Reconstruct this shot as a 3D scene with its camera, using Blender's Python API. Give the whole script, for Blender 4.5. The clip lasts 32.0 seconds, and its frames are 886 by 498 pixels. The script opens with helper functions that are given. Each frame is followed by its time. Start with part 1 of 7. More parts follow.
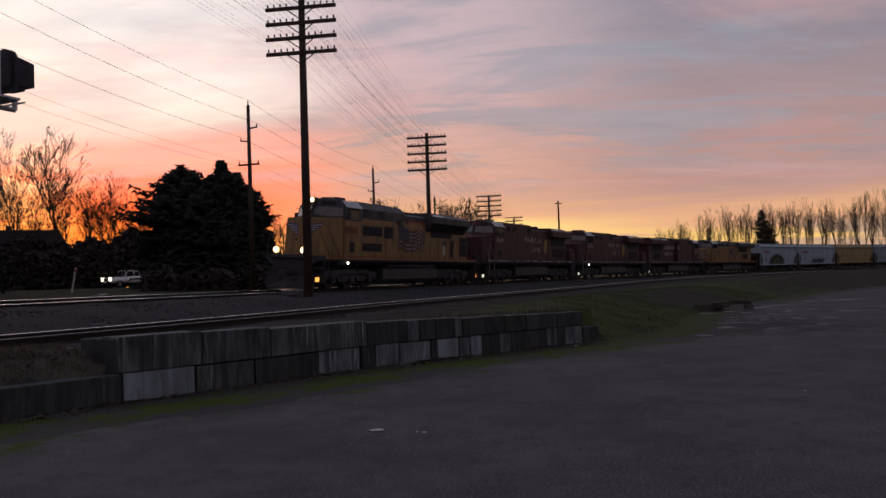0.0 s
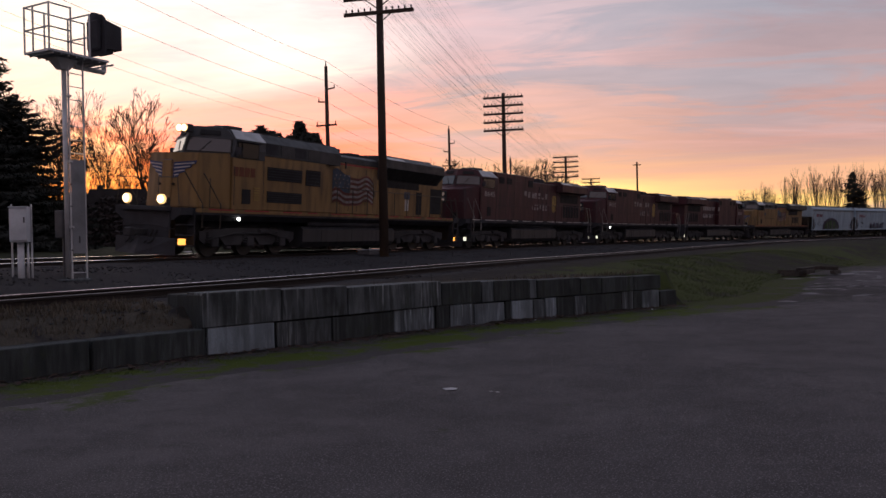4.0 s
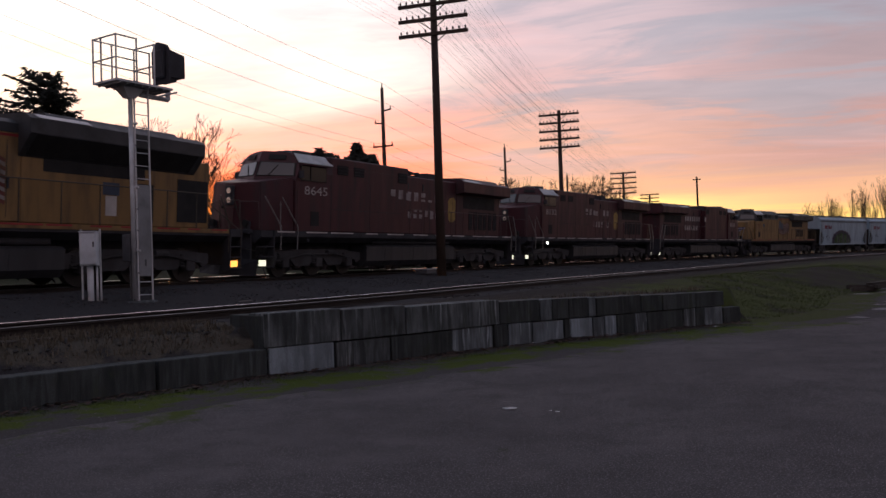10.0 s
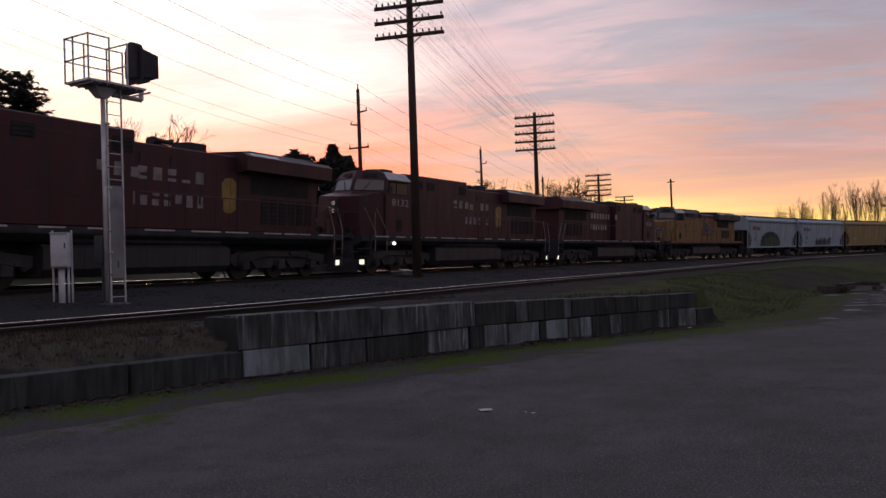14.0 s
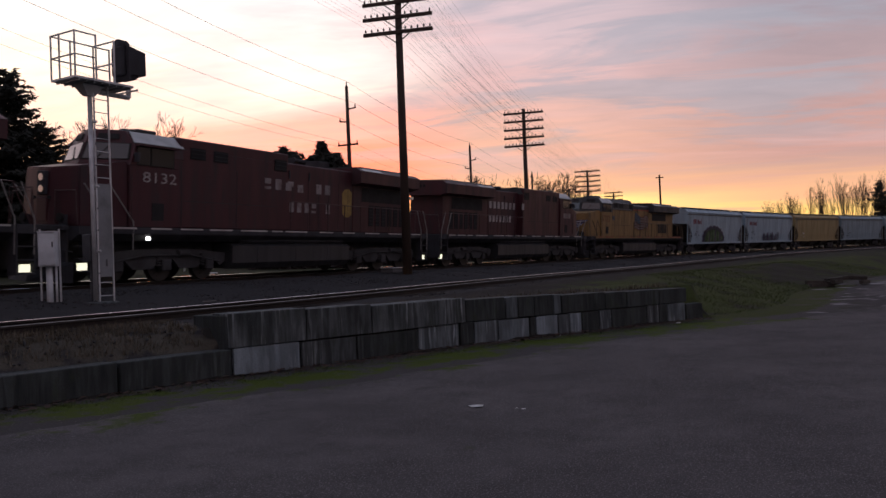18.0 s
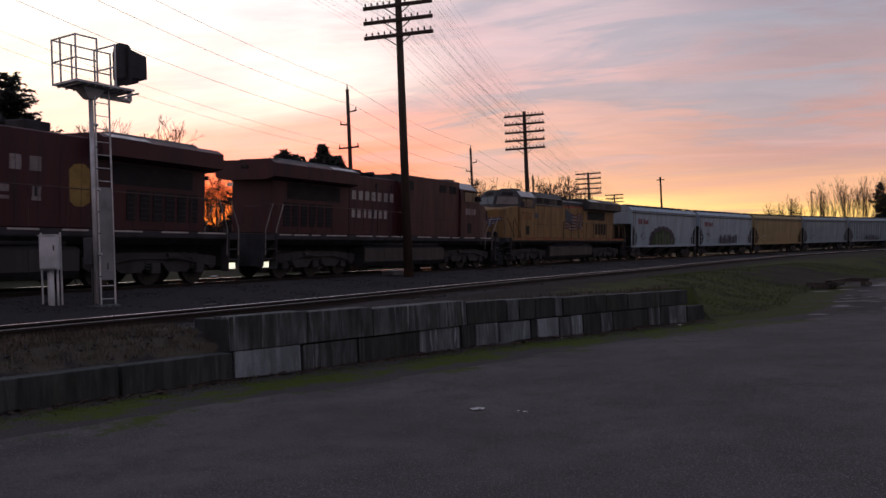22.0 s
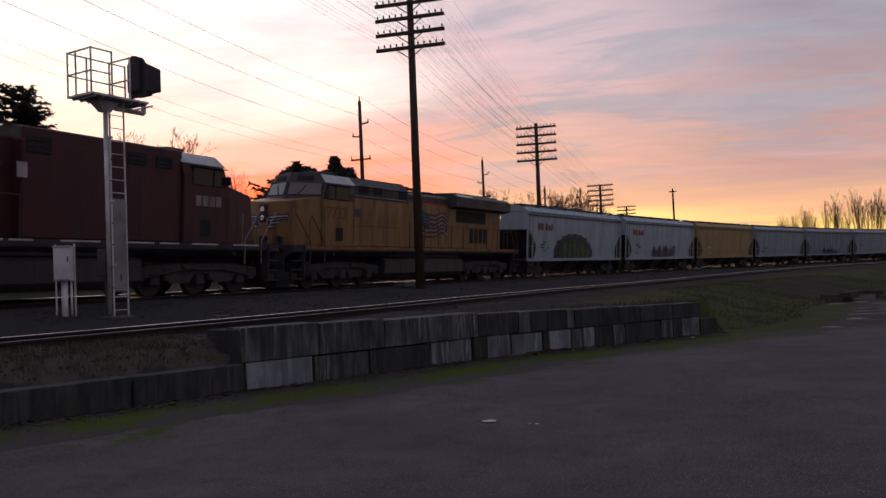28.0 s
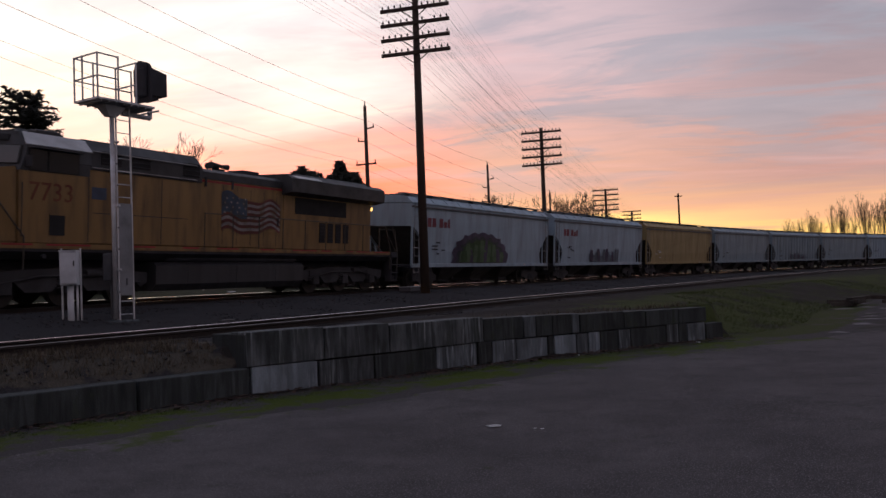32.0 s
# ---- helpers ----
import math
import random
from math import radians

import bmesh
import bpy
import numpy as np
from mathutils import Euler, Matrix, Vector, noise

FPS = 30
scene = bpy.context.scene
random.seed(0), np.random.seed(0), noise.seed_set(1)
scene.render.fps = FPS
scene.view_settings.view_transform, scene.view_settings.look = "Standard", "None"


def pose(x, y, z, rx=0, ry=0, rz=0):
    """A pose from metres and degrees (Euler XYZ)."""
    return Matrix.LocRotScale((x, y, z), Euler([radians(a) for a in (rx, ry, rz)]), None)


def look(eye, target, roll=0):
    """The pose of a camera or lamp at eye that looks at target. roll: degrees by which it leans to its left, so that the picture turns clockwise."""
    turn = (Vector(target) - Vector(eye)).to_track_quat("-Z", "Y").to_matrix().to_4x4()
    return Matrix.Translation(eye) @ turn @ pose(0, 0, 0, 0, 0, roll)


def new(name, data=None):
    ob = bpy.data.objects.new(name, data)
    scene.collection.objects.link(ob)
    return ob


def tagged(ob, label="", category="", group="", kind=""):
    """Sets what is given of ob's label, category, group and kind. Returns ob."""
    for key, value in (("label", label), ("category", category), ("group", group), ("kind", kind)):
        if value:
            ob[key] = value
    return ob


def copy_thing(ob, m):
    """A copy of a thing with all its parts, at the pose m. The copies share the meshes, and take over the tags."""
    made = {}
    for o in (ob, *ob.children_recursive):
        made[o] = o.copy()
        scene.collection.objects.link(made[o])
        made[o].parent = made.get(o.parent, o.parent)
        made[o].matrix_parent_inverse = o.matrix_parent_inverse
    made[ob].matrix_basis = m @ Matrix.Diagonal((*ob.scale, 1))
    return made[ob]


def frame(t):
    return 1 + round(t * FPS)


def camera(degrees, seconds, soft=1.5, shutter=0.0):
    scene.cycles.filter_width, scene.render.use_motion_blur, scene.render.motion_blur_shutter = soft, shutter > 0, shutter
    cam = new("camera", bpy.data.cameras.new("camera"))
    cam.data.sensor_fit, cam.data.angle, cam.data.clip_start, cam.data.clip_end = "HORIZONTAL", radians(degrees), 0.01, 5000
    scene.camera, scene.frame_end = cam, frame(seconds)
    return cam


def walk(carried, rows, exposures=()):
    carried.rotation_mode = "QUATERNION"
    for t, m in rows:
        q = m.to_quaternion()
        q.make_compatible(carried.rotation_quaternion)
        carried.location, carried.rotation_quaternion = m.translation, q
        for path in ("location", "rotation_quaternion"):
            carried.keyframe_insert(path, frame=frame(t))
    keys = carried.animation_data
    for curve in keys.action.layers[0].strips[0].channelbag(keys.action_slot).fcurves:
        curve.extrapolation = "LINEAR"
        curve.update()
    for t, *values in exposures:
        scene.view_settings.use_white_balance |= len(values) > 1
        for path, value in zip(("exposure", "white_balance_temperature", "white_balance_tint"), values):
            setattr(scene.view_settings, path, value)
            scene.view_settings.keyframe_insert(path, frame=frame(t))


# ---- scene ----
cam = camera(56.0, 32.0, shutter=0.4)
EYE = (0.0, 0.0, 1.7)  # one standing spot; the hand only turns
PATH = [
    (0.0, pose(*EYE, 92.256, 2.097, -0.192)),
    (0.5, pose(*EYE, 91.583, 2.116, 0.760)),
    (1.0, pose(*EYE, 91.755, 2.185, 2.114)),
    (1.5, pose(*EYE, 91.201, 1.992, 3.105)),
    (2.0, pose(*EYE, 90.508, 1.844, 3.535)),
    (2.5, pose(*EYE, 90.187, 1.744, 3.869)),
    (3.0, pose(*EYE, 89.992, 1.498, 4.323)),
    (3.5, pose(*EYE, 89.828, 1.434, 4.749)),
    (5.5, pose(*EYE, 89.684, 1.681, 6.036)),
    (6.0, pose(*EYE, 90.529, 1.589, 7.258)),
    (6.5, pose(*EYE, 91.175, 1.535, 7.774)),
    (7.0, pose(*EYE, 91.266, 1.601, 7.769)),
    (7.5, pose(*EYE, 91.210, 1.671, 7.742)),
    (8.0, pose(*EYE, 91.378, 1.686, 7.787)),
    (8.5, pose(*EYE, 91.551, 1.840, 7.953)),
    (9.0, pose(*EYE, 91.617, 1.846, 8.157)),
    (9.5, pose(*EYE, 91.489, 2.004, 8.487)),
    (10.0, pose(*EYE, 91.150, 2.149, 8.889)),
    (10.5, pose(*EYE, 91.006, 2.469, 9.160)),
    (11.0, pose(*EYE, 91.118, 2.592, 9.013)),
    (11.5, pose(*EYE, 91.388, 2.390, 8.355)),
    (12.0, pose(*EYE, 91.440, 2.167, 7.691)),
    (12.5, pose(*EYE, 91.519, 2.054, 7.196)),
    (13.0, pose(*EYE, 91.577, 2.118, 6.977)),
    (13.5, pose(*EYE, 91.471, 2.201, 7.053)),
    (14.0, pose(*EYE, 91.207, 2.151, 7.236)),
    (14.5, pose(*EYE, 90.918, 2.094, 7.641)),
    (16.5, pose(*EYE, 91.005, 2.582, 6.892)),
    (17.0, pose(*EYE, 90.898, 2.480, 6.588)),
    (17.5, pose(*EYE, 90.920, 2.343, 6.521)),
    (18.0, pose(*EYE, 90.950, 2.483, 6.539)),
    (18.5, pose(*EYE, 90.977, 2.648, 6.551)),
    (19.0, pose(*EYE, 91.049, 2.762, 6.570)),
    (19.5, pose(*EYE, 91.077, 2.797, 6.594)),
    (20.0, pose(*EYE, 91.091, 2.807, 6.571)),
    (20.5, pose(*EYE, 91.135, 2.763, 6.544)),
    (21.0, pose(*EYE, 91.169, 2.762, 6.577)),
    (21.5, pose(*EYE, 91.159, 2.734, 6.581)),
    (22.0, pose(*EYE, 91.135, 2.592, 6.612)),
    (22.5, pose(*EYE, 91.167, 2.473, 6.880)),
    (23.0, pose(*EYE, 91.313, 2.314, 7.212)),
    (23.5, pose(*EYE, 91.436, 2.199, 7.546)),
    (24.0, pose(*EYE, 91.257, 2.195, 7.972)),
    (24.5, pose(*EYE, 91.032, 2.313, 8.237)),
    (25.0, pose(*EYE, 90.979, 2.411, 7.962)),
    (25.5, pose(*EYE, 91.075, 2.325, 7.685)),
    (26.0, pose(*EYE, 91.185, 2.240, 7.500)),
    (26.5, pose(*EYE, 91.326, 2.399, 7.353)),
    (28.5, pose(*EYE, 92.136, 2.586, 7.486)),
    (29.0, pose(*EYE, 92.198, 2.659, 7.544)),
    (29.5, pose(*EYE, 92.186, 2.565, 7.577)),
    (30.0, pose(*EYE, 92.240, 2.551, 7.575)),
    (30.5, pose(*EYE, 92.280, 2.444, 7.641)),
    (31.0, pose(*EYE, 92.367, 2.411, 7.743)),
    (31.5, pose(*EYE, 92.388, 2.425, 7.773)),
    (32.0, pose(*EYE, 92.304, 2.462, 7.762)),
]
# The exposure opens a little as the dark train fills the view.
EXPOSURE = [(0.0, -0.38), (1.5, -0.30), (3.0, -0.06), (5.5, -0.03), (7.0, 0.0), (12.0, 0.0), (18.0, -0.04), (24.0, -0.05), (29.0, -0.1), (32.0, -0.12)]
walk(cam, PATH, EXPOSURE)

# ---- world: dusk sky, the sun just under the horizon behind the bare trees ----
SUN_AZ = radians(31.0)  # to the left of the y axis
SUN_DIR = Vector((-math.sin(SUN_AZ), math.cos(SUN_AZ), 0.0))
world = bpy.data.worlds.new("dusk_sky")
scene.world = world
world.use_nodes = True
wt = world.node_tree
wt.nodes.clear()


def wnode(kind):
    return wt.nodes.new(kind)


def wmath(op, a, b=None, c=None, clamp=False):
    n = wnode("ShaderNodeMath")
    n.operation, n.use_clamp = op, clamp
    for i, v in enumerate((a, b, c)):
        if v is None:
            continue
        if isinstance(v, (int, float)):
            n.inputs[i].default_value = v
        else:
            wt.links.new(v, n.inputs[i])
    return n.outputs[0]


def wramp(fac, stops, mode="EASE"):
    n = wnode("ShaderNodeValToRGB")
    n.color_ramp.interpolation = mode
    while len(n.color_ramp.elements) < len(stops):
        n.color_ramp.elements.new(0.5)
    for e, (p, c) in zip(n.color_ramp.elements, stops):
        e.position = p
        e.color = (*c, 1)
    wt.links.new(fac, n.inputs[0])
    return n.outputs[0]


def wmix(fac, a, b, kind="MIX"):
    n = wnode("ShaderNodeMix")
    n.data_type, n.blend_type = "RGBA", kind
    for i, v in ((0, fac), (6, a), (7, b)):
        if isinstance(v, (int, float)):
            n.inputs[i].default_value = v
        elif isinstance(v, tuple):
            n.inputs[i].default_value = (*v, 1)
        else:
            wt.links.new(v, n.inputs[i])
    return n.outputs[2]


def wrange(v, lo, hi):
    n = wnode("ShaderNodeMapRange")
    n.interpolation_type = "SMOOTHSTEP"
    wt.links.new(v, n.inputs[0])
    n.inputs[1].default_value, n.inputs[2].default_value = lo, hi
    return n.outputs[0]


def elev(deg):
    return math.sqrt(max(0.0, math.sin(radians(deg))))


wco = wnode("ShaderNodeTexCoord").outputs["Generated"]
wsep = wnode("ShaderNodeSeparateXYZ")
wt.links.new(wco, wsep.inputs[0])
dx_, dy_, dz_ = wsep.outputs
up = wmath("MAXIMUM", dz_, 0.0)
flat = wmath("SQRT", wmath("ADD", wmath("MULTIPLY", dx_, dx_), wmath("MULTIPLY", dy_, dy_)))
flat = wmath("MAXIMUM", flat, 0.001)
cosaz = wmath("DIVIDE", wmath("ADD", wmath("MULTIPLY", dx_, SUN_DIR.x), wmath("MULTIPLY", dy_, SUN_DIR.y)), flat)
# cloud deck seen at a low angle: long streaks
deck = wmath("ADD", up, 0.09)
cvec = wnode("ShaderNodeCombineXYZ")
wt.links.new(wmath("DIVIDE", dx_, deck), cvec.inputs[0])
wt.links.new(wmath("DIVIDE", dy_, deck), cvec.inputs[1])
cmap = wnode("ShaderNodeMapping")
cmap.inputs["Rotation"].default_value = (0, 0, radians(12))
cmap.inputs["Scale"].default_value = (0.42, 0.95, 1)
wt.links.new(cvec.outputs[0], cmap.inputs[0])


def wnoise(scale, detail, rough, dist, offset):
    m = wnode("ShaderNodeVectorMath")
    m.operation = "ADD"
    wt.links.new(cmap.outputs[0], m.inputs[0])
    m.inputs[1].default_value = offset
    n = wnode("ShaderNodeTexNoise")
    n.inputs["Scale"].default_value, n.inputs["Detail"].default_value = scale, detail
    n.inputs["Roughness"].default_value, n.inputs["Distortion"].default_value = rough, dist
    wt.links.new(m.outputs[0], n.inputs["Vector"])
    return n.outputs[0]


streak = wnoise(0.9, 7, 0.55, 0.5, (3.1, 0.7, 0))
wisp = wnoise(2.6, 6, 0.6, 0.8, (8.3, 2.2, 0))
lift = wmath("MULTIPLY", wmath("SUBTRACT", streak, 0.5), 0.16)
fac = wmath("ADD", wmath("SQRT", up), lift, clamp=True)
facn = wmath("SQRT", up)
low = wrange(facn, elev(0.4), elev(5))
fac = wmath("ADD", facn, wmath("MULTIPLY", lift, low), clamp=True)
left = wramp(fac, [(0, (1.2, 0.62, 0.20)), (elev(1.6), (1.6, 0.62, 0.13)), (elev(3.0), (1.9, 0.36, 0.045)), (elev(5.2), (2.0, 0.21, 0.05)), (elev(7.4), (1.75, 0.30, 0.15)), (elev(9.2), (1.5, 0.58, 0.44)),
                   (elev(11.5), (1.45, 1.16, 0.96)), (elev(14), (1.42, 1.28, 1.16)), (elev(20), (1.1, 0.97, 0.98)), (elev(28), (0.66, 0.58, 0.70)), (1, (0.28, 0.35, 0.50))])
front = wramp(fac, [(0, (0.85, 0.34, 0.08)), (elev(1.8), (1.50, 0.98, 0.30)), (elev(2.9), (1.50, 1.02, 0.34)), (elev(4.6), (1.08, 0.54, 0.31)), (elev(7), (0.90, 0.46, 0.34)),
                    (elev(11), (0.80, 0.50, 0.50)), (elev(16), (0.74, 0.55, 0.59)), (elev(24), (0.50, 0.43, 0.55)), (elev(38), (0.34, 0.37, 0.51)), (1, (0.28, 0.35, 0.50))])
right = wramp(fac, [(0, (0.62, 0.28, 0.12)), (elev(2.2), (1.25, 0.78, 0.25)), (elev(3.4), (1.0, 0.52, 0.30)), (elev(6.5), (0.62, 0.33, 0.31)),
                    (elev(11), (0.43, 0.31, 0.345)), (elev(16), (0.355, 0.305, 0.37)), (elev(24), (0.295, 0.292, 0.385)), (elev(38), (0.29, 0.33, 0.48)), (1, (0.28, 0.35, 0.50))])
back = wramp(fac, [(0, (0.115, 0.118, 0.140)), (elev(8), (0.130, 0.132, 0.160)), (elev(25), (0.125, 0.138, 0.185)), (elev(50), (0.19, 0.23, 0.33)), (1, (0.28, 0.35, 0.50))])
sky = wmix(wrange(cosaz, 0.66, 0.86), right, front)
sky = wmix(wrange(cosaz, 0.885, 0.975), sky, left)
core = wramp(fac, [(0, (1.6, 0.85, 0.30)), (elev(2.5), (2.4, 0.72, 0.11)), (elev(5.0), (2.4, 0.85, 0.22)), (elev(8.0), (2.1, 1.2, 0.66)), (elev(12), (1.6, 1.3, 1.0)), (elev(18), (1.2, 1.05, 1.0)), (1, (0.28, 0.35, 0.50))])
glow = wmath("MULTIPLY", wrange(cosaz, 0.988, 0.9994), wrange(wisp, 0.30, 0.55))
sky = wmix(glow, sky, core)
sky = wmix(wrange(cosaz, -0.35, 0.66), back, sky)
# grey-blue bellies and pink edges of the streaks, away from the glow
greyness = wmath("MULTIPLY", wrange(wisp, 0.44, 0.60), wmath("MULTIPLY", wrange(facn, elev(4), elev(10)), 0.6))
greyness = wmath("MULTIPLY", greyness, wmath("SUBTRACT", 1.0, wmath("MULTIPLY", wrange(cosaz, 0.86, 0.99), 0.75)))
sky = wmix(greyness, sky, (0.37, 0.38, 0.46))
pink = wmath("MULTIPLY", wrange(streak, 0.50, 0.62), wmath("MULTIPLY", wrange(facn, elev(3), elev(9)), 0.42))
sky = wmix(pink, sky, (0.95, 0.52, 0.50))
# a thin grey bank just over the horizon to the right
bank = wmath("MULTIPLY", wrange(wnoise(1.3, 4, 0.5, 0.2, (1.7, 5.0, 0)), 0.42, 0.55), wmath("MULTIPLY", wmath("SUBTRACT", 1.0, wrange(facn, elev(2.6), elev(3.4))), 0.75))
bank = wmath("MULTIPLY", bank, wmath("SUBTRACT", 1.0, wrange(cosaz, 0.80, 0.93)))
sky = wmix(bank, sky, (0.50, 0.34, 0.33))
# fine mottling of the cloud sheet
veil = wnoise(5.5, 9, 0.62, 0.6, (2.4, 6.1, 0))
broad = wnoise(0.55, 4, 0.5, 0.4, (5.2, 1.3, 0))
puff = wmath("ADD", wmath("MULTIPLY", wmath("SUBTRACT", veil, 0.5), 0.42), wmath("MULTIPLY", wmath("SUBTRACT", broad, 0.5), 0.5))
puff = wmath("ADD", wmath("MULTIPLY", puff, wrange(facn, elev(3), elev(9))), 1.0)
tone = wnode("ShaderNodeCombineXYZ")
wt.links.new(puff, tone.inputs[0])
wt.links.new(wmath("ADD", wmath("MULTIPLY", puff, 0.75), 0.25), tone.inputs[1])
wt.links.new(wmath("ADD", wmath("MULTIPLY", puff, 0.6), 0.4), tone.inputs[2])
sky = wmix(1.0, sky, tone.outputs[0], "MULTIPLY")
nish = wnode("ShaderNodeTexSky")
nish.sky_type, nish.sun_disc = "NISHITA", False
nish.sun_elevation, nish.sun_rotation = radians(0.5), -SUN_AZ
bg1 = wnode("ShaderNodeBackground")
wt.links.new(sky, bg1.inputs[0])
bg1.inputs[1].default_value = 1.0
bg2 = wnode("ShaderNodeBackground")
wt.links.new(nish.outputs[0], bg2.inputs[0])
bg2.inputs[1].default_value = 0.05
add = wnode("ShaderNodeAddShader")
wt.links.new(bg1.outputs[0], add.inputs[0])
wt.links.new(bg2.outputs[0], add.inputs[1])
wt.links.new(add.outputs[0], wnode("ShaderNodeOutputWorld").inputs[0])

sun_data = bpy.data.lights.new("sun", "SUN")
sun_data.energy, sun_data.angle, sun_data.color = 0.5, radians(12), (1.0, 0.55, 0.28)
sun = new("sun", sun_data)
sun.matrix_world = look(SUN_DIR * 300 + Vector((0, 0, 14)), (0, 0, 0))


# ---- materials ----
def shader(name, base, rough=0.7, metal=0.0, gloss=0.3, spread=0.25, grain=6.0, dirt=(0.05, 0.045, 0.04), dirty=0.3, bump=0.15, streaks=False, per_piece=0.0, coat=0.0):
    """A painted, mineral or metal surface: colour varied at two scales, stains of dirt, fine relief."""
    m = bpy.data.materials.new(name)
    m.use_nodes = True
    t = m.node_tree
    b = t.nodes["Principled BSDF"]
    co = t.nodes.new("ShaderNodeTexCoord")
    src = co.outputs["Object"]
    mp = t.nodes.new("ShaderNodeMapping")
    t.links.new(src, mp.inputs[0])
    mp.inputs["Scale"].default_value = (1, 1, 0.16) if streaks else (1, 1, 1)

    def noise_tex(scale, detail, vec):
        n = t.nodes.new("ShaderNodeTexNoise")
        n.inputs["Scale"].default_value, n.inputs["Detail"].default_value = scale, detail
        t.links.new(vec, n.inputs["Vector"])
        return n.outputs[0]

    def ramp(v, lo, hi, a, c):
        r = t.nodes.new("ShaderNodeMapRange")
        t.links.new(v, r.inputs[0])
        for i, x in enumerate((lo, hi, a, c)):
            r.inputs[i + 1].default_value = x
        return r.outputs[0]

    def mix(f, a, c, kind="MIX"):
        n = t.nodes.new("ShaderNodeMix")
        n.data_type, n.blend_type = "RGBA", kind
        for i, v in ((0, f), (6, a), (7, c)):
            if isinstance(v, (int, float)):
                n.inputs[i].default_value = v
            elif isinstance(v, tuple):
                n.inputs[i].default_value = (*v, 1)
            else:
                t.links.new(v, n.inputs[i])
        return n.outputs[2]

    fine = noise_tex(grain * 6, 5, src)
    broad = noise_tex(grain * 0.22, 4, mp.outputs[0])
    lo = tuple(max(0.0, c * (1 - spread)) for c in base)
    hi = tuple(min(1.0, c * (1 + spread)) for c in base)
    col = mix(ramp(broad, 0.3, 0.7, 0, 1), lo, hi)
    col = mix(ramp(fine, 0.3, 0.75, 0, 0.35), col, tuple(c * 0.6 for c in base))
    stain = noise_tex(grain * 0.5, 6, mp.outputs[0])
    col = mix(ramp(stain, 0.48, 0.72, 0, dirty), col, dirt)
    if per_piece:
        oi = t.nodes.new("ShaderNodeObjectInfo")
        col = mix(1.0, col, mix(oi.outputs["Random"], (1 - per_piece,) * 3, (1 + per_piece * 0.4,) * 3), "MULTIPLY")
    t.links.new(col, b.inputs["Base Color"])
    t.links.new(ramp(stain, 0.35, 0.7, max(0.05, rough - 0.08), min(1, rough + 0.12)), b.inputs["Roughness"])
    b.inputs["Metallic"].default_value = metal
    b.inputs["Coat Weight"].default_value = coat
    b.inputs["Specular IOR Level"].default_value = gloss
    if bump:
        bp = t.nodes.new("ShaderNodeBump")
        bp.inputs["Strength"].default_value, bp.inputs["Distance"].default_value = bump, 0.02
        t.links.new(fine, bp.inputs["Height"])
        t.links.new(bp.outputs[0], b.inputs["Normal"])
    return m


def lamp_glow(name, color, power):
    m = bpy.data.materials.new(name)
    m.use_nodes = True
    b = m.node_tree.nodes["Principled BSDF"]
    b.inputs["Base Color"].default_value = (*color, 1)
    b.inputs["Emission Color"].default_value = (*color, 1)
    b.inputs["Emission Strength"].default_value = power
    return m


YELLOW = shader("armour_yellow_paint", (0.245, 0.146, 0.056), 0.5, dirt=(0.075, 0.052, 0.036), dirty=0.75, spread=0.12, bump=0.04, streaks=True, coat=0.1)
RED = shader("weathered_red_paint", (0.062, 0.0175, 0.0240), 0.5, dirt=(0.034, 0.028, 0.031), dirty=0.8, spread=0.2, bump=0.04, streaks=True)
LOCO_GREY = shader("dark_grey_roof_paint", (0.050, 0.052, 0.058), 0.55, dirt=(0.03, 0.03, 0.03), dirty=0.5, bump=0.05)
# pale tone for roof slopes and radiator wings, painting the sky's sheen
PALE_ROOF = shader("pale_sheen_roof_paint", (0.45, 0.46, 0.48), 0.4, dirt=(0.2, 0.19, 0.18), dirty=0.3, bump=0.03)
BLACK = shader("black_underframe_steel", (0.052, 0.052, 0.060), 0.75, gloss=0.12, dirt=(0.034, 0.032, 0.033), dirty=0.35, bump=0.1)
GRIME = shader("grimy_truck_steel", (0.060, 0.059, 0.064), 0.8, gloss=0.1, dirt=(0.040, 0.036, 0.035), dirty=0.4, bump=0.15)
TANK = shader("grimy_grey_tank_paint", (0.042, 0.043, 0.049), 0.5, dirt=(0.028, 0.028, 0.030), dirty=0.5, bump=0.06, streaks=True)
DARK = shader("dark_grille_mesh", (0.020, 0.020, 0.022), 0.8, bump=0.1, dirty=0.1)
WHITE = shader("worn_white_paint", (0.50, 0.47, 0.46), 0.5, dirt=(0.25, 0.2, 0.17), dirty=0.45, bump=0.02)
NUMBER_RED = shader("sun_faded_red_numerals", (0.165, 0.050, 0.028), 0.6, dirt=(0.16, 0.09, 0.035), dirty=0.6, bump=0.02)
FLAG_RED = shader("sun_bleached_flag_red", (0.19, 0.062, 0.055), 0.6, dirt=(0.17, 0.11, 0.06), dirty=0.7, bump=0.02)
FLAG_WHITE = shader("sun_bleached_flag_white", (0.40, 0.36, 0.36), 0.6, dirt=(0.17, 0.12, 0.07), dirty=0.7, bump=0.02)
FLAG_BLUE = shader("sun_bleached_flag_blue", (0.085, 0.12, 0.18), 0.6, dirt=(0.13, 0.10, 0.06), dirty=0.6, bump=0.02)
EMBLEM_BLUE = shader("deep_blue_emblem_paint", (0.030, 0.046, 0.145), 0.45, dirt=(0.05, 0.045, 0.05), dirty=0.3, bump=0.02)
REDTRIM = shader("red_stripe_paint", (0.30, 0.03, 0.035), 0.5, dirty=0.2, bump=0.02)
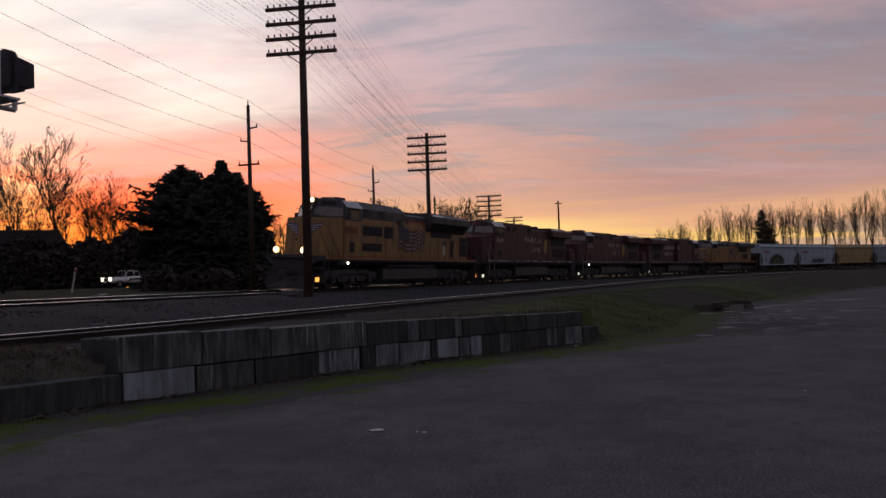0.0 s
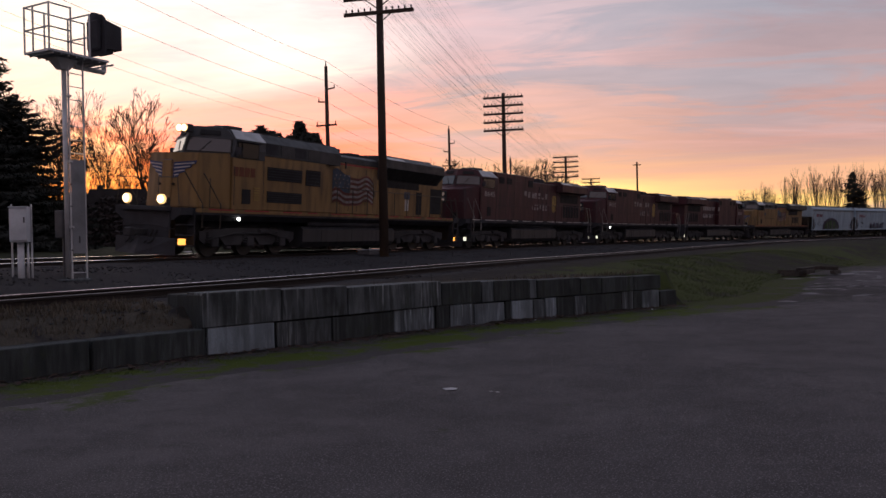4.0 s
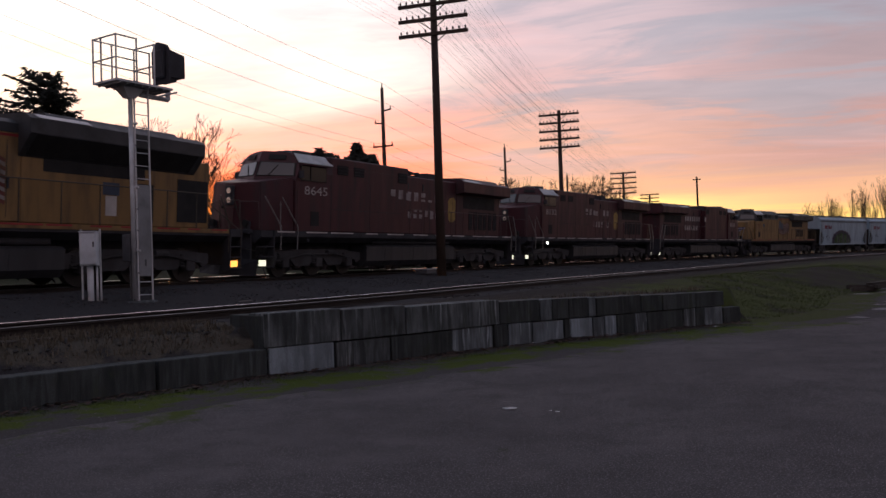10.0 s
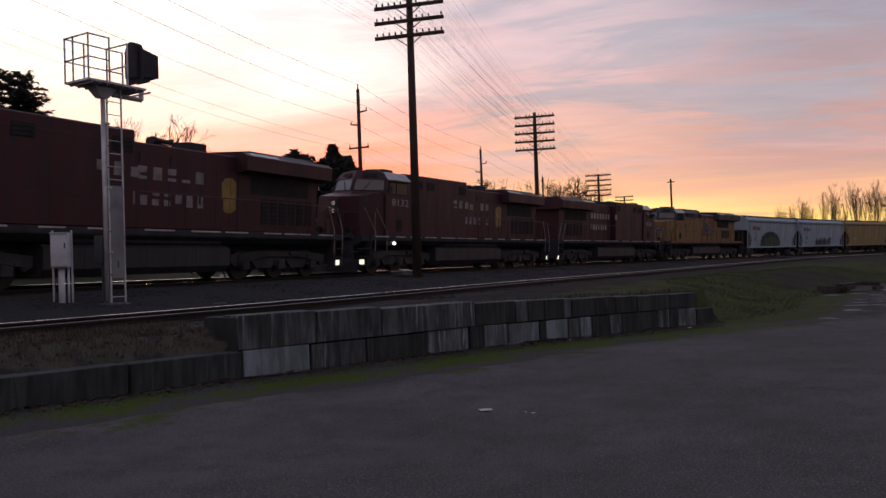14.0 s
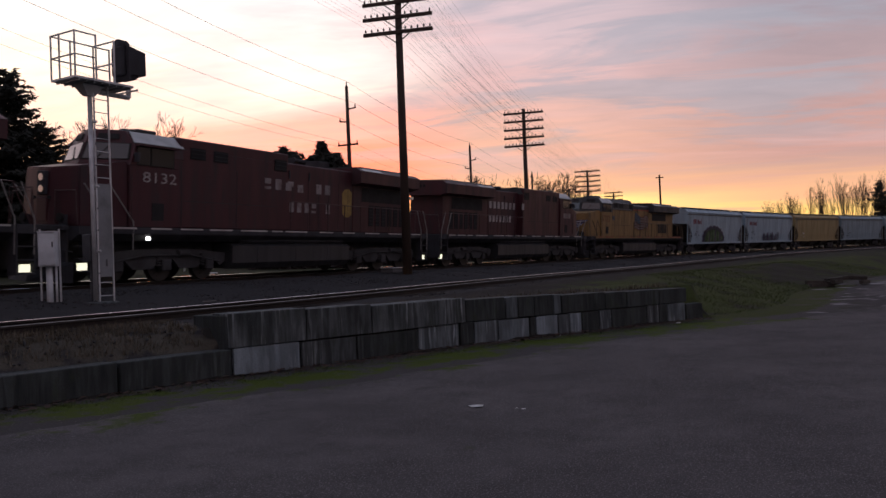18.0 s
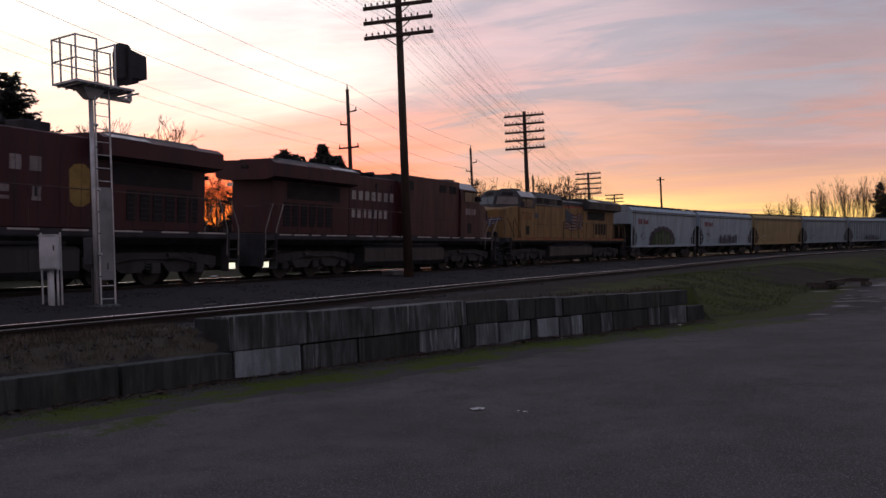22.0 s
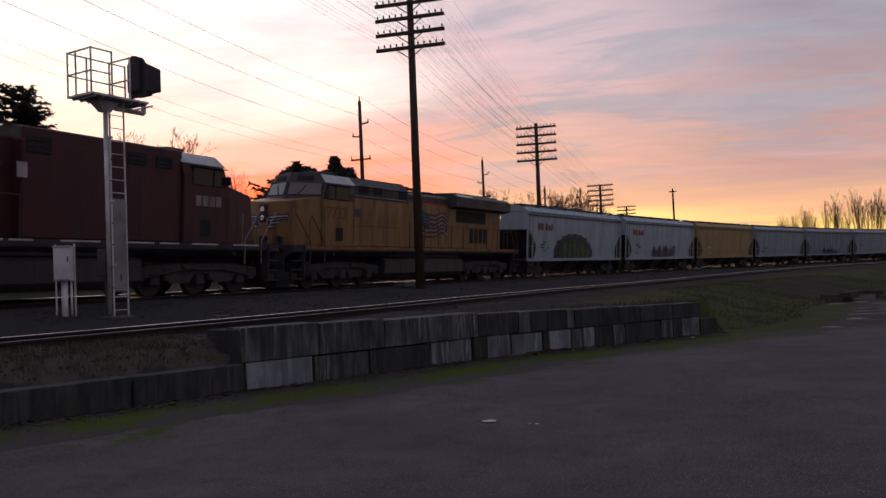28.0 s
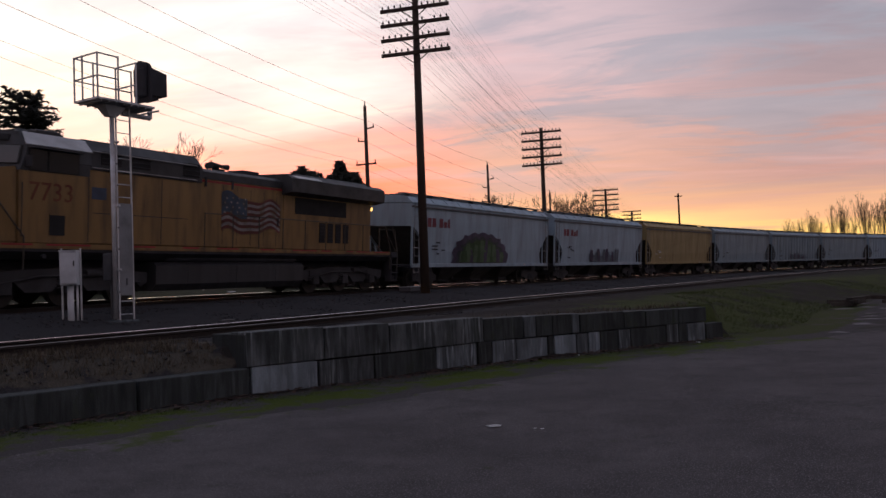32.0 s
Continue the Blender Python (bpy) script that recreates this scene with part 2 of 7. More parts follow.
BLUE = shader("blue_decal_paint", (0.048, 0.066, 0.11), 0.5, dirt=(0.05, 0.045, 0.05), dirty=0.5, bump=0.02)
LETTER = shader("white_name_lettering", (0.40, 0.37, 0.37), 0.6, dirt=(0.16, 0.10, 0.10), dirty=0.5, bump=0.02)
FADED = shader("faded_white_lettering", (0.27, 0.24, 0.25), 0.6, dirt=(0.10, 0.04, 0.04), dirty=0.6, bump=0.02)
GOLD = shader("faded_gold_paint", (0.30, 0.20, 0.06), 0.6, dirty=0.4, bump=0.02)
HANDRAIL = shader("pale_handrail_paint", (0.26, 0.25, 0.25), 0.5, dirty=0.3, bump=0.0)
REDRAIL = shader("dull_red_handrail_paint", (0.075, 0.040, 0.042), 0.5, dirty=0.3, bump=0.0)
DARKRAIL = shader("dark_handrail_paint", (0.07, 0.06, 0.05), 0.5, dirty=0.3, bump=0.0)
WHEEL = shader("worn_wheel_steel", (0.045, 0.041, 0.040), 0.6, 0.3, dirty=0.5, bump=0.05)
HOP_GREY = shader("pale_blue_grey_hopper_paint", (0.30, 0.385, 0.46), 0.55, dirt=(0.15, 0.13, 0.12), dirty=0.35, spread=0.12, streaks=True, bump=0.05)
HOP_TAN = shader("faded_tan_hopper_paint", (0.31, 0.235, 0.115), 0.6, dirt=(0.14, 0.09, 0.05), dirty=0.4, spread=0.15, streaks=True, bump=0.05)
HOP_STEEL = shader("aged_silver_hopper_paint", (0.22, 0.285, 0.335), 0.5, dirt=(0.12, 0.11, 0.1), dirty=0.4, spread=0.15, streaks=True, bump=0.05)
# the shade inside the open wagon ends is put into this dark paint
HOP_SHADE = shader("shaded_slope_sheet_paint", (0.07, 0.065, 0.062), 0.7, dirty=0.4, bump=0.05)
HOP_RIM = shader("dark_hopper_top_rail", (0.10, 0.105, 0.115), 0.6, dirty=0.4, bump=0.05)
SPRAY_GREEN = shader("green_spray_paint", (0.07, 0.13, 0.055), 0.5, dirty=0.2, bump=0.0)
SPRAY_PALE = shader("pale_green_spray_paint", (0.13, 0.205, 0.115), 0.5, dirty=0.2, bump=0.0)
SPRAY_GREY = shader("smoky_grey_spray_paint", (0.16, 0.19, 0.24), 0.5, dirty=0.3, bump=0.0)
NAME_RED = shader("dull_red_name_paint", (0.17, 0.035, 0.055), 0.5, dirty=0.3, bump=0.02)
SPRAY_VIOLET = shader("violet_spray_paint", (0.115, 0.095, 0.155), 0.5, dirty=0.2, bump=0.0)
SPRAY_BLACK = shader("black_spray_paint", (0.075, 0.09, 0.095), 0.5, dirty=0.2, bump=0.0)


def streaked_concrete(name, base, dark, amount, moss=0.25, lime=0.6):
    """Old cast concrete: vertical black runs of water stain, pale rubbed patches, moss near the joints."""
    m = bpy.data.materials.new(name)
    m.use_nodes = True
    t = m.node_tree
    b = t.nodes["Principled BSDF"]
    co = t.nodes.new("ShaderNodeTexCoord").outputs["Object"]

    def nz(scale, detail, squash=1.0, shift=0.0):
        mp = t.nodes.new("ShaderNodeMapping")
        mp.inputs["Scale"].default_value = (1, 1, squash)
        mp.inputs["Location"].default_value = (shift, shift * 1.7, 0)
        t.links.new(co, mp.inputs[0])
        n = t.nodes.new("ShaderNodeTexNoise")
        n.inputs["Scale"].default_value, n.inputs["Detail"].default_value = scale, detail
        t.links.new(mp.outputs[0], n.inputs["Vector"])
        return n.outputs[0]

    def mr(v, lo, hi, a=0.0, c=1.0):
        r = t.nodes.new("ShaderNodeMapRange")
        t.links.new(v, r.inputs[0])
        for i, x in enumerate((lo, hi, a, c)):
            r.inputs[i + 1].default_value = x
        return r.outputs[0]

    def mx(f, a, c, kind="MIX"):
        n = t.nodes.new("ShaderNodeMix")
        n.data_type, n.blend_type = "RGBA", kind
        for i, v in ((0, f), (6, a), (7, c)):
            if isinstance(v, (int, float)):
                n.inputs[i].default_value = v
            elif isinstance(v, tuple):
                n.inputs[i].default_value = (*v, 1)
            else:
                t.links.new(v, n.inputs[i])
        return n.outputs[2]

    def times(a, c):
        n = t.nodes.new("ShaderNodeMath")
        n.operation = "MULTIPLY"
        t.links.new(a, n.inputs[0])
        t.links.new(c, n.inputs[1])
        return n.outputs[0]

    grit = nz(60, 4)
    col = mx(mr(nz(2.2, 5, 0.6), 0.3, 0.7), tuple(c * 0.7 for c in base), tuple(min(1, c * 1.25) for c in base))
    col = mx(mr(grit, 0.4, 0.75, 0, 0.5), col, tuple(c * 0.5 for c in base))
    col = mx(mr(nz(1.7, 5, 0.5, 4.0), 0.42, 0.62, 0, amount * 0.7), col, tuple(c * 1.3 for c in dark))
    # black water runs of two widths, and thin pale runs of lime between them
    zone = mr(nz(1.3, 3, 0.8, 6.0), 0.40, 0.60)
    col = mx(mr(nz(7, 6, 0.14), 0.44, 0.60, 0, amount * 0.75), col, dark)
    col = mx(times(mr(nz(17, 6, 0.07, 5.0), 0.47, 0.64, 0, amount * 0.75), zone), col, dark)
    col = mx(times(mr(nz(13, 6, 0.08, 2.0), 0.56, 0.68, 0, lime), zone), col, tuple(min(1, c * 1.8 + 0.03) for c in base))
    col = mx(mr(nz(34, 8, 1.0, 3.0), 0.55, 0.70, 0, 0.5), col, tuple(c * 0.5 for c in base))
    col = mx(mr(nz(5, 4, 0.5, 8.0), 0.56, 0.70, 0, moss), col, (0.03, 0.042, 0.014))
    oi = t.nodes.new("ShaderNodeObjectInfo")
    col = mx(1.0, col, mx(oi.outputs["Random"], (0.7, 0.7, 0.7), (1.1, 1.1, 1.1)), "MULTIPLY")
    t.links.new(col, b.inputs["Base Color"])
    b.inputs["Roughness"].default_value = 0.92
    bp = t.nodes.new("ShaderNodeBump")
    bp.inputs["Strength"].default_value, bp.inputs["Distance"].default_value = 0.5, 0.02
    t.links.new(grit, bp.inputs["Height"])
    t.links.new(bp.outputs[0], b.inputs["Normal"])
    return m


CONCRETE = streaked_concrete("stained_block_concrete", (0.135, 0.150, 0.160), (0.014, 0.018, 0.019), 0.95, 0.2, 0.9)
CONCRETE_PALE = streaked_concrete("pale_block_concrete", (0.235, 0.28, 0.32), (0.05, 0.058, 0.064), 0.55, 0.12, 0.5)
CONCRETE_RUN = streaked_concrete("lime_streaked_concrete", (0.185, 0.215, 0.24), (0.026, 0.031, 0.034), 0.8, 0.12, 1.0)
CONCRETE_DARK = streaked_concrete("mossy_dark_concrete", (0.050, 0.058, 0.060), (0.010, 0.014, 0.014), 0.8, 0.35, 0.35)
GALV = shader("galvanised_steel", (0.56, 0.57, 0.60), 0.5, 0.35, dirt=(0.25, 0.25, 0.26), dirty=0.5, bump=0.03)
GUARD = shader("stained_sheet_steel", (0.24, 0.25, 0.27), 0.6, 0.2, dirt=(0.12, 0.12, 0.125), dirty=0.7, grain=5.0, bump=0.03)
CABINET = shader("pale_grey_cabinet_paint", (0.62, 0.65, 0.70), 0.5, dirty=0.15, bump=0.02)
MASTBOX = shader("dull_grey_box_paint", (0.09, 0.09, 0.10), 0.6, dirty=0.2, bump=0.02)
TIMBER = shader("creosoted_pole_timber", (0.06, 0.042, 0.034), 0.85, dirt=(0.02, 0.015, 0.012), dirty=0.5, grain=9, streaks=True, bump=0.4)
TIE = shader("weathered_tie_timber", (0.055, 0.046, 0.04), 0.9, dirt=(0.02, 0.017, 0.015), dirty=0.5, bump=0.5, per_piece=0.35)
INSULATOR = shader("dark_glass_insulator", (0.03, 0.035, 0.04), 0.2, bump=0.0)
RAIL = shader("rusty_rail_web", (0.024, 0.018, 0.016), 0.85, 0.0, dirty=0.4, bump=0.2)
RAILTOP = shader("polished_rail_head", (0.88, 0.88, 0.88), 0.07, 1.0, dirt=(0.5, 0.46, 0.42), dirty=0.2, bump=0.0)
WIRE = shader("aged_line_wire", (0.06, 0.05, 0.05), 0.6, 0.3, bump=0.0)
BARK = shader("winter_bark", (0.052, 0.036, 0.028), 0.95, dirt=(0.02, 0.015, 0.013), dirty=0.4, bump=0.5)
NEEDLE = shader("dark_conifer_needles", (0.042, 0.044, 0.040), 0.95, gloss=0.05, dirt=(0.032, 0.034, 0.030), dirty=0.5, bump=0.3)
HEDGE = shader("dark_hedge_leaves", (0.060, 0.052, 0.052), 0.95, gloss=0.05, dirt=(0.06, 0.052, 0.05), dirty=0.5, bump=0.3)
GRIT = shader("pale_grit", (0.17, 0.165, 0.165), 0.9, dirty=0.5, bump=0.2)
STONE = shader("ballast_stone", (0.042, 0.040, 0.043), 0.95, dirt=(0.04, 0.037, 0.036), dirty=0.5, bump=0.3)
LITTER = shader("white_paper_litter", (0.90, 0.90, 0.92), 0.7, dirty=0.1, bump=0.1)
LEAF = shader("dead_brown_leaves", (0.060, 0.036, 0.028), 0.85, dirt=(0.03, 0.02, 0.017), dirty=0.5, bump=0.1)
BLADE = shader("winter_grass_blades", (0.060, 0.085, 0.022), 0.9, dirt=(0.09, 0.07, 0.03), dirty=0.4, bump=0.0)
DRYBLADE = shader("dry_grass_blades", (0.105, 0.088, 0.064), 0.9, dirt=(0.06, 0.05, 0.035), dirty=0.4, bump=0.0)
TRUCKWHITE = shader("white_car_paint", (0.80, 0.80, 0.82), 0.3, dirty=0.1, bump=0.0, coat=0.5)
ROADTOP = shader("dark_damp_road_asphalt", (0.026, 0.026, 0.027), 0.9, gloss=0.1, dirt=(0.018, 0.018, 0.018), dirty=0.5, bump=0.2)
RUBBER = shader("black_rubber", (0.02, 0.02, 0.02), 0.85, bump=0.1)
CHROME = shader("dull_chrome", (0.5, 0.5, 0.5), 0.25, 1.0, bump=0.0)
HOUSEWALL = shader("dim_house_siding", (0.018, 0.017, 0.017), 0.85, bump=0.1)
HOUSEROOF = shader("dark_roof_shingle", (0.035, 0.033, 0.035), 0.9, bump=0.3)
CABGLASS = bpy.data.materials.new("cab_window_glass")
CABGLASS.use_nodes = True
_b = CABGLASS.node_tree.nodes["Principled BSDF"]
_b.inputs["Base Color"].default_value = (0.012, 0.014, 0.018, 1)
_b.inputs["Roughness"].default_value = 0.08
_b.inputs["Specular IOR Level"].default_value = 0.25
SCREEN = bpy.data.materials.new("windscreen_glass")
SCREEN.use_nodes = True
_b = SCREEN.node_tree.nodes["Principled BSDF"]
_b.inputs["Base Color"].default_value = (0.05, 0.06, 0.066, 1)
_b.inputs["Roughness"].default_value = 0.06
_b.inputs["Coat Weight"].default_value = 0.35
# matte pale mud; the sky's reflection on wet ground is part of its colour
PUDDLE = shader("pale_sheen_mud", (0.22, 0.21, 0.22), 0.85, dirt=(0.10, 0.09, 0.09), dirty=0.5, bump=0.4)
HEADLIGHT = lamp_glow("warm_headlight", (1.0, 0.80, 0.50), 6.0)
# HALO: emissive rim added around the bulbs in place of their glare
HALO = lamp_glow("warm_headlight_glow_rim", (1.0, 0.62, 0.25), 1.3)
STEPLIGHT = lamp_glow("orange_step_light", (1.0, 0.42, 0.08), 2.0)
# siding heads: one dim, one bright, so a single glint line is painted in
RAILDIM = shader("dim_rail_head", (0.13, 0.128, 0.128), 0.5, 0.8, dirt=(0.12, 0.1, 0.09), dirty=0.5, bump=0.0)
RAILGLINT = shader("glint_rail_head", (0.46, 0.45, 0.45), 0.22, 1.0, dirt=(0.3, 0.27, 0.25), dirty=0.4, bump=0.0)
STEPWHITE = lamp_glow("white_step_light", (0.95, 0.92, 0.70), 1.1)
SIDELIGHT = lamp_glow("small_white_ground_light", (1.0, 0.96, 0.88), 8.0)
AMBERLIGHT = lamp_glow("amber_rear_light", (1.0, 0.55, 0.15), 3.0)


def ground_material(name, layers, base):
    """One soil: base colours mixed by the sheet's own masks (where grass, moss and gravel grow), broken up by noise."""
    m = bpy.data.materials.new(name)
    m.use_nodes = True
    t = m.node_tree
    b = t.nodes["Principled BSDF"]
    co = t.nodes.new("ShaderNodeTexCoord").outputs["Object"]

    def nz(scale, detail=5):
        n = t.nodes.new("ShaderNodeTexNoise")
        n.inputs["Scale"].default_value, n.inputs["Detail"].default_value = scale, detail
        t.links.new(co, n.inputs["Vector"])
        return n.outputs[0]

    def mr(v, lo, hi, a=0.0, c=1.0):
        r = t.nodes.new("ShaderNodeMapRange")
        t.links.new(v, r.inputs[0])
        for i, x in enumerate((lo, hi, a, c)):
            r.inputs[i + 1].default_value = x
        return r.outputs[0]

    def mx(f, a, c):
        n = t.nodes.new("ShaderNodeMix")
        n.data_type = "RGBA"
        for i, v in ((0, f), (6, a), (7, c)):
            if isinstance(v, (int, float)):
                n.inputs[i].default_value = v
            elif isinstance(v, tuple):
                n.inputs[i].default_value = (*v, 1)
            else:
                t.links.new(v, n.inputs[i])
        return n.outputs[2]

    def ma(op, a, c):
        n = t.nodes.new("ShaderNodeMath")
        n.operation = op
        for i, v in enumerate((a, c)):
            if isinstance(v, (int, float)):
                n.inputs[i].default_value = v
            else:
                t.links.new(v, n.inputs[i])
        return n.outputs[0]

    fine, mid, broad, grit = nz(38), nz(3.2), nz(0.35, 4), nz(62, 3)
    patch = nz(0.9, 3)
    col = mx(mr(broad, 0.35, 0.65), base[0], base[1])
    col = mx(mr(mid, 0.45, 0.7, 0, 0.5), col, base[2])
    col = mx(mr(nz(1.15, 6), 0.42, 0.68, 0, 0.45), col, tuple(c * 0.62 for c in base[0]))
    col = mx(mr(grit, 0.56, 0.70, 0, 0.8), col, base[3])
    col = mx(mr(nz(24, 6), 0.60, 0.72, 0, 0.35), col, base[3])
    for mask, c1, c2, amount in layers:
        at = t.nodes.new("ShaderNodeAttribute")
        at.attribute_name = mask
        f = mr(ma("ADD", at.outputs["Fac"], ma("ADD", ma("MULTIPLY", ma("SUBTRACT", mid, 0.5), 1.1), ma("MULTIPLY", ma("SUBTRACT", patch, 0.5), 1.3))), 0.38, 0.62, 0, amount)
        col = mx(f, col, mx(mr(fine, 0.3, 0.7), c1, c2))
    t.links.new(col, b.inputs["Base Color"])
    b.inputs["Roughness"].default_value = 0.93
    b.inputs["Specular IOR Level"].default_value = 0.08
    bp = t.nodes.new("ShaderNodeBump")
    bp.inputs["Strength"].default_value, bp.inputs["Distance"].default_value = 0.55, 0.03
    t.links.new(ma("ADD", fine, ma("MULTIPLY", grit, 0.5)), bp.inputs["Height"])
    t.links.new(bp.outputs[0], b.inputs["Normal"])
    return m


SOIL = ground_material("soil_grass_gravel", [("dust", (0.040, 0.037, 0.038), (0.072, 0.066, 0.068), 1.0), ("gravel", (0.022, 0.021, 0.023), (0.046, 0.044, 0.046), 1.0), ("grass", (0.014, 0.016, 0.008), (0.036, 0.040, 0.018), 1.0), ("lawn", (0.022, 0.029, 0.009), (0.058, 0.070, 0.020), 1.0),
                                            ("dry", (0.062, 0.055, 0.044), (0.105, 0.092, 0.074), 0.85), ("moss", (0.022, 0.034, 0.006), (0.078, 0.104, 0.012), 0.95)],
                       ((0.022, 0.020, 0.018), (0.032, 0.028, 0.026), (0.017, 0.0155, 0.014), (0.05, 0.046, 0.043)))
ASPHALT = ground_material("worn_asphalt", [("moss", (0.024, 0.036, 0.006), (0.075, 0.102, 0.012), 0.9), ("mud", (0.030, 0.028, 0.028), (0.050, 0.046, 0.047), 0.8)],
                          ((0.063, 0.058, 0.0605), (0.096, 0.088, 0.091), (0.054, 0.050, 0.052), (0.24, 0.23, 0.235)))


# ---- mesh helpers ----
def part(name, bm, mat, parent=None, label="", smooth=False):
    me = bpy.data.meshes.new(name)
    bmesh.ops.recalc_face_normals(bm, faces=bm.faces)
    bm.to_mesh(me)
    bm.free()
    if smooth:
        me.polygons.foreach_set("use_smooth", [True] * len(me.polygons))
    me.materials.append(mat)
    ob = new(name, me)
    if parent is not None:
        ob.parent = parent
    if label:
        ob["label"] = label
    return ob


def empty(name, m=None):
    ob = new(name)
    ob.empty_display_size = 0.2
    if m is not None:
        ob.matrix_basis = m
    return ob


def box(bm, x0, x1, y0, y1, z0, z1, bev=0.0, m=None):
    vs = [bm.verts.new(Vector((x, y, z)) if m is None else m @ Vector((x, y, z))) for x in (x0, x1) for y in (y0, y1) for z in (z0, z1)]
    fs = [bm.faces.new([vs[i] for i in q]) for q in ((0, 1, 3, 2), (4, 6, 7, 5), (0, 4, 5, 1), (2, 3, 7, 6), (0, 2, 6, 4), (1, 5, 7, 3))]
    if bev:
        es = {e for f in fs for e in f.edges}
        bmesh.ops.bevel(bm, geom=list(es), offset=bev, segments=1, affect="EDGES", profile=0.5)
    return bm


def rod(bm, a, b, r, seg=6, r2=None):
    a, b = Vector(a), Vector(b)
    d = (b - a).normalized()
    u = d.orthogonal().normalized()
    v = d.cross(u)
    r2 = r if r2 is None else r2
    rings = [[bm.verts.new(c + (u * math.cos(2 * math.pi * i / seg) + v * math.sin(2 * math.pi * i / seg)) * q) for i in range(seg)] for c, q in ((a, r), (b, r2))]
    for i in range(seg):
        j = (i + 1) % seg
        bm.faces.new((rings[0][i], rings[0][j], rings[1][j], rings[1][i]))
    bm.faces.new(rings[0][::-1])
    bm.faces.new(rings[1])
    return bm


def pipe(bm, pts, r, seg=6):
    for a, b in zip(pts[:-1], pts[1:]):
        rod(bm, a, b, r, seg)
    return bm


def prism(bm, profile, x0, x1, axis="x", shrink=None):
    """A profile of (u, v) points drawn out along an axis: x takes (y, z), y takes (x, z), z takes (x, y)."""
    def place(u, v, w):
        return (w, u, v) if axis == "x" else (u, w, v) if axis == "y" else (u, v, w)
    a = [bm.verts.new(place(u, v, x0)) for u, v in profile]
    b = [bm.verts.new(place(u, v, x1)) for u, v in (shrink or profile)]
    n = len(profile)
    for i in range(n):
        j = (i + 1) % n
        bm.faces.new((a[i], a[j], b[j], b[i]))
    bm.faces.new(a[::-1])
    bm.faces.new(b)
    return bm


def hexa(bm, low, high):
    """A solid between two four-cornered faces."""
    a = [bm.verts.new(p) for p in low]
    b = [bm.verts.new(p) for p in high]
    for i in range(4):
        j = (i + 1) % 4
        bm.faces.new((a[i], a[j], b[j], b[i]))
    bm.faces.new(a[::-1])
    bm.faces.new(b)
    return bm


def B():
    return bmesh.new()


def writing(name, words, size, mat, parent, m, label="", deep=0.004):
    cu = bpy.data.curves.new(name, "FONT")
    cu.body, cu.size, cu.extrude, cu.align_x, cu.align_y = words, size, deep, "CENTER", "CENTER"
    cu.resolution_u = 2
    tmp = new(name + "_curve", cu)
    me = bpy.data.meshes.new_from_object(tmp.evaluated_get(bpy.context.evaluated_depsgraph_get()))
    bpy.data.objects.remove(tmp)
    me.materials.clear()
    me.materials.append(mat)
    ob = new(name, me)
    ob.parent = parent
    ob.matrix_basis = m
    if label:
        ob["label"] = label
    return ob


# ---- the plan: one main track on a long right-hand bend, a siding beside it, a wall and a lot ----
KNOTS = (-90, -35, -10, 15, 40, 90, 140, 240)
BENDS = (0.00407, 0.00337, 0.00285, 0.00288, 0.00291, 0.00335, 0.00344, 0.00342)
RAIL_Z = 1.562
STEP = 0.5
SS = np.arange(-170, 330.01, STEP)
_k = np.interp(SS, KNOTS, BENDS)
_th = np.concatenate([[0], np.cumsum((_k[1:] + _k[:-1]) / 2 * STEP)])
_i0 = int(round(170 / STEP))
TH = _th - _th[_i0] + radians(22.401)
_x = np.concatenate([[0], np.cumsum((np.sin(TH[1:]) + np.sin(TH[:-1])) / 2 * STEP)])
_y = np.concatenate([[0], np.cumsum((np.cos(TH[1:]) + np.cos(TH[:-1])) / 2 * STEP)])
TX = _x - _x[_i0] - 43.2006 * math.sin(radians(9))
TY = _y - _y[_i0] + 43.2006 * math.cos(radians(9))


def on_track(s, lat=0.0):
    """Place and heading on the main track: s metres along it, lat metres towards the lot."""
    x, y, th = (float(np.interp(s, SS, a)) for a in (TX, TY, TH))
    return x + lat * math.cos(th), y - lat * math.sin(th), th


# ---- ground ----
EDGE = [(-60, -70), (-19.5, -8), (-7.5, 10.0), (-5.0, 13.1), (-3.1, 15.15), (-1.6, 17.0), (0.62, 18.9), (3.65, 21.55), (4.4, 22.3),
        (5.9, 23.9), (7.5, 26.7), (9.0, 31.4), (11.4, 36.2), (15.1, 42.7), (26, 58), (45, 80), (80, 112), (150, 160), (600, 380)]


def edge_distance(x, y):
    """Signed distance from the foot of the wall (positive towards the tracks) and which stretch of it is nearest."""
    best = np.full(x.shape, 1e9)
    sign = np.zeros(x.shape)
    which = np.zeros(x.shape, int)
    for i, ((ax, ay), (bx, by)) in enumerate(zip(EDGE[:-1], EDGE[1:])):
        vx, vy = bx - ax, by - ay
        u = np.clip(((x - ax) * vx + (y - ay) * vy) / (vx * vx + vy * vy), 0, 1)
        d = np.hypot(x - ax - u * vx, y - ay - u * vy)
        side = np.where(vx * (y - ay) - vy * (x - ax) > 0, 1.0, -1.0)
        hit = d < best - 1e-9
        best, sign, which = np.where(hit, d, best), np.where(hit, side, sign), np.where(hit, i, which)
    return best * sign, which


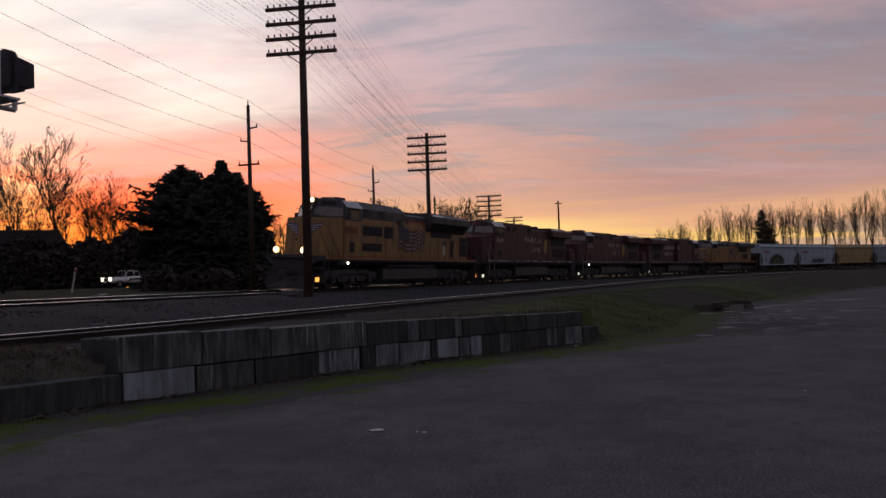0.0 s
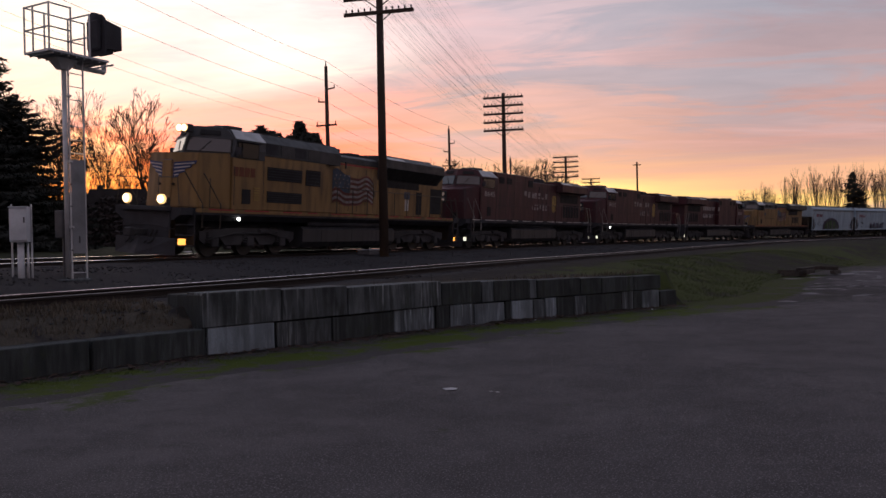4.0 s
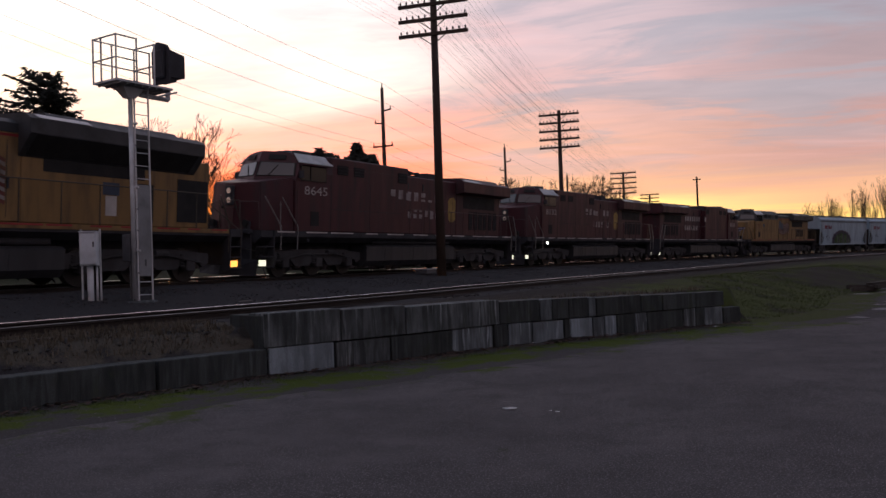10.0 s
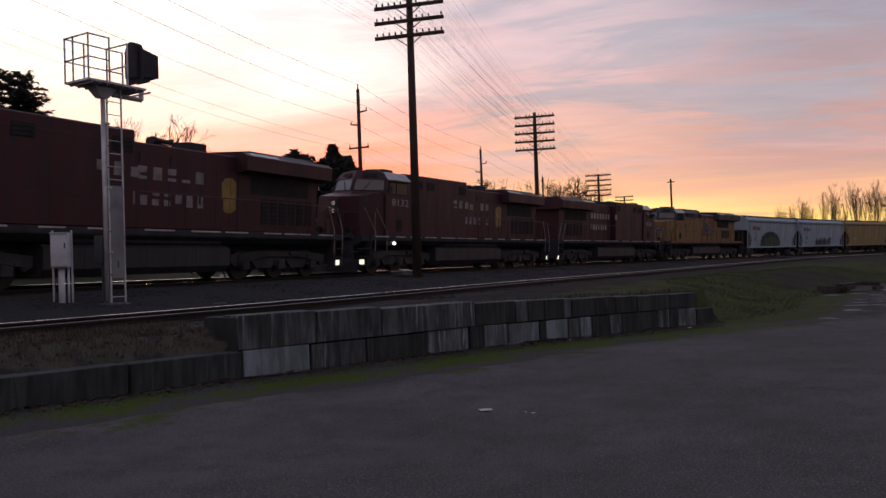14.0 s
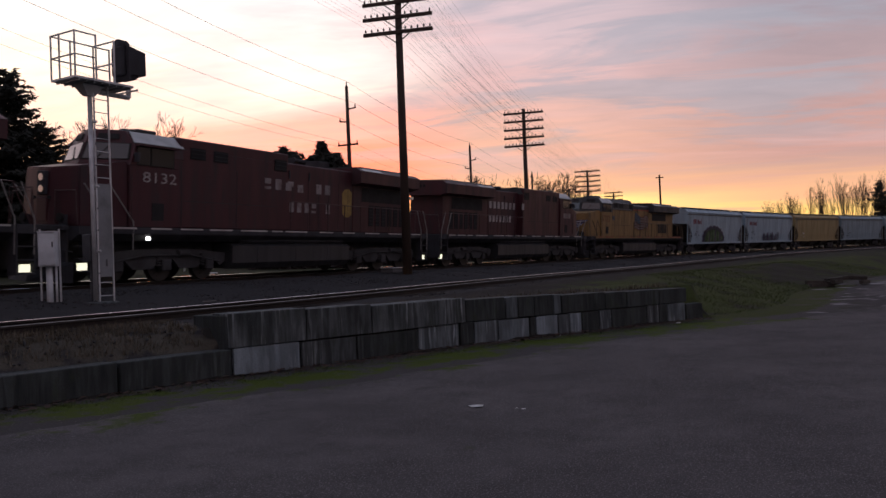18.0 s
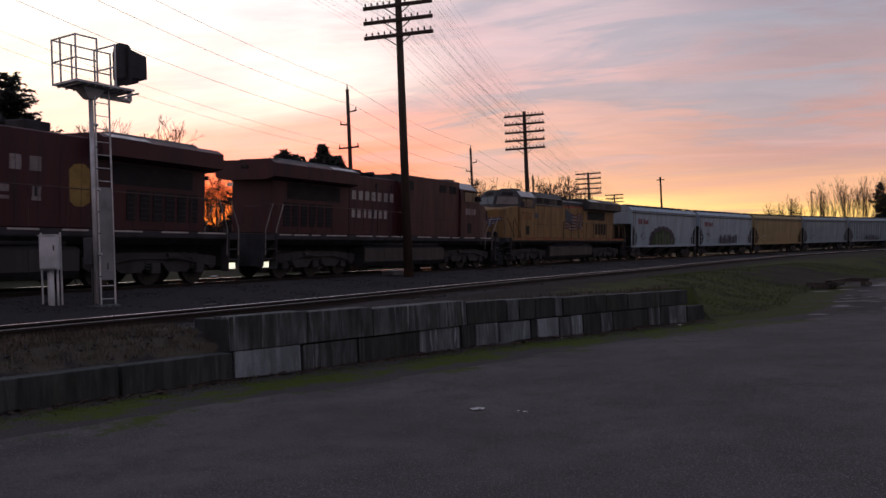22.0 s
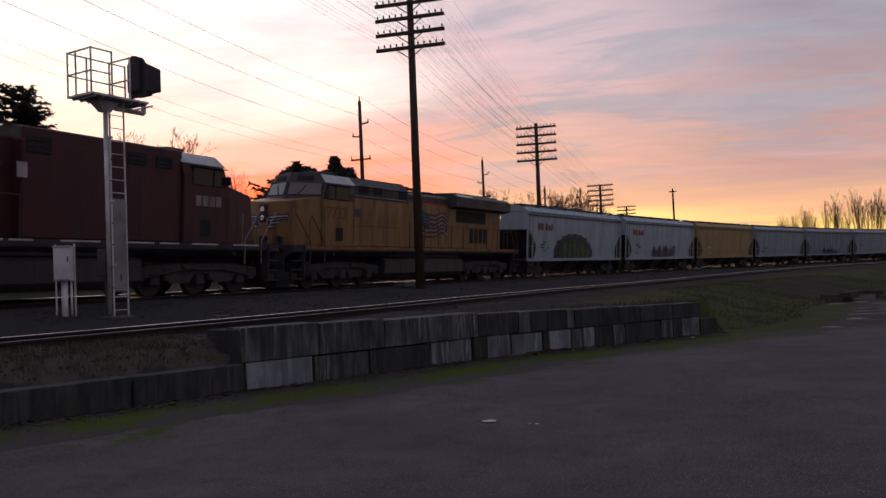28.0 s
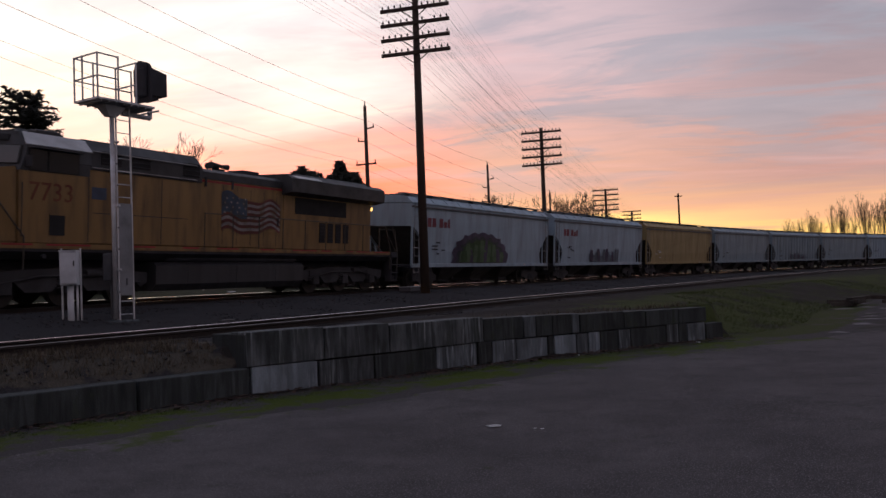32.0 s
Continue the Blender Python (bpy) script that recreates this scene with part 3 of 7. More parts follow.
def track_frame(x, y):
    """s and lat of points, by the nearest piece of the main track."""
    tx, ty, th, ss = TX[::8], TY[::8], TH[::8], SS[::8]
    i = np.empty(x.shape, int)
    flatx, flaty, fi = x.ravel(), y.ravel(), i.ravel()
    for a in range(0, flatx.size, 4000):
        d = (flatx[a:a + 4000, None] - tx) ** 2 + (flaty[a:a + 4000, None] - ty) ** 2
        fi[a:a + 4000] = d.argmin(1)
    i = fi.reshape(x.shape)
    rx, ry = x - tx[i], y - ty[i]
    return ss[i] + rx * np.sin(th[i]) + ry * np.cos(th[i]), rx * np.cos(th[i]) - ry * np.sin(th[i])


def siding_lat(s):
    return np.interp(s, (-60, -48, -36, -30, -24, -18.5, -12.5, -6.5, 5.5, 17.5, 30, 48, 66, 84, 108), (8.28, 7.8, 7.95, 8.37, 9.14, 9.45, 9.34, 9.39, 9.67, 10.02, 10.05, 9.86, 9.6, 9.35, 9.18))


def siding_rise(s):
    return np.interp(s, (10, 50), (0.0, 0.19))


def ground_height(x, y):
    x, y = np.asarray(x, float), np.asarray(y, float)
    e, which = edge_distance(x, y)
    s, lat = track_frame(x, y)
    top = np.interp(lat, (-160, -70, -30, -9, -5, -2.7, 2.7, 4.4, 5.8, 7.7, 11.0, 40), (3.0, 2.6, 2.1, 1.5, 1.3, 1.43, 1.37, 1.28, 1.10, 0.86, 0.845, 0.845))
    top = top + np.where(lat > 6, siding_rise(s), 0)
    wall = np.clip((e - 0.12) / 0.3, 0, 1) * top
    low = np.interp(e, (0.1, 0.35, 0.75, 1.4), (0, 0.42, 0.88, 1)) 
    low = np.where(low <= 0.42, low, 0.42 + (low - 0.42) / 0.58 * (top - 0.42))
    u = np.clip(e / 5.0, 0, 1)
    bank = top * u * u * (3 - 2 * u)
    z = np.where(which <= 2, low, np.where(which <= 7, wall, bank))
    return np.where(e < 0, 0.0, z), e, which, s, lat


def axis(lo, hi, fine_lo, fine_hi, step):
    a = list(np.arange(fine_lo, fine_hi, step))
    g, p = step, a[-1]
    while p < hi:
        g *= 1.22
        p += g
        a.append(p)
    g, p = step, a[0]
    while p > lo:
        g *= 1.22
        p -= g
        a.insert(0, p)
    return np.array(a)


gx, gy = axis(-3500, 3500, -24, 26, 0.35), axis(-2500, 4000, 2, 48, 0.35)
GX, GY = np.meshgrid(gx, gy)
GZ, GE, GW, GS, GL = ground_height(GX, GY)
rough = np.array([noise.noise(Vector((x * 0.6, y * 0.6, 0))) for x, y in zip(GX.ravel(), GY.ravel())]).reshape(GX.shape)
GZ = GZ + np.where(GE > 0.6, rough * 0.05, 0) + np.where(np.abs(GL) > 25, rough * 0.1, 0) * (GE > 1)
GZ = np.where(GE < -2.4, -0.05, GZ)
nyy, nxx = GX.shape
me = bpy.data.meshes.new("ground")
idx = np.arange(nyy * nxx).reshape(nyy, nxx)
quads = np.stack([idx[:-1, :-1], idx[:-1, 1:], idx[1:, 1:], idx[1:, :-1]], -1).reshape(-1, 4)
me.from_pydata(np.stack([GX, GY, GZ], -1).reshape(-1, 3).tolist(), [], quads.tolist())
me.polygons.foreach_set("use_smooth", [True] * len(me.polygons))
masks = {
    "dust": (GE < -0.15).astype(float),
    "gravel": ((GL > -4.2) & (GL < 11.2) & (GE > 0.2) & ~((GW >= 8) & (GL > 10.8))).astype(float),
    "grass": np.where(GL < -4.2, np.clip((-4.2 - GL) / 2, 0, 1) * 0.68, 0) + ((GW >= 7) & (GE > -0.3) & (GL > 12.2)) * 0.5,
    "lawn": ((GW >= 6) & (GE > -1.4)) * np.clip((GL - 12.6) / 1.6, 0, 1) * np.interp(GS, (-19, -16, 0, 6, 12, 16, 24, 40), (0, 0.75, 0.72, 0.5, 0.45, 0.75, 0.7, 0.3)) * np.clip(0.9 + 0.5 * rough, 0, 1) * np.where((GL > 16.2) & (GS > 3) & (GS < 14), 0.5, 1.0),
    "dry": ((GW <= 2) & (GE > 0.3) & (GE < 1.5)) * 0.62,
    "moss": np.clip(1.5 - np.abs(GE + 1.15) / 0.8, 0, 1) * 0.60 * (GW < 8),
}
for key, v in masks.items():
    a = me.attributes.new(key, "FLOAT", "POINT")
    a.data.foreach_set("value", np.ascontiguousarray(v, dtype=np.float32).ravel())
me.materials.append(SOIL)
tagged(new("ground", me), "dark gravel, winter grass and earth beside the railway", "ground", kind="structure")


def along(points, n):
    p = np.array(points, float)
    d = np.concatenate([[0], np.cumsum(np.hypot(*np.diff(p, axis=0).T))])
    q = np.linspace(0, d[-1], n)
    return np.stack([np.interp(q, d, p[:, 0]), np.interp(q, d, p[:, 1])], 1)


# asphalt lot: from an uneven edge before the wall to far behind the camera
lot_edge = along(EDGE[1:17], 420)
tang = np.gradient(lot_edge, axis=0)
tang = np.array([np.convolve(np.pad(tang[:, k], 12, "edge"), np.ones(25) / 25, "valid") for k in (0, 1)]).T
tang /= np.hypot(tang[:, :1], tang[:, 1:])
norm = np.stack([tang[:, 1], -tang[:, 0]], 1)
wob = np.array([noise.noise(Vector((i * 0.16, 0, 3))) + 0.5 * noise.noise(Vector((i * 0.55, 0, 7))) for i in range(len(lot_edge))])
start = lot_edge + norm * (np.interp(np.arange(len(lot_edge)), (0, 70, 110, 150, 420), (1.8, 1.75, 1.5, 1.05, 0.6)) + 0.36 * wob)[:, None]
rows, cols = [], (0, 0.35, 0.8, 1.6, 3, 5, 8, 13, 22, 45, 120)
goal = np.array((math.cos(radians(40)), -math.sin(radians(40))))
for c in cols:
    rows.append(np.concatenate([start + goal * c, np.full((len(start), 1), 0.0)], 1))
V = np.array(rows)
V[:, :, 2] = 0.012 * np.array([[noise.noise(Vector((p[0] * 0.25, p[1] * 0.25, 9))) for p in r] for r in V])
V[0, :, 2] = -0.03
me = bpy.data.meshes.new("pavement")
n0, n1 = V.shape[:2]
idx = np.arange(n0 * n1).reshape(n0, n1)
quads = np.stack([idx[:-1, :-1], idx[:-1, 1:], idx[1:, 1:], idx[1:, :-1]], -1).reshape(-1, 4)[:, ::-1]
me.from_pydata(V.reshape(-1, 3).tolist(), [], quads.tolist())
me.polygons.foreach_set("use_smooth", [True] * len(me.polygons))
dist = np.repeat(np.array(cols)[:, None], n1, 1)
a = me.attributes.new("moss", "FLOAT", "POINT")
a.data.foreach_set("value", (np.clip(1 - dist / 1.5, 0, 1) * 0.62).astype(np.float32).ravel())
a = me.attributes.new("mud", "FLOAT", "POINT")
muddy = np.clip(1 - np.hypot(V[:, :, 0] - 9.5, (V[:, :, 1] - 27) * 0.6) / 6, 0, 1) * 0.8
a.data.foreach_set("value", muddy.astype(np.float32).ravel())
me.materials.append(ASPHALT)
pavement = tagged(new("pavement", me), "worn dark asphalt lot with grit and moss at its edge", "pavement", kind="structure")

# ---- retaining wall of stacked concrete blocks ----
random.seed(11)


def block(bm, a, b, z0, z1, thick=0.55, out=0.0, bev=0.012):
    """A concrete block whose face runs from a to b."""
    a, b = Vector((*a, 0)), Vector((*b, 0))
    t = (b - a).normalized()
    nrm = Vector((-t.y, t.x, 0))
    m = Matrix(((t.x, nrm.x, 0, a.x), (t.y, nrm.y, 0, a.y), (0, 0, 1, 0), (0, 0, 0, 1)))
    return box(bm, 0.006, (b - a).length - 0.006, -out, thick, z0, z1, bev, m)


wall = tagged(empty("retaining_wall", pose(0, 0, 0)), "low retaining wall of stained stacked concrete blocks", "retaining wall", kind="structure")
FACE = [(-14.0, 0.3), (-7.5, 10.0), (-5.0, 13.1), (-3.1, 15.15), (-1.6, 17.0), (0.62, 18.9), (3.65, 21.55), (4.3, 22.15)]
_fp = np.array(FACE)
_fd = np.concatenate([[0], np.cumsum(np.hypot(*np.diff(_fp, axis=0).T))])


def face_at(d):
    return (float(np.interp(d, _fd, _fp[:, 0])), float(np.interp(d, _fd, _fp[:, 1])))


CORNER = float(_fd[2])
END = float(_fd[6])
# lower course: (from, to, concrete); upper course: (from, to, top at each end)
lower = [(-13.6, -9.9, CONCRETE_DARK), (-9.88, -6.1, CONCRETE_DARK), (-6.08, -1.91, CONCRETE_DARK), (-1.87, -0.03, CONCRETE_DARK), (0.0, 1.24, CONCRETE_PALE), (1.29, 2.43, CONCRETE), (2.45, 3.93, CONCRETE_DARK),
         (3.95, 5.08, CONCRETE_RUN), (5.10, 5.45, CONCRETE_DARK), (5.47, 6.09, CONCRETE_RUN), (6.11, 6.95, CONCRETE_PALE), (6.97, 7.13, CONCRETE_DARK), (7.15, 7.77, CONCRETE_PALE), (7.79, 8.11, CONCRETE_RUN), (8.13, 8.48, CONCRETE_PALE),
         (8.50, 9.04, CONCRETE_DARK), (9.06, 9.44, CONCRETE_RUN), (9.46, 10.65, CONCRETE_DARK), (10.67, 11.07, CONCRETE), (11.09, 11.40, CONCRETE_DARK), (11.42, 12.07, CONCRETE_RUN), (12.12, 12.78, CONCRETE_DARK)]
for d0, d1, mat in lower:
    d0, d1 = d0 + CORNER, d1 + CORNER
    bm = B()
    dz = random.uniform(-0.012, 0.012)
    block(bm, face_at(d0), face_at(d1), -0.15, (0.445 if d0 < END - 0.1 else 0.40) + dz, 0.55 if d0 >= CORNER - 0.1 else 0.42, random.uniform(-0.01, 0.015))
    part("block", bm, mat, wall)
upper = [(-0.06, 1.385, 1.02, CONCRETE), (1.395, 2.78, 0.995, CONCRETE), (2.795, 5.25, 0.96, CONCRETE), (5.26, 6.30, 0.915, CONCRETE_DARK), (6.31, 6.63, 0.905, CONCRETE_RUN), (6.64, 7.09, 0.90, CONCRETE_DARK), (7.10, 7.66, 0.89, CONCRETE_DARK),
         (7.67, 7.88, 0.885, CONCRETE_RUN), (7.89, 9.25, 0.86, CONCRETE_DARK), (9.26, 9.96, 0.84, CONCRETE_DARK), (9.97, 11.1, 0.825, CONCRETE_DARK), (11.11, END - CORNER, 0.81, CONCRETE_DARK)]
for d0, d1, z1, mat in upper:
    d0, d1 = d0 + CORNER, d1 + CORNER
    bm = B()
    block(bm, face_at(d0), face_at(d1), 0.462, z1, 0.6, random.uniform(0.0, 0.022), 0.008)
    part("block", bm, mat, wall)
# the end face turns back towards the siding
ax, ay = face_at(CORNER - 0.06)
bm = B()
block(bm, (ax - 0.92, ay + 0.74), (ax - 0.03, ay + 0.03), 0.30, 0.985, 0.45)
part("block", bm, CONCRETE_DARK, wall)


# ---- tracks ----
def sweep(s0, s1, step, lat_of, z_of, profile):
    """A rail section carried along the main track's line at an offset."""
    ss = np.arange(s0, s1 + 0.01, step)
    vs, fs = [], []
    n = len(profile)
    for s in ss:
        x, y, th = on_track(s)
        for u, v in profile:
            l = float(lat_of(s)) + u
            vs.append((x + l * math.cos(th), y - l * math.sin(th), float(z_of(s)) + v))
    for i in range(len(ss) - 1):
        for j in range(n):
            k = (j + 1) % n
            fs.append((i * n + j, i * n + k, (i + 1) * n + k, (i + 1) * n + j))
    return vs, fs


WEB = [(-0.07, -0.17), (0.07, -0.17), (0.07, -0.155), (0.012, -0.135), (0.012, -0.058), (0.035, -0.046), (0.035, -0.0165), (-0.035, -0.0165), (-0.035, -0.046), (-0.012, -0.058), (-0.012, -0.135), (-0.07, -0.155)]
HEAD = [(-0.038, -0.0165), (0.038, -0.0165), (0.038, -0.0090), (0.034, -0.0034), (0.012, -0.0006), (0.002, 0.0), (-0.020, 0.0), (-0.032, -0.0022), (-0.038, -0.0080)]  # the running surface, facets sloped so the camera sees sky glints


LOW_WEB = [(u, v if v < -0.02 else -0.010) for u, v in WEB]
THIN = [(-0.026, -0.014), (0.032, -0.014), (0.032, -0.0125), (0.024, -0.0083), (0.012, -0.0038), (0.002, 0.0), (-0.018, 0.0), (-0.026, -0.004)]  # a narrow bright band, its near facets tilted to reflect sky at the camera


def rail(parent, s0, s1, lat_of, z_of, top=RAILTOP, tilt=0.0):
    for nm, prof, mat in (("rail", WEB if top is RAILTOP else LOW_WEB, RAIL), ("rail_head", HEAD if top is RAILTOP else THIN, top)):
        prof = [(u + tilt * v, v - tilt * u) for u, v in prof]
        vs, fs = sweep(s0, s1, 1.5, lat_of, z_of, prof)
        me = bpy.data.meshes.new(nm)
        me.from_pydata(vs, [], fs)
        me.materials.append(mat)
        o = new(nm, me)
        o.parent = web if nm == "rail_head" else parent
        web = o


CANT = 0.11
main_track = tagged(empty("main_track"), "main railway track, polished rails on timber ties", "railway track", kind="structure")
rail(main_track, -150, 320, lambda s: 0.7525, lambda s: RAIL_Z - CANT / 2, RAILTOP, CANT / 1.505)
rail(main_track, -150, 320, lambda s: -0.7525, lambda s: RAIL_Z + CANT / 2, RAILTOP, CANT / 1.505)
siding = tagged(empty("siding_track"), "siding track with dull rails beside the wall", "railway track", kind="structure")
rail(siding, -60, 130, lambda s: siding_lat(s) + 0.7525, lambda s: 1.02 + siding_rise(s), RAILDIM)
rail(siding, -60, 130, lambda s: siding_lat(s) - 0.7525, lambda s: 1.02 + siding_rise(s), RAILGLINT)


# ---- signal mast ----
def signal_mast(at):
    x, y, z = at
    rz = -24.0
    th = empty("railway_signal", pose(x, y, z, -0.3, 0, rz))
    # local: y along the track away from the camera, x towards the lot
    bm = B()
    box(bm, -0.45, 0.45, -0.35, 0.35, -0.25, 0.05, 0.03)
    part("footing", bm, CONCRETE, th)
    bm = rod(B(), (0.02, 0.015, 0.05), (0.02, 0.015, 5.05), 0.055, 12, 0.055)
    part("mast", bm, GALV, th, "galvanised steel mast", True)
    lad = part("ladder", pipe(pipe(B(), [(0.10, 0.06, 0.05), (0.10, 0.06, 5.1)], 0.022), [(0.10, 0.45, 0.05), (0.10, 0.45, 5.1)], 0.022), GALV, th, "galvanised access ladder")
    k = 0.18
    while k < 5.0:
        part("rung", rod(B(), (0.10, 0.06, k), (0.10, 0.45, k), 0.012), GALV, lad)
        k += 0.305
    guard = part("ladder_guard", box(B(), 0.112, 0.120, 0.082, 0.428, 0.62, 2.78), GUARD, th, "stained sheet steel climbing guard")
    part("latch", box(B(), 0.12, 0.135, 0.24, 0.27, 0.86, 1.02), MASTBOX, guard)
    for k in range(9):
        part("bolt", rod(B(), (0.10, 0.06, 0.7 + k * 0.5), (0.13, 0.06, 0.7 + k * 0.5), 0.022, 6), MASTBOX, lad)
    for z in (1.2, 2.7, 4.2):
        part("ladder_bracket", box(B(), 0.02, 0.13, 0.02, 0.12, z, z + 0.05), GALV, th)
    # platform reaching along the track, with its guard rails
    x0, x1, y0, y1, zp = -0.45, 0.40, -0.62, 0.95, 5.10
    bm = B()
    box(bm, x0, x1, y0, y1, zp, zp + 0.05)
    plat = part("platform", bm, GALV, th, "open grating platform")
    bm = B()
    for i in range(9):
        yy = y0 + 0.1 + i * 0.2
        box(bm, x0 + 0.02, x1 - 0.02, yy, yy + 0.02, zp - 0.04, zp)
    part("grating", bm, GALV, plat)
    bm = hexa(B(), [(-0.09, -0.10, 4.82), (0.09, -0.10, 4.82), (0.09, 0.12, 4.82), (-0.09, 0.12, 4.82)], [(-0.18, -0.28, zp - 0.04), (0.18, -0.28, zp - 0.04), (0.18, 0.3, zp - 0.04), (-0.18, 0.3, zp - 0.04)])
    part("platform_bracket", bm, GALV, th)
    posts = [(x0, y0), (x1, y0), (x0, y0 + 0.5), (x1, y0 + 0.55), (x0, y0 + 1.12), (x1 - 0.1, y0 + 1.12), (x0, y1), (x0 + 0.3, y0)]
    for px, py in posts:
        part("guard_post", rod(B(), (px, py, zp), (px, py, zp + 1.07), 0.022), GALV, plat)
    for zz in (0.53, 1.05):
        for a, b in (((x0, y0), (x1, y0)), ((x0, y0), (x0, y1)), ((x1, y0), (x1, y0 + 0.55)), ((x0, y0 + 1.12), (x1 - 0.1, y0 + 1.12))):
            part("guard_rail", rod(B(), (*a, zp + zz), (*b, zp + zz), 0.02), GALV, plat)
    # head: tall hooded housing that faces up the line
    part("head_arm", pipe(B(), [(0, 0.3, 4.95), (0, 1.12, 4.95), (0, 1.12, 5.25)], 0.06, 8), GALV, th)
    prof = [(-0.30, 5.32), (0.30, 5.32), (0.30, 6.09), (0.2, 6.26), (0.0, 6.34), (-0.2, 6.26), (-0.30, 6.09)]
    head = part("backplate", prism(B(), prof, 0.93, 0.98, "y"), BLACK, th, "black signal backplate")
    part("housing", box(B(), -0.2, 0.2, 0.80, 0.93, 5.44, 6.14, 0.03), BLACK, head)
    part("hood", prism(B(), [(-0.28, 5.46), (0.28, 5.46), (0.28, 6.14), (-0.28, 6.14)], 0.98, 1.45, "y", [(-0.26, 5.50), (0.26, 5.50), (0.26, 6.06), (-0.26, 6.06)]), BLACK, head, "deep black signal hood")
    part("hood_lip", box(B(), -0.22, 0.22, 1.0, 1.22, 5.38, 5.47), BLACK, head)
    part("cap", rod(B(), (0, 0.84, 6.14), (0, 1.06, 6.14), 0.19, 14), BLACK, head, "", True)
    part("lens", rod(B(), (0, 1.42, 5.78), (0, 1.455, 5.78), 0.11, 12), DARK, head)
    part("junction_box", box(B(), -0.36, -0.08, -0.04, 0.24, 0.98, 1.62, 0.02), MASTBOX, th, "dull grey junction box")
    part("box_post", rod(B(), (-0.2, 0.1, 0.0), (-0.2, 0.1, 1.0), 0.05, 8), MASTBOX, th)
    tagged(th, "galvanised railway signal mast with platform, ladder and black hooded head", "railway signal")
    return th


signal_mast((-10.2, 18.2, 1.10))


def relay_cabinet(at):
    x, y, z = at
    th = empty("relay_cabinet", pose(x, y, z, 0, 0, 20))
    body = part("body", box(B(), -0.18, 0.18, -0.2, 0.2, 0.90, 1.66, 0.012), CABINET, th)
    part("door", box(B(), -0.16, 0.16, -0.225, -0.2, 0.93, 1.63, 0.008), CABINET, th)
    part("latch", box(B(), 0.11, 0.14, -0.245, -0.225, 1.32, 1.44), MASTBOX, th)
    for px in (-0.2, 0.2):
        part("post", box(B(), px - 0.016, px + 0.016, 0.1, 0.16, -0.15, 1.74), GALV, th)
    part("conduit", rod(B(), (0.0, 0, -0.15), (0.0, 0, 0.90), 0.07, 10), CABINET, th, "", True)
    part("conduit", rod(B(), (0.14, 0.02, -0.15), (0.14, 0.02, 0.90), 0.025, 8), GALV, th, "", True)
    part("roof", box(B(), -0.19, 0.19, -0.24, 0.22, 1.66, 1.68), CABINET, th)
    return tagged(th, "pale grey relay cabinet on steel posts beside the track", "cabinet")


relay_cabinet((-10.86, 17.5, 1.1))

# ---- telegraph poles and their wires ----
LINE = radians(9.2)  # heading of the pole line, to the right of the y axis


def telegraph_pole(at, height, arms, low_arm, gap, lean=0.0):
    x, y, z = at
    th = empty("telegraph_pole", pose(x, y, z, 0, lean, -math.degrees(LINE)))
    part("pole", rod(B(), (0, 0, -0.4), (0, 0, height), 0.20, 12, 0.13), TIMBER, th, "", True)
    for i in range(arms):
        za = low_arm + i * gap
        arm = part("crossarm", box(B(), -1.525, 1.525, -0.21, -0.11, za, za + 0.15, 0.01), TIMBER, th)
        for sx in (-1, 1):
            part("brace", box(B(), 0, 0.78, -0.012, 0.012, -0.02, 0.02, 0, pose(0, -0.23, za - 0.42, 0, 0, 0) @ pose(0, 0, 0, 0, -36 if sx > 0 else -144, 0)), TIMBER, arm)
        for k in range(10):
            px = -1.42 + k * 0.27 + (0.41 if k >= 5 else 0.0) - (0.0 if k < 5 else 0.0)
            if (k * 7 + i * 3) % 11 == 4:
                continue
            bm = rod(B(), (px, -0.16, za + 0.15), (px, -0.16, za + 0.22), 0.016, 5)
            rod(bm, (px, -0.16, za + 0.19), (px, -0.16, za + 0.25), 0.04, 7)
            rod(bm, (px, -0.16, za + 0.25), (px, -0.16, za + 0.30), 0.032, 7, 0.018)
            part("insulator", bm, INSULATOR, arm)
    return tagged(th, "old timber telegraph pole with stacked crossarms and insulators", "telegraph pole", "line of telegraph poles")


TP = [((-5.46, 34.5, 1.22), 12.9, 5, 10.14, 0.633), ((-0.70, 63.4, 1.2), 11.9, 5, 9.0, 0.62), ((6.24, 101.5, 1.4), 10.7, 5, 8.05, 0.60), ((13.0, 143.0, 1.8), 10.6, 5, 8.0, 0.60)]
for (at, hgt, n, la, gp) in TP:
    telegraph_pole(at, hgt, n, la, gp, 0.35)


def wire_between(a, b, sag, r, name="wire", parent=None, n=14):
    a, b = Vector(a), Vector(b)
    pts = []
    for i in range(n + 1):
        u = i / n
        p = a.lerp(b, u)
        p.z -= sag * 4 * u * (1 - u)
        pts.append(p)
    vs, fs = [], []
    side = (b - a).cross(Vector((0, 0, 1))).normalized()
    for p in pts:
        for k in range(3):
            ang = 2 * math.pi * k / 3
            vs.append(p + (side * math.cos(ang) + Vector((0, 0, 1)) * math.sin(ang)) * r)
    for i in range(n):
        for k in range(3):
            j = (k + 1) % 3
            fs.append((i * 3 + k, i * 3 + j, i * 3 + 3 + j, i * 3 + 3 + k))
    me = bpy.data.meshes.new(name)
    me.from_pydata([tuple(v) for v in vs], [], fs)
    me.materials.append(WIRE)
    o = new(name, me)
    if parent is not None:
        o.parent = parent
    return o


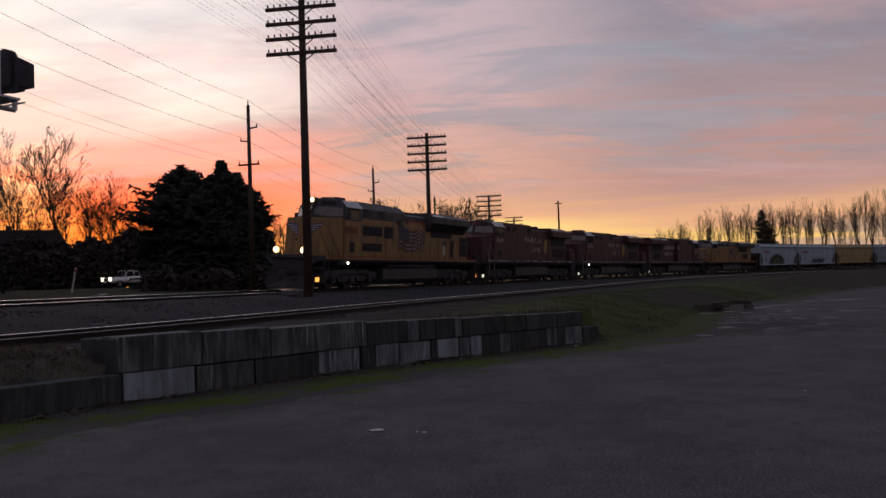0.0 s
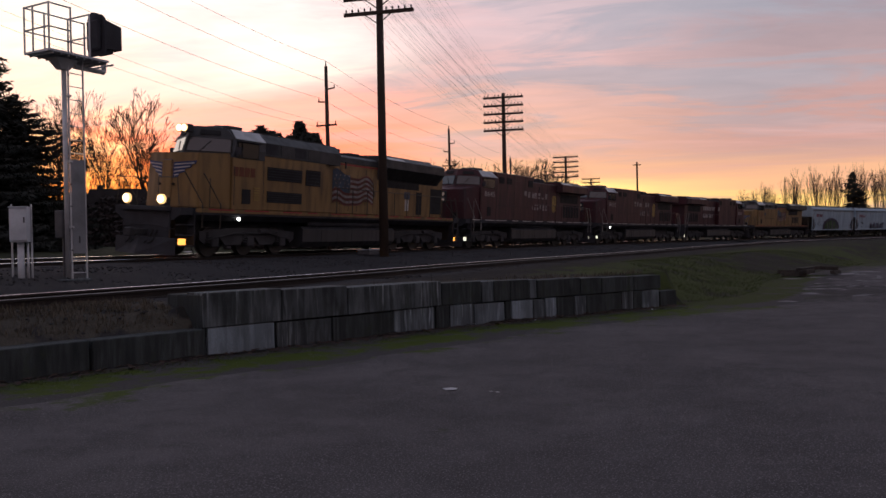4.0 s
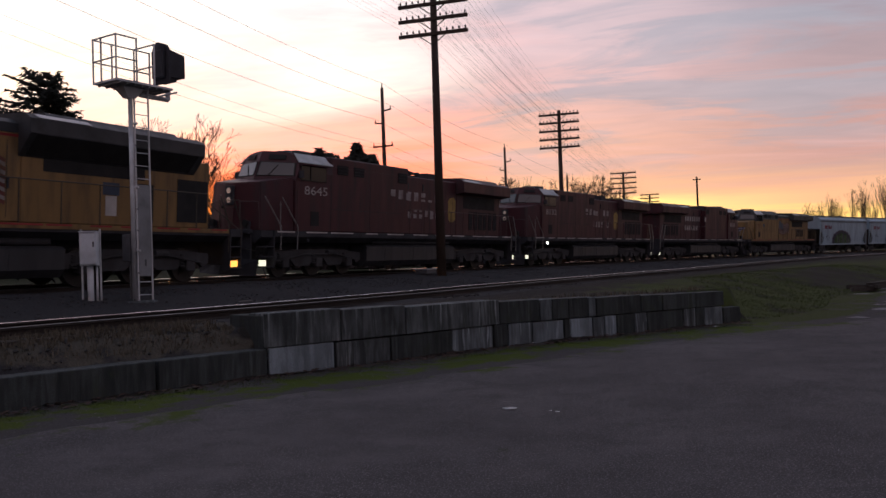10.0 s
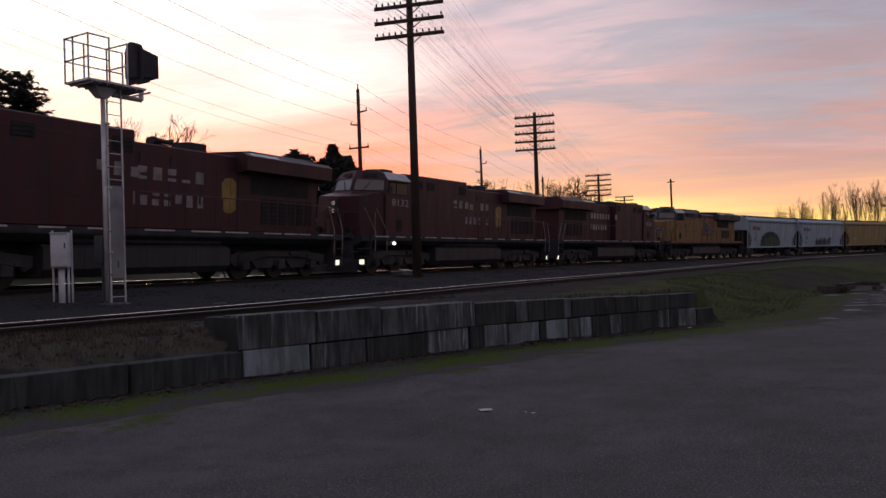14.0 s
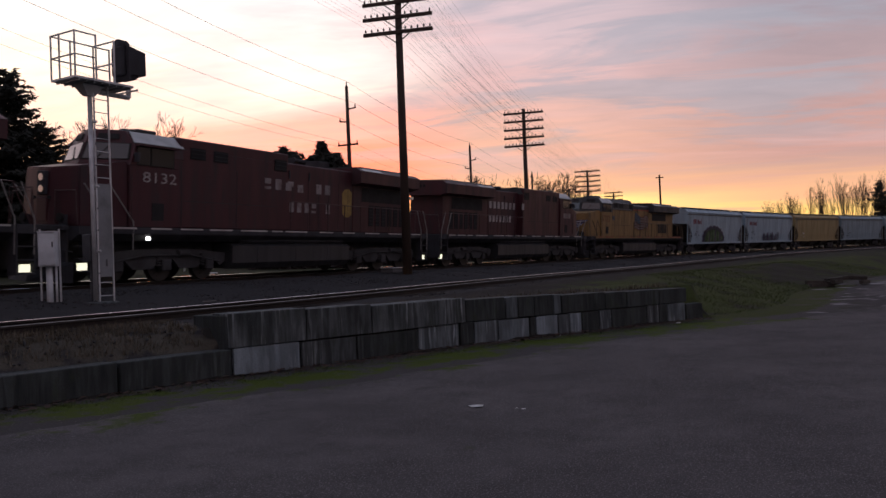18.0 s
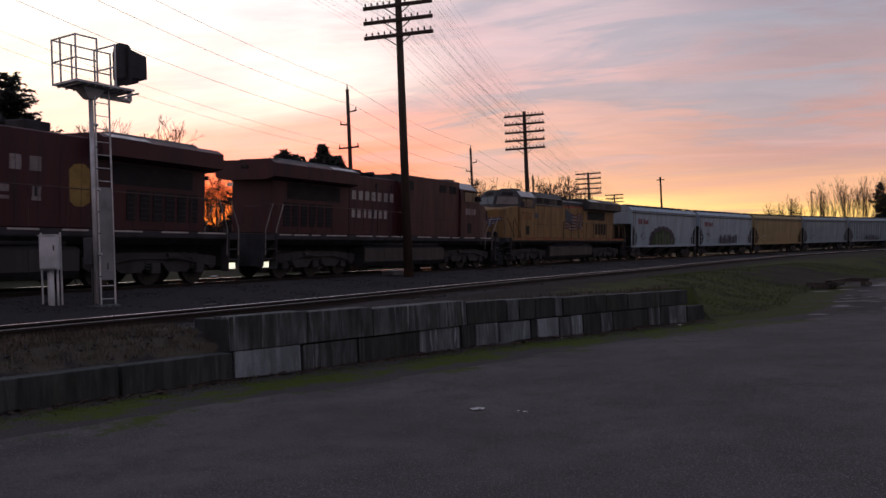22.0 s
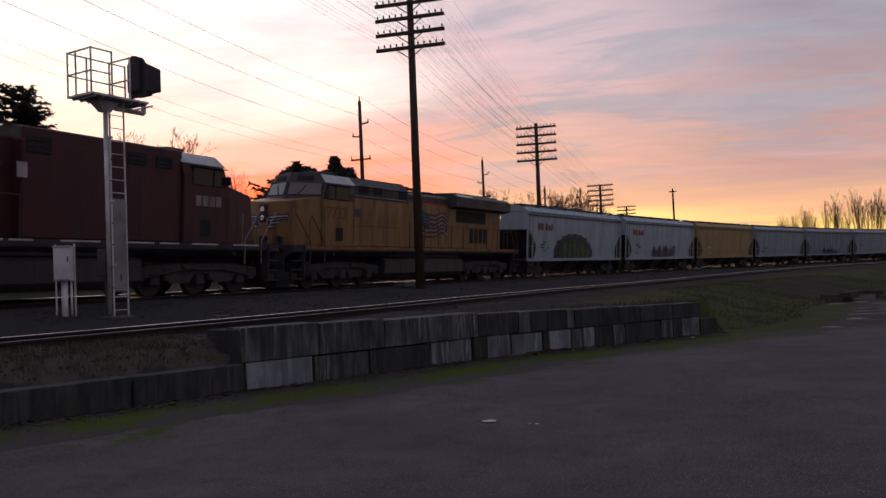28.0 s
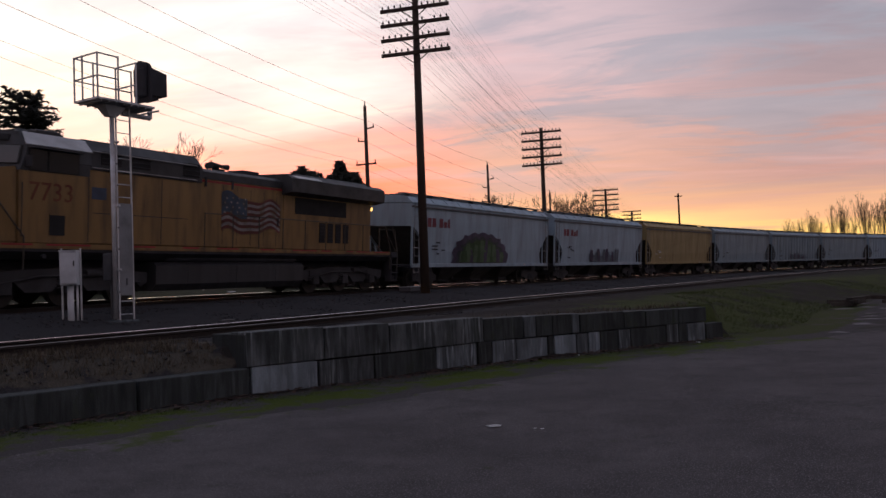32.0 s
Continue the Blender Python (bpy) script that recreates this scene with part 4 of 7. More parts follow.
tele = tagged(empty("telegraph_wires"), "many thin sagging telegraph wires between the poles", "wire", kind="structure")
PREV = ((-10.4, 4.0, 1.0), 12.6, 5, 9.9, 0.655)
rr = random.Random(5)
for p, q in zip([PREV] + TP[:-1], TP):
    for i in range(5):
        for k in range(10):
            if (k * 5 + i * 3) % 4 == 0:
                continue
            px = -1.42 + k * 0.27 + (0.41 if k >= 5 else 0.0)
            ends = []
            for (at, hgt, n, la, gp) in (p, q):
                ends.append((at[0] + px * math.cos(LINE), at[1] - px * math.sin(LINE), at[2] + la + i * gp + 0.28))
            wire_between(ends[0], ends[1], rr.uniform(0.25, 0.6), 0.0035, "wire", tele)


# ---- power line behind the tracks ----
def utility_pole(at, height, low, lean=0.0):
    x, y, z = at
    th = empty("utility_pole", pose(x, y, z, 0, lean, -14))
    part("pole", rod(B(), (0, 0, -0.4), (0, 0, height), 0.19, 10, 0.11), TIMBER, th, "", True)
    part("insulator", rod(B(), (0, 0, height), (0, 0, height + 0.35), 0.05, 7, 0.03), INSULATOR, th)
    for za, sx in ((height - 1.55, 1), (height - 2.4, -1)):
        part("bracket", rod(B(), (0, 0, za), (sx * 0.62, 0, za + 0.08), 0.05, 6), TIMBER, th)
        part("insulator", rod(B(), (sx * 0.58, 0, za + 0.05), (sx * 0.58, 0, za + 0.3), 0.05, 7, 0.03), INSULATOR, th)
    part("crossarm", box(B(), -0.75, 0.75, -0.16, -0.08, low, low + 0.11), TIMBER, th)
    for px in (-0.68, 0.68):
        part("insulator", rod(B(), (px, -0.12, low + 0.11), (px, -0.12, low + 0.32), 0.045, 7, 0.03), INSULATOR, th)
    return tagged(th, "tall timber power pole with offset insulator brackets", "utility pole", "power line poles")


UP_ = [((-21.5, 13.5, 1.6), 14.2, 10.0), ((-12.26, 54.64, 1.9), 11.9, 7.9), ((-6.61, 86.75, 2.1), 11.7, 7.8), ((-0.4, 118.0, 2.2), 11.5, 7.8), ((6.0, 152.0, 2.3), 11.5, 7.8)]
for at, hgt, lo_ in UP_:
    utility_pole(at, hgt, lo_)
power = tagged(empty("power_wires"), "sagging power wires along the far side of the track", "wire", kind="structure")
for p, q in zip(UP_[:-1], UP_[1:]):
    for ox, oz in ((0, 0.35), (0.58, -1.2), (-0.58, -2.05), (-0.68, -4.0), (0.68, -4.0)):
        e = [(a[0] + ox * math.cos(radians(14)), a[1] - ox * math.sin(radians(14)), a[2] + h + oz) for a, h, _ in (p, q)]
        wire_between(e[0], e[1], 0.9 if p is UP_[0] else 0.5, 0.011 if oz > -3 else 0.007, "wire", power)
p4 = empty("signal_pole", pose(16.54, 113.8, 2.2))
part("pole", rod(B(), (0, 0, -0.4), (0, 0, 10.0), 0.17, 8, 0.11), TIMBER, p4)
part("crossarm", box(B(), -0.5, 0.5, -0.1, -0.02, 9.55, 9.68), TIMBER, p4)
tagged(p4, "lone timber pole with a short crossarm beyond the track", "utility pole")
# ---- rolling stock: x forward, y to the left, z up from the rail head ----
ROLLERS = []  # (wheelset, radius, sense) for the turning wheels
TRUCKS = []   # (truck, its place along the vehicle)


def wheelset(parent, x, r, gauge=0.7525):
    bm = rod(B(), (0, -0.95, 0), (0, 0.95, 0), 0.085, 8)
    for sy in (-1, 1):
        rod(bm, (0, sy * (gauge - 0.035), 0), (0, sy * (gauge + 0.10), 0), r, 24, r - 0.008)
        rod(bm, (0, sy * (gauge - 0.075), 0), (0, sy * (gauge - 0.035), 0), r + 0.028, 24)
        rod(bm, (0, sy * (gauge + 0.10), 0), (0, sy * (gauge + 0.13), 0), 0.16, 10)
        for k in range(4):
            a = k * math.pi / 2
            c, s = math.cos(a) * r * 0.62, math.sin(a) * r * 0.62
            rod(bm, (c, sy * (gauge + 0.10), s), (c, sy * (gauge + 0.112), s), 0.05, 6)
    w = part("wheelset", bm, WHEEL, parent)
    w.location = (x, 0, r)
    return w


def loco_truck(parent, x):
    t = part("truck", box(B(), -2.75, 2.75, -0.55, 0.55, 0.62, 0.85, 0.03), GRIME, parent, "grimy three-axle truck")
    t.location = (x, 0, 0)
    for sy in (-1, 1):
        prof = [(-2.8, 0.62), (-2.55, 0.48), (-2.25, 0.72), (-1.75, 0.72), (-1.4, 0.42), (-0.6, 0.42), (-0.3, 0.72), (0.3, 0.72), (0.6, 0.42), (1.4, 0.42), (1.75, 0.72), (2.25, 0.72), (2.55, 0.48), (2.8, 0.62), (2.8, 0.92), (1.2, 1.05), (-1.2, 1.05), (-2.8, 0.92)]
        part("side_frame", prism(B(), prof, sy * 1.02, sy * 1.14, "y"), GRIME, t)
        for ax in (-2.0, 0.0, 2.0):
            part("journal_box", box(B(), ax - 0.2, ax + 0.2, sy * 1.0 - 0.12, sy * 1.0 + 0.2, 0.36, 0.72, 0.03), GRIME, t)
            bm = B()
            for k in range(5):
                rod(bm, (ax + 0.36, sy * 1.12, 0.52 + k * 0.085), (ax + 0.36, sy * 1.12, 0.56 + k * 0.085), 0.10, 8)
            part("coil_spring", bm, GRIME, t)
        part("brake_cylinder", rod(B(), (-0.95, sy * 1.2, 0.92), (-0.45, sy * 1.2, 0.92), 0.11, 10), GRIME, t)
        part("brake_rod", pipe(B(), [(-2.5, sy * 1.18, 0.62), (-1.0, sy * 1.2, 0.86), (1.0, sy * 1.2, 0.86), (2.5, sy * 1.18, 0.62)], 0.03), GRIME, t)
        part("sand_pipe", pipe(B(), [(2.9, sy * 0.9, 1.2), (2.8, sy * 0.8, 0.3), (2.65, sy * 0.78, 0.12)], 0.025), GRIME, t)
    for ax in (-2.0, 0.0, 2.0):
        ROLLERS.append((wheelset(t, ax, 0.53), 0.53))
    TRUCKS.append((t, x))
    return t


def coupler(parent, x, sx):
    bm = box(B(), min(x, x + sx * 0.72), max(x, x + sx * 0.72), -0.09, 0.09, 0.78, 0.97, 0.02)
    box(bm, min(x + sx * 0.62, x + sx * 0.86), max(x + sx * 0.62, x + sx * 0.86), -0.17, 0.15, 0.72, 1.02, 0.04)
    return part("coupler", bm, GRIME, parent)


def blocks_of_letters(name, x0, x1, z0, z1, y, mat, parent, widths, label):
    """A painted name as plain bars, one to a letter."""
    total = sum(widths) + 0.22 * (len(widths) - 1)
    u = (x1 - x0) / total
    x = x0
    sy = 1 if y > 0 else -1
    group = None
    for w in widths:
        if w < 0.3:
            x += (w + 0.22) * u
            continue
        bm = box(B(), x, x + w * u, min(y, y + sy * 0.006), max(y, y + sy * 0.006), z0, z1)
        o = part(name, bm, mat, parent, label if group is None else "")
        group = o
        x += (w + 0.22) * u


def painted_bar(parent, x0, x1, z0, z1, y, mat, rnd, worn):
    """One letter of a painted name as a plain bar, parts of it worn away."""
    bm = B()
    n = 4
    for i in range(n):
        if rnd.random() < worn * 0.8:
            continue
        za, zb = z0 + (z1 - z0) * i / n, z0 + (z1 - z0) * (i + 1) / n
        box(bm, x0 + rnd.uniform(0, worn * 0.12), x1 - rnd.uniform(0, worn * 0.12), min(y, y * 1.003), max(y, y * 1.003), za, zb)
    if len(bm.faces):
        return part("painted_letter_bar", bm, mat, parent, "worn painted lettering")
    bm.free()


def waving_flag(parent, x0, x1, z0, z1, y, rows=11):
    """A waving striped flag painted on the hood side; the stars' field at its front end (x1)."""
    sy = 1 if y > 0 else -1
    nx = 18

    def strip(u0, u1, v0, v1, off):
        bm = B()
        low, high = [], []
        for i in range(nx + 1):
            u = u0 + (u1 - u0) * i / nx
            x = x1 + (x0 - x1) * u
            wv = 0.10 * math.sin(u * 9.0 + 0.6) + 0.05 * math.sin(u * 17)
            squeeze = 1 - 0.16 * u
            for lst, v in ((low, v0), (high, v1)):
                z = z0 + 0.15 + (z1 - z0 - 0.3) * ((v - 0.5) * squeeze + 0.5) + wv
                lst.append(bm.verts.new((x, y + sy * off, z)))
        for i in range(nx):
            bm.faces.new((low[i], low[i + 1], high[i + 1], high[i]))
        bmesh.ops.solidify(bm, geom=bm.faces[:], thickness=0.003)
        return bm
    for r in range(rows):
        v0, v1 = r / rows, (r + 1) / rows
        u0 = 0.42 if v0 > 0.44 else 0.0
        part("flag_stripe", strip(u0, 1, v0, v1 - 0.004, 0.006), FLAG_RED if r % 2 == 0 else FLAG_WHITE, parent)
    canton = part("flag_field", strip(0, 0.415, 0.455, 1.06, 0.006), FLAG_BLUE, parent, "blue flag field with pale stars")
    for i in range(4):
        for j in range(4):
            xx = x1 + (x0 - x1) * (0.05 + 0.1 * i + 0.03 * (j % 2))
            zz = z0 + (z1 - z0) * (0.55 + 0.105 * j) + 0.03 * math.sin(i)
            part("flag_star", box(B(), xx - 0.03, xx + 0.03, y + sy * 0.010 - 0.002, y + sy * 0.010 + 0.002, zz - 0.03, zz + 0.03), FLAG_WHITE, canton)


def handrail(parent, x0, x1, y, n, mat, drop0=True, drop1=True):
    """Walkway handrail with its stanchions, standing on the deck."""
    rl = part("handrail", rod(B(), (x0, y, 2.86), (x1, y, 2.86), 0.018), mat, parent)
    for i in range(n):
        x = x0 + (x1 - x0) * i / (n - 1)
        part("stanchion", rod(B(), (x, y, 1.72), (x, y, 2.86), 0.02), mat, rl)


def end_steps(parent, sx, xe, mat, rail_mat, light):
    """Step wells, grab rails and step lights at one end of a locomotive."""
    for sy in (-1, 1):
        for k in range(4):
            z = 0.42 + k * 0.36
            part("step", box(B(), min(sx * (xe - 0.6), sx * xe), max(sx * (xe - 0.6), sx * xe), sy * 1.42 - 0.13, sy * 1.42 + 0.13, z, z + 0.04), mat, parent)
        part("step_side", box(B(), min(sx * (xe - 0.65), sx * (xe - 0.61)), max(sx * (xe - 0.65), sx * (xe - 0.61)), sy * 1.42 - 0.16, sy * 1.42 + 0.16, 0.4, 1.75), BLACK, parent)
        for dx in (0.05, 0.66):
            if sx > 0:  # beside the nose the rails fall towards the cab
                pts = [(xe - dx * 1.5 - 0.1, sy * 1.50, 2.95), (xe - dx * 1.5 - 0.95, sy * 1.53, 1.9), (xe - dx * 1.5 - 0.95, sy * 1.53, 1.05)]
            else:
                pts = [(-(xe - dx), sy * 1.52, 0.95), (-(xe - dx), sy * 1.52, 1.9), (-(xe - dx - 0.42), sy * 1.50, 2.86)]
            part("grab_rail", pipe(B(), pts, 0.022), rail_mat, parent)
        # the glowing box covers the whole lit step well, not only its lamp
        part("step_light", box(B(), min(sx * (xe - 0.40), sx * (xe - 0.05)), max(sx * (xe - 0.40), sx * (xe - 0.05)), min(sy * 1.38, sy * 1.395), max(sy * 1.38, sy * 1.395), 0.47, 0.68), light, parent)


def window(parent, pts, mat=None, name="window"):
    """A pane and its dark rubber frame, from four corners."""
    p = [Vector(q) for q in pts]
    c = sum(p, Vector()) / 4
    nrm = (p[1] - p[0]).cross(p[3] - p[0]).normalized()
    outer = [c + (q - c) * 1.09 for q in p]
    fr = part(name, hexa(B(), outer, [q + nrm * 0.012 for q in outer]), RUBBER, parent)
    part("pane", hexa(B(), [q + nrm * 0.012 for q in p], [q + nrm * 0.018 for q in p]), mat or CABGLASS, fr)
    return fr


def louvre(parent, x0, x1, z0, z1, y, mat=DARK, n=5):
    sy = 1 if y > 0 else -1
    g = part("grille", box(B(), x0, x1, min(y, y + sy * 0.012), max(y, y + sy * 0.012), z0, z1), mat, parent)
    for i in range(n):
        z = z0 + (z1 - z0) * (i + 0.5) / n
        part("slat", box(B(), x0 + 0.02, x1 - 0.02, min(y + sy * 0.012, y + sy * 0.03), max(y + sy * 0.012, y + sy * 0.03), z - 0.012, z + 0.012), BLACK, g)


def locomotive(kind, road, seed, s_light=STEPWHITE, big=False):
    """kind: 'yellow' or 'red'. big: the long-nosed type with the flared radiator and the inverter cabinets."""
    rnd = random.Random(seed)
    yellow = kind == "yellow"
    skin = YELLOW if yellow else RED
    upper = LOCO_GREY if yellow else RED
    railm = DARKRAIL if yellow else REDRAIL
    th = empty("locomotive")
    XP = 10.4 if not big else 10.8
    # frame and deck
    prof = [(-1.52, 1.52), (-1.52, 1.74), (1.52, 1.74), (1.52, 1.52), (1.2, 1.30), (-1.2, 1.30)]
    part("underframe", prism(B(), prof, -XP, XP), BLACK, th)
    part("centre_sill", box(B(), -XP + 0.9, XP - 0.9, -0.42, 0.42, 0.72, 1.31), BLACK, th)
    for sy in (-1, 1):
        part("side_sill", box(B(), -XP + 0.7, XP - 0.7, sy * 1.535 - 0.012, sy * 1.535 + 0.012, 1.60 if yellow else 1.56, 1.74), skin if yellow else BLACK, th)
        x = -XP + 0.8
        while x < XP - 1.6:
            w = rnd.uniform(0.5, 1.5)
            part("sill_stripe", box(B(), x, x + w, sy * 1.55 - 0.004, sy * 1.55 + 0.004, 1.68, 1.73), WHITE if not yellow else REDTRIM, th)
            x += w + rnd.uniform(0.08, 0.9 if not yellow else 1.2)
    # fuel tank
    x0, x1, zb, zt = (-3.85, 3.7, 0.30, 1.14) if big else (-3.55, 3.85, 0.34, 1.24)
    prof = [(-1.38, zb + 0.22), (-1.2, zb), (1.2, zb), (1.38, zb + 0.22), (1.38, zt - 0.1), (1.25, zt), (-1.25, zt), (-1.38, zt - 0.1)]
    tank = part("fuel_tank", prism(B(), prof, x0, x1), TANK, th, "grimy grey fuel tank")
    for xx in (x0 + 1.6, (x0 + x1) / 2, x1 - 1.4):
        part("tank_strap", prism(B(), [(u * 1.008, v + (0.004 if v > 0.7 else -0.004)) for u, v in prof], xx, xx + 0.06), TANK, tank)
    for sy in (-1, 1):
        part("air_reservoir", rod(B(), (x0 + 0.4, sy * 1.22, zt + 0.12), (x1 - 0.5, sy * 1.22, zt + 0.12), 0.11, 10), BLACK, th, "", True)
        part("ground_light", rod(B(), (7.88, sy * 1.50, 1.40), (7.88, sy * 1.57, 1.40), 0.06, 8), SIDELIGHT if seed in (1, 3) else BLACK, th)
    loco_truck(th, 6.75)
    loco_truck(th, -6.75)
    # low nose, slightly pointed in plan, its top falling to the front
    XN, XC, XS, XB = (9.95, 9.25, 8.25, 6.45) if big else (9.55, 8.3, 7.6, 5.45) if seed == 4 else (10.45, 9.25, 8.6, 6.45)  # nose front, windscreen centre, cab corner, cab back
    zn0, zn1 = (3.76, 3.66) if big else (3.72, 3.42)
    na, nb_, vee = 1.46, 1.24, 0.26

    def nose_x(y, z):
        return XN - vee * max(0.0, abs(y) - 0.24) / (nb_ - 0.24) - 0.08 * (z - 1.74) / (zn1 - 1.74)

    def nose_z(x):
        return zn0 + (zn1 - zn0) * (x - XS) / (XN - XS)
    low_ = [(XS, -na), (XN - vee, -nb_), (XN, -0.24), (XN, 0.24), (XN - vee, nb_), (XS, na)]
    top_ = [(XS, -na + 0.04), (XN - vee - 0.08, 0.10 - nb_), (XN - 0.08, -0.22), (XN - 0.08, 0.22), (XN - vee - 0.08, nb_ - 0.10), (XS, na - 0.04)]
    bm = B()
    ra = [bm.verts.new((x, y, 1.74)) for x, y in low_]
    rb = [bm.verts.new((x, y, nose_z(x))) for x, y in top_]
    for i in range(6):
        j = (i + 1) % 6
        bm.faces.new((ra[i], ra[j], rb[j], rb[i]))
    bm.faces.new(ra[::-1])
    bm.faces.new(rb)
    bmesh.ops.bevel(bm, geom=bm.edges[:], offset=0.04, segments=2, affect="EDGES")
    nose = part("nose", bm, skin, th)
    part("nose_door", box(B(), XN - 0.12, XN + 0.012, -0.22, 0.22, 1.85, 2.55 if not big else 3.4, 0.02), skin, nose)
    # cab: a box below the sills, a vee-fronted sloping top above
    cab = part("cab", box(B(), XB, XS, -1.5, 1.5, 1.74, 3.63, 0.02), skin, th)

    def cab_x(y, z):
        return XC - (XC - XS) * abs(y) / 1.5 - 0.40 * (z - 3.62)
    prof = [(0.0, 3.62), (1.5, 3.62), (1.5, 4.0), (1.45, 4.28), (1.08, 4.64), (0.5, 4.72), (0.0, 4.73), (-0.5, 4.72), (-1.08, 4.64), (-1.45, 4.28), (-1.5, 4.0), (-1.5, 3.62)]
    bm = B()
    ra = [bm.verts.new((XB, u, v)) for u, v in prof]
    rb = [bm.verts.new((cab_x(u, v), u, v)) for u, v in prof]
    for i in range(12):
        j = (i + 1) % 12
        bm.faces.new((ra[i], ra[j], rb[j], rb[i]))
    bm.faces.new(ra[::-1])
    bm.faces.new(rb[:7])
    bm.faces.new(rb[6:] + rb[:1])
    part("cab_top", bm, upper, cab, "dark grey upper cab" if yellow else "")
    shellz = [(-1.51, 3.95), (-1.455, 4.285), (-1.085, 4.66), (-0.5, 4.75), (0.5, 4.75), (1.085, 4.66), (1.455, 4.285), (1.51, 3.95)]
    inner = [(u * 0.97, v - 0.03) for u, v in shellz[::-1]]
    part("cab_roof", prism(B(), shellz + inner, XB - 0.05, XS - 0.32), upper, cab)
    for sy in (-1, 1):
        top = [(XB - 0.1, sy * 1.10, 4.655), (XS - 0.32, sy * 1.10, 4.655), (XS - 0.18, sy * 1.46, 4.30), (XB - 0.1, sy * 1.46, 4.30)]
        part("roof_panel", hexa(B(), top if sy > 0 else top[::-1], [(x, y * 1.01, z + 0.02) for x, y, z in (top if sy > 0 else top[::-1])]), PALE_ROOF, cab, "sloping roof panel with sky sheen painted pale")
        for wa, wb in ((XB + 0.4, XB + 1.30), (XB + 1.38, XS - 0.28)):
            q = [(wa, sy * 1.503, 3.66), (wb, sy * 1.503, 3.66), (wb, sy * 1.503, 4.18), (wa, sy * 1.503, 4.18)]
            window(cab, q[::-1] if sy > 0 else q)
        part("sunshade", box(B(), XB + 0.3, XS - 0.25, min(sy * 1.48, sy * 1.68), max(sy * 1.48, sy * 1.68), 4.22, 4.245), upper, cab)
        q = [(cab_x(y, z) + 0.012, sy * y, z) for y, z in ((0.10, 3.80), (1.38, 3.80), (1.30, 4.26), (0.10, 4.30))]
        window(cab, q if sy > 0 else q[::-1], SCREEN, "windscreen")
        q = [(cab_x(y, z) + 0.01, sy * y, z) for y, z in ((0.34, 4.42), (0.95, 4.42), (0.92, 4.58), (0.34, 4.60))]
        part("number_board", hexa(B(), q if sy > 0 else q[::-1], [(x + 0.04, y, z) for x, y, z in (q if sy > 0 else q[::-1])]), DARK, cab)
        part("wiper", rod(B(), (cab_x(0.5, 3.8) + 0.05, sy * 0.5, 3.8), (cab_x(0.75, 4.2) + 0.05, sy * 0.75, 4.2), 0.012, 5), RUBBER, cab)
        part("mirror", box(B(), XS - 0.2, XS - 0.15, min(sy * 1.5, sy * 1.72), max(sy * 1.5, sy * 1.72), 3.72, 4.0), BLACK, cab)
        part("cab_vent", box(B(), XB + 0.78, XB + 1.26, sy * 1.505 - 0.008, sy * 1.505 + 0.008, 1.96, 2.50), DARK, cab)
        part("cab_seam", box(B(), XB + 0.02, XB + 0.035, sy * 1.502 - 0.004, sy * 1.502 + 0.004, 1.8, 3.6), BLACK, cab)
        part("corner_rail", pipe(B(), [(XS - 0.04, sy * 1.56, 1.9), (XS - 0.04, sy * 1.56, 3.3)], 0.016), railm, cab)
        if road:
            writing("road_number", road, 0.70 if yellow else 0.62, NUMBER_RED if yellow else LETTER, cab, pose(XB + (1.2 if yellow else 0.95), sy * 1.506, 3.08 if yellow else 3.27, 90, 0, 180 if sy > 0 else 0) @ Matrix.Diagonal((1.0 if yellow else 1.16, 1.0 if yellow else 0.76, 1.0, 1.0)))
        else:
            blocks_of_letters("road_number_bar", XB + 0.55, XB + 1.75, 2.96, 3.30, sy * 1.504, NUMBER_RED if yellow else FADED, cab, (1, 1, 1, 1), "worn painted number")
    # cabinet section behind the cab, as tall as the cab
    X1 = 2.0 if yellow else -0.3 if seed == 4 else 0.8
    zc = 4.68
    w = 1.28 if big else 1.40
    part("cabinet_hood", box(B(), X1, XB, -w, w, 1.74, 3.86 if yellow else zc, 0.04), skin, th)
    if yellow:
        part("cabinet_roof", prism(B(), [(-w - 0.005, 3.84), (-w - 0.005, 4.35), (-w + 0.3, zc), (w - 0.3, zc), (w + 0.005, 4.35), (w + 0.005, 3.84)], 0.95 if big else X1 - 0.005, XB), LOCO_GREY, th)
    else:
        part("cabinet_roof", prism(B(), [(-w - 0.004, 4.30), (-w + 0.25, zc + 0.03), (w - 0.25, zc + 0.03), (w + 0.004, 4.30)], X1 - 0.005, XB - 0.06), LOCO_GREY, th)
    for sy in (-1, 1):
        y = sy * (w + 0.005)
        if big:
            louvre(th, 3.75, 6.0, 2.92, 3.44, y)
            louvre(th, 3.75, 6.0, 2.06, 2.50, y)
            louvre(th, 2.45, 3.5, 2.84, 3.50, y)
            part("grille_frame", box(B(), 3.6, 6.12, sy * (w + 0.002) - 0.004, sy * (w + 0.002) + 0.004, 1.96, 3.72), YELLOW, th)
            for k in range(4):
                part("roof_door", box(B(), 2.6 + k * 0.92, 3.35 + k * 0.92, sy * (w + 0.01) - 0.006, sy * (w + 0.01) + 0.006, 3.92, 4.32), BLACK if k % 2 else LOCO_GREY, th)
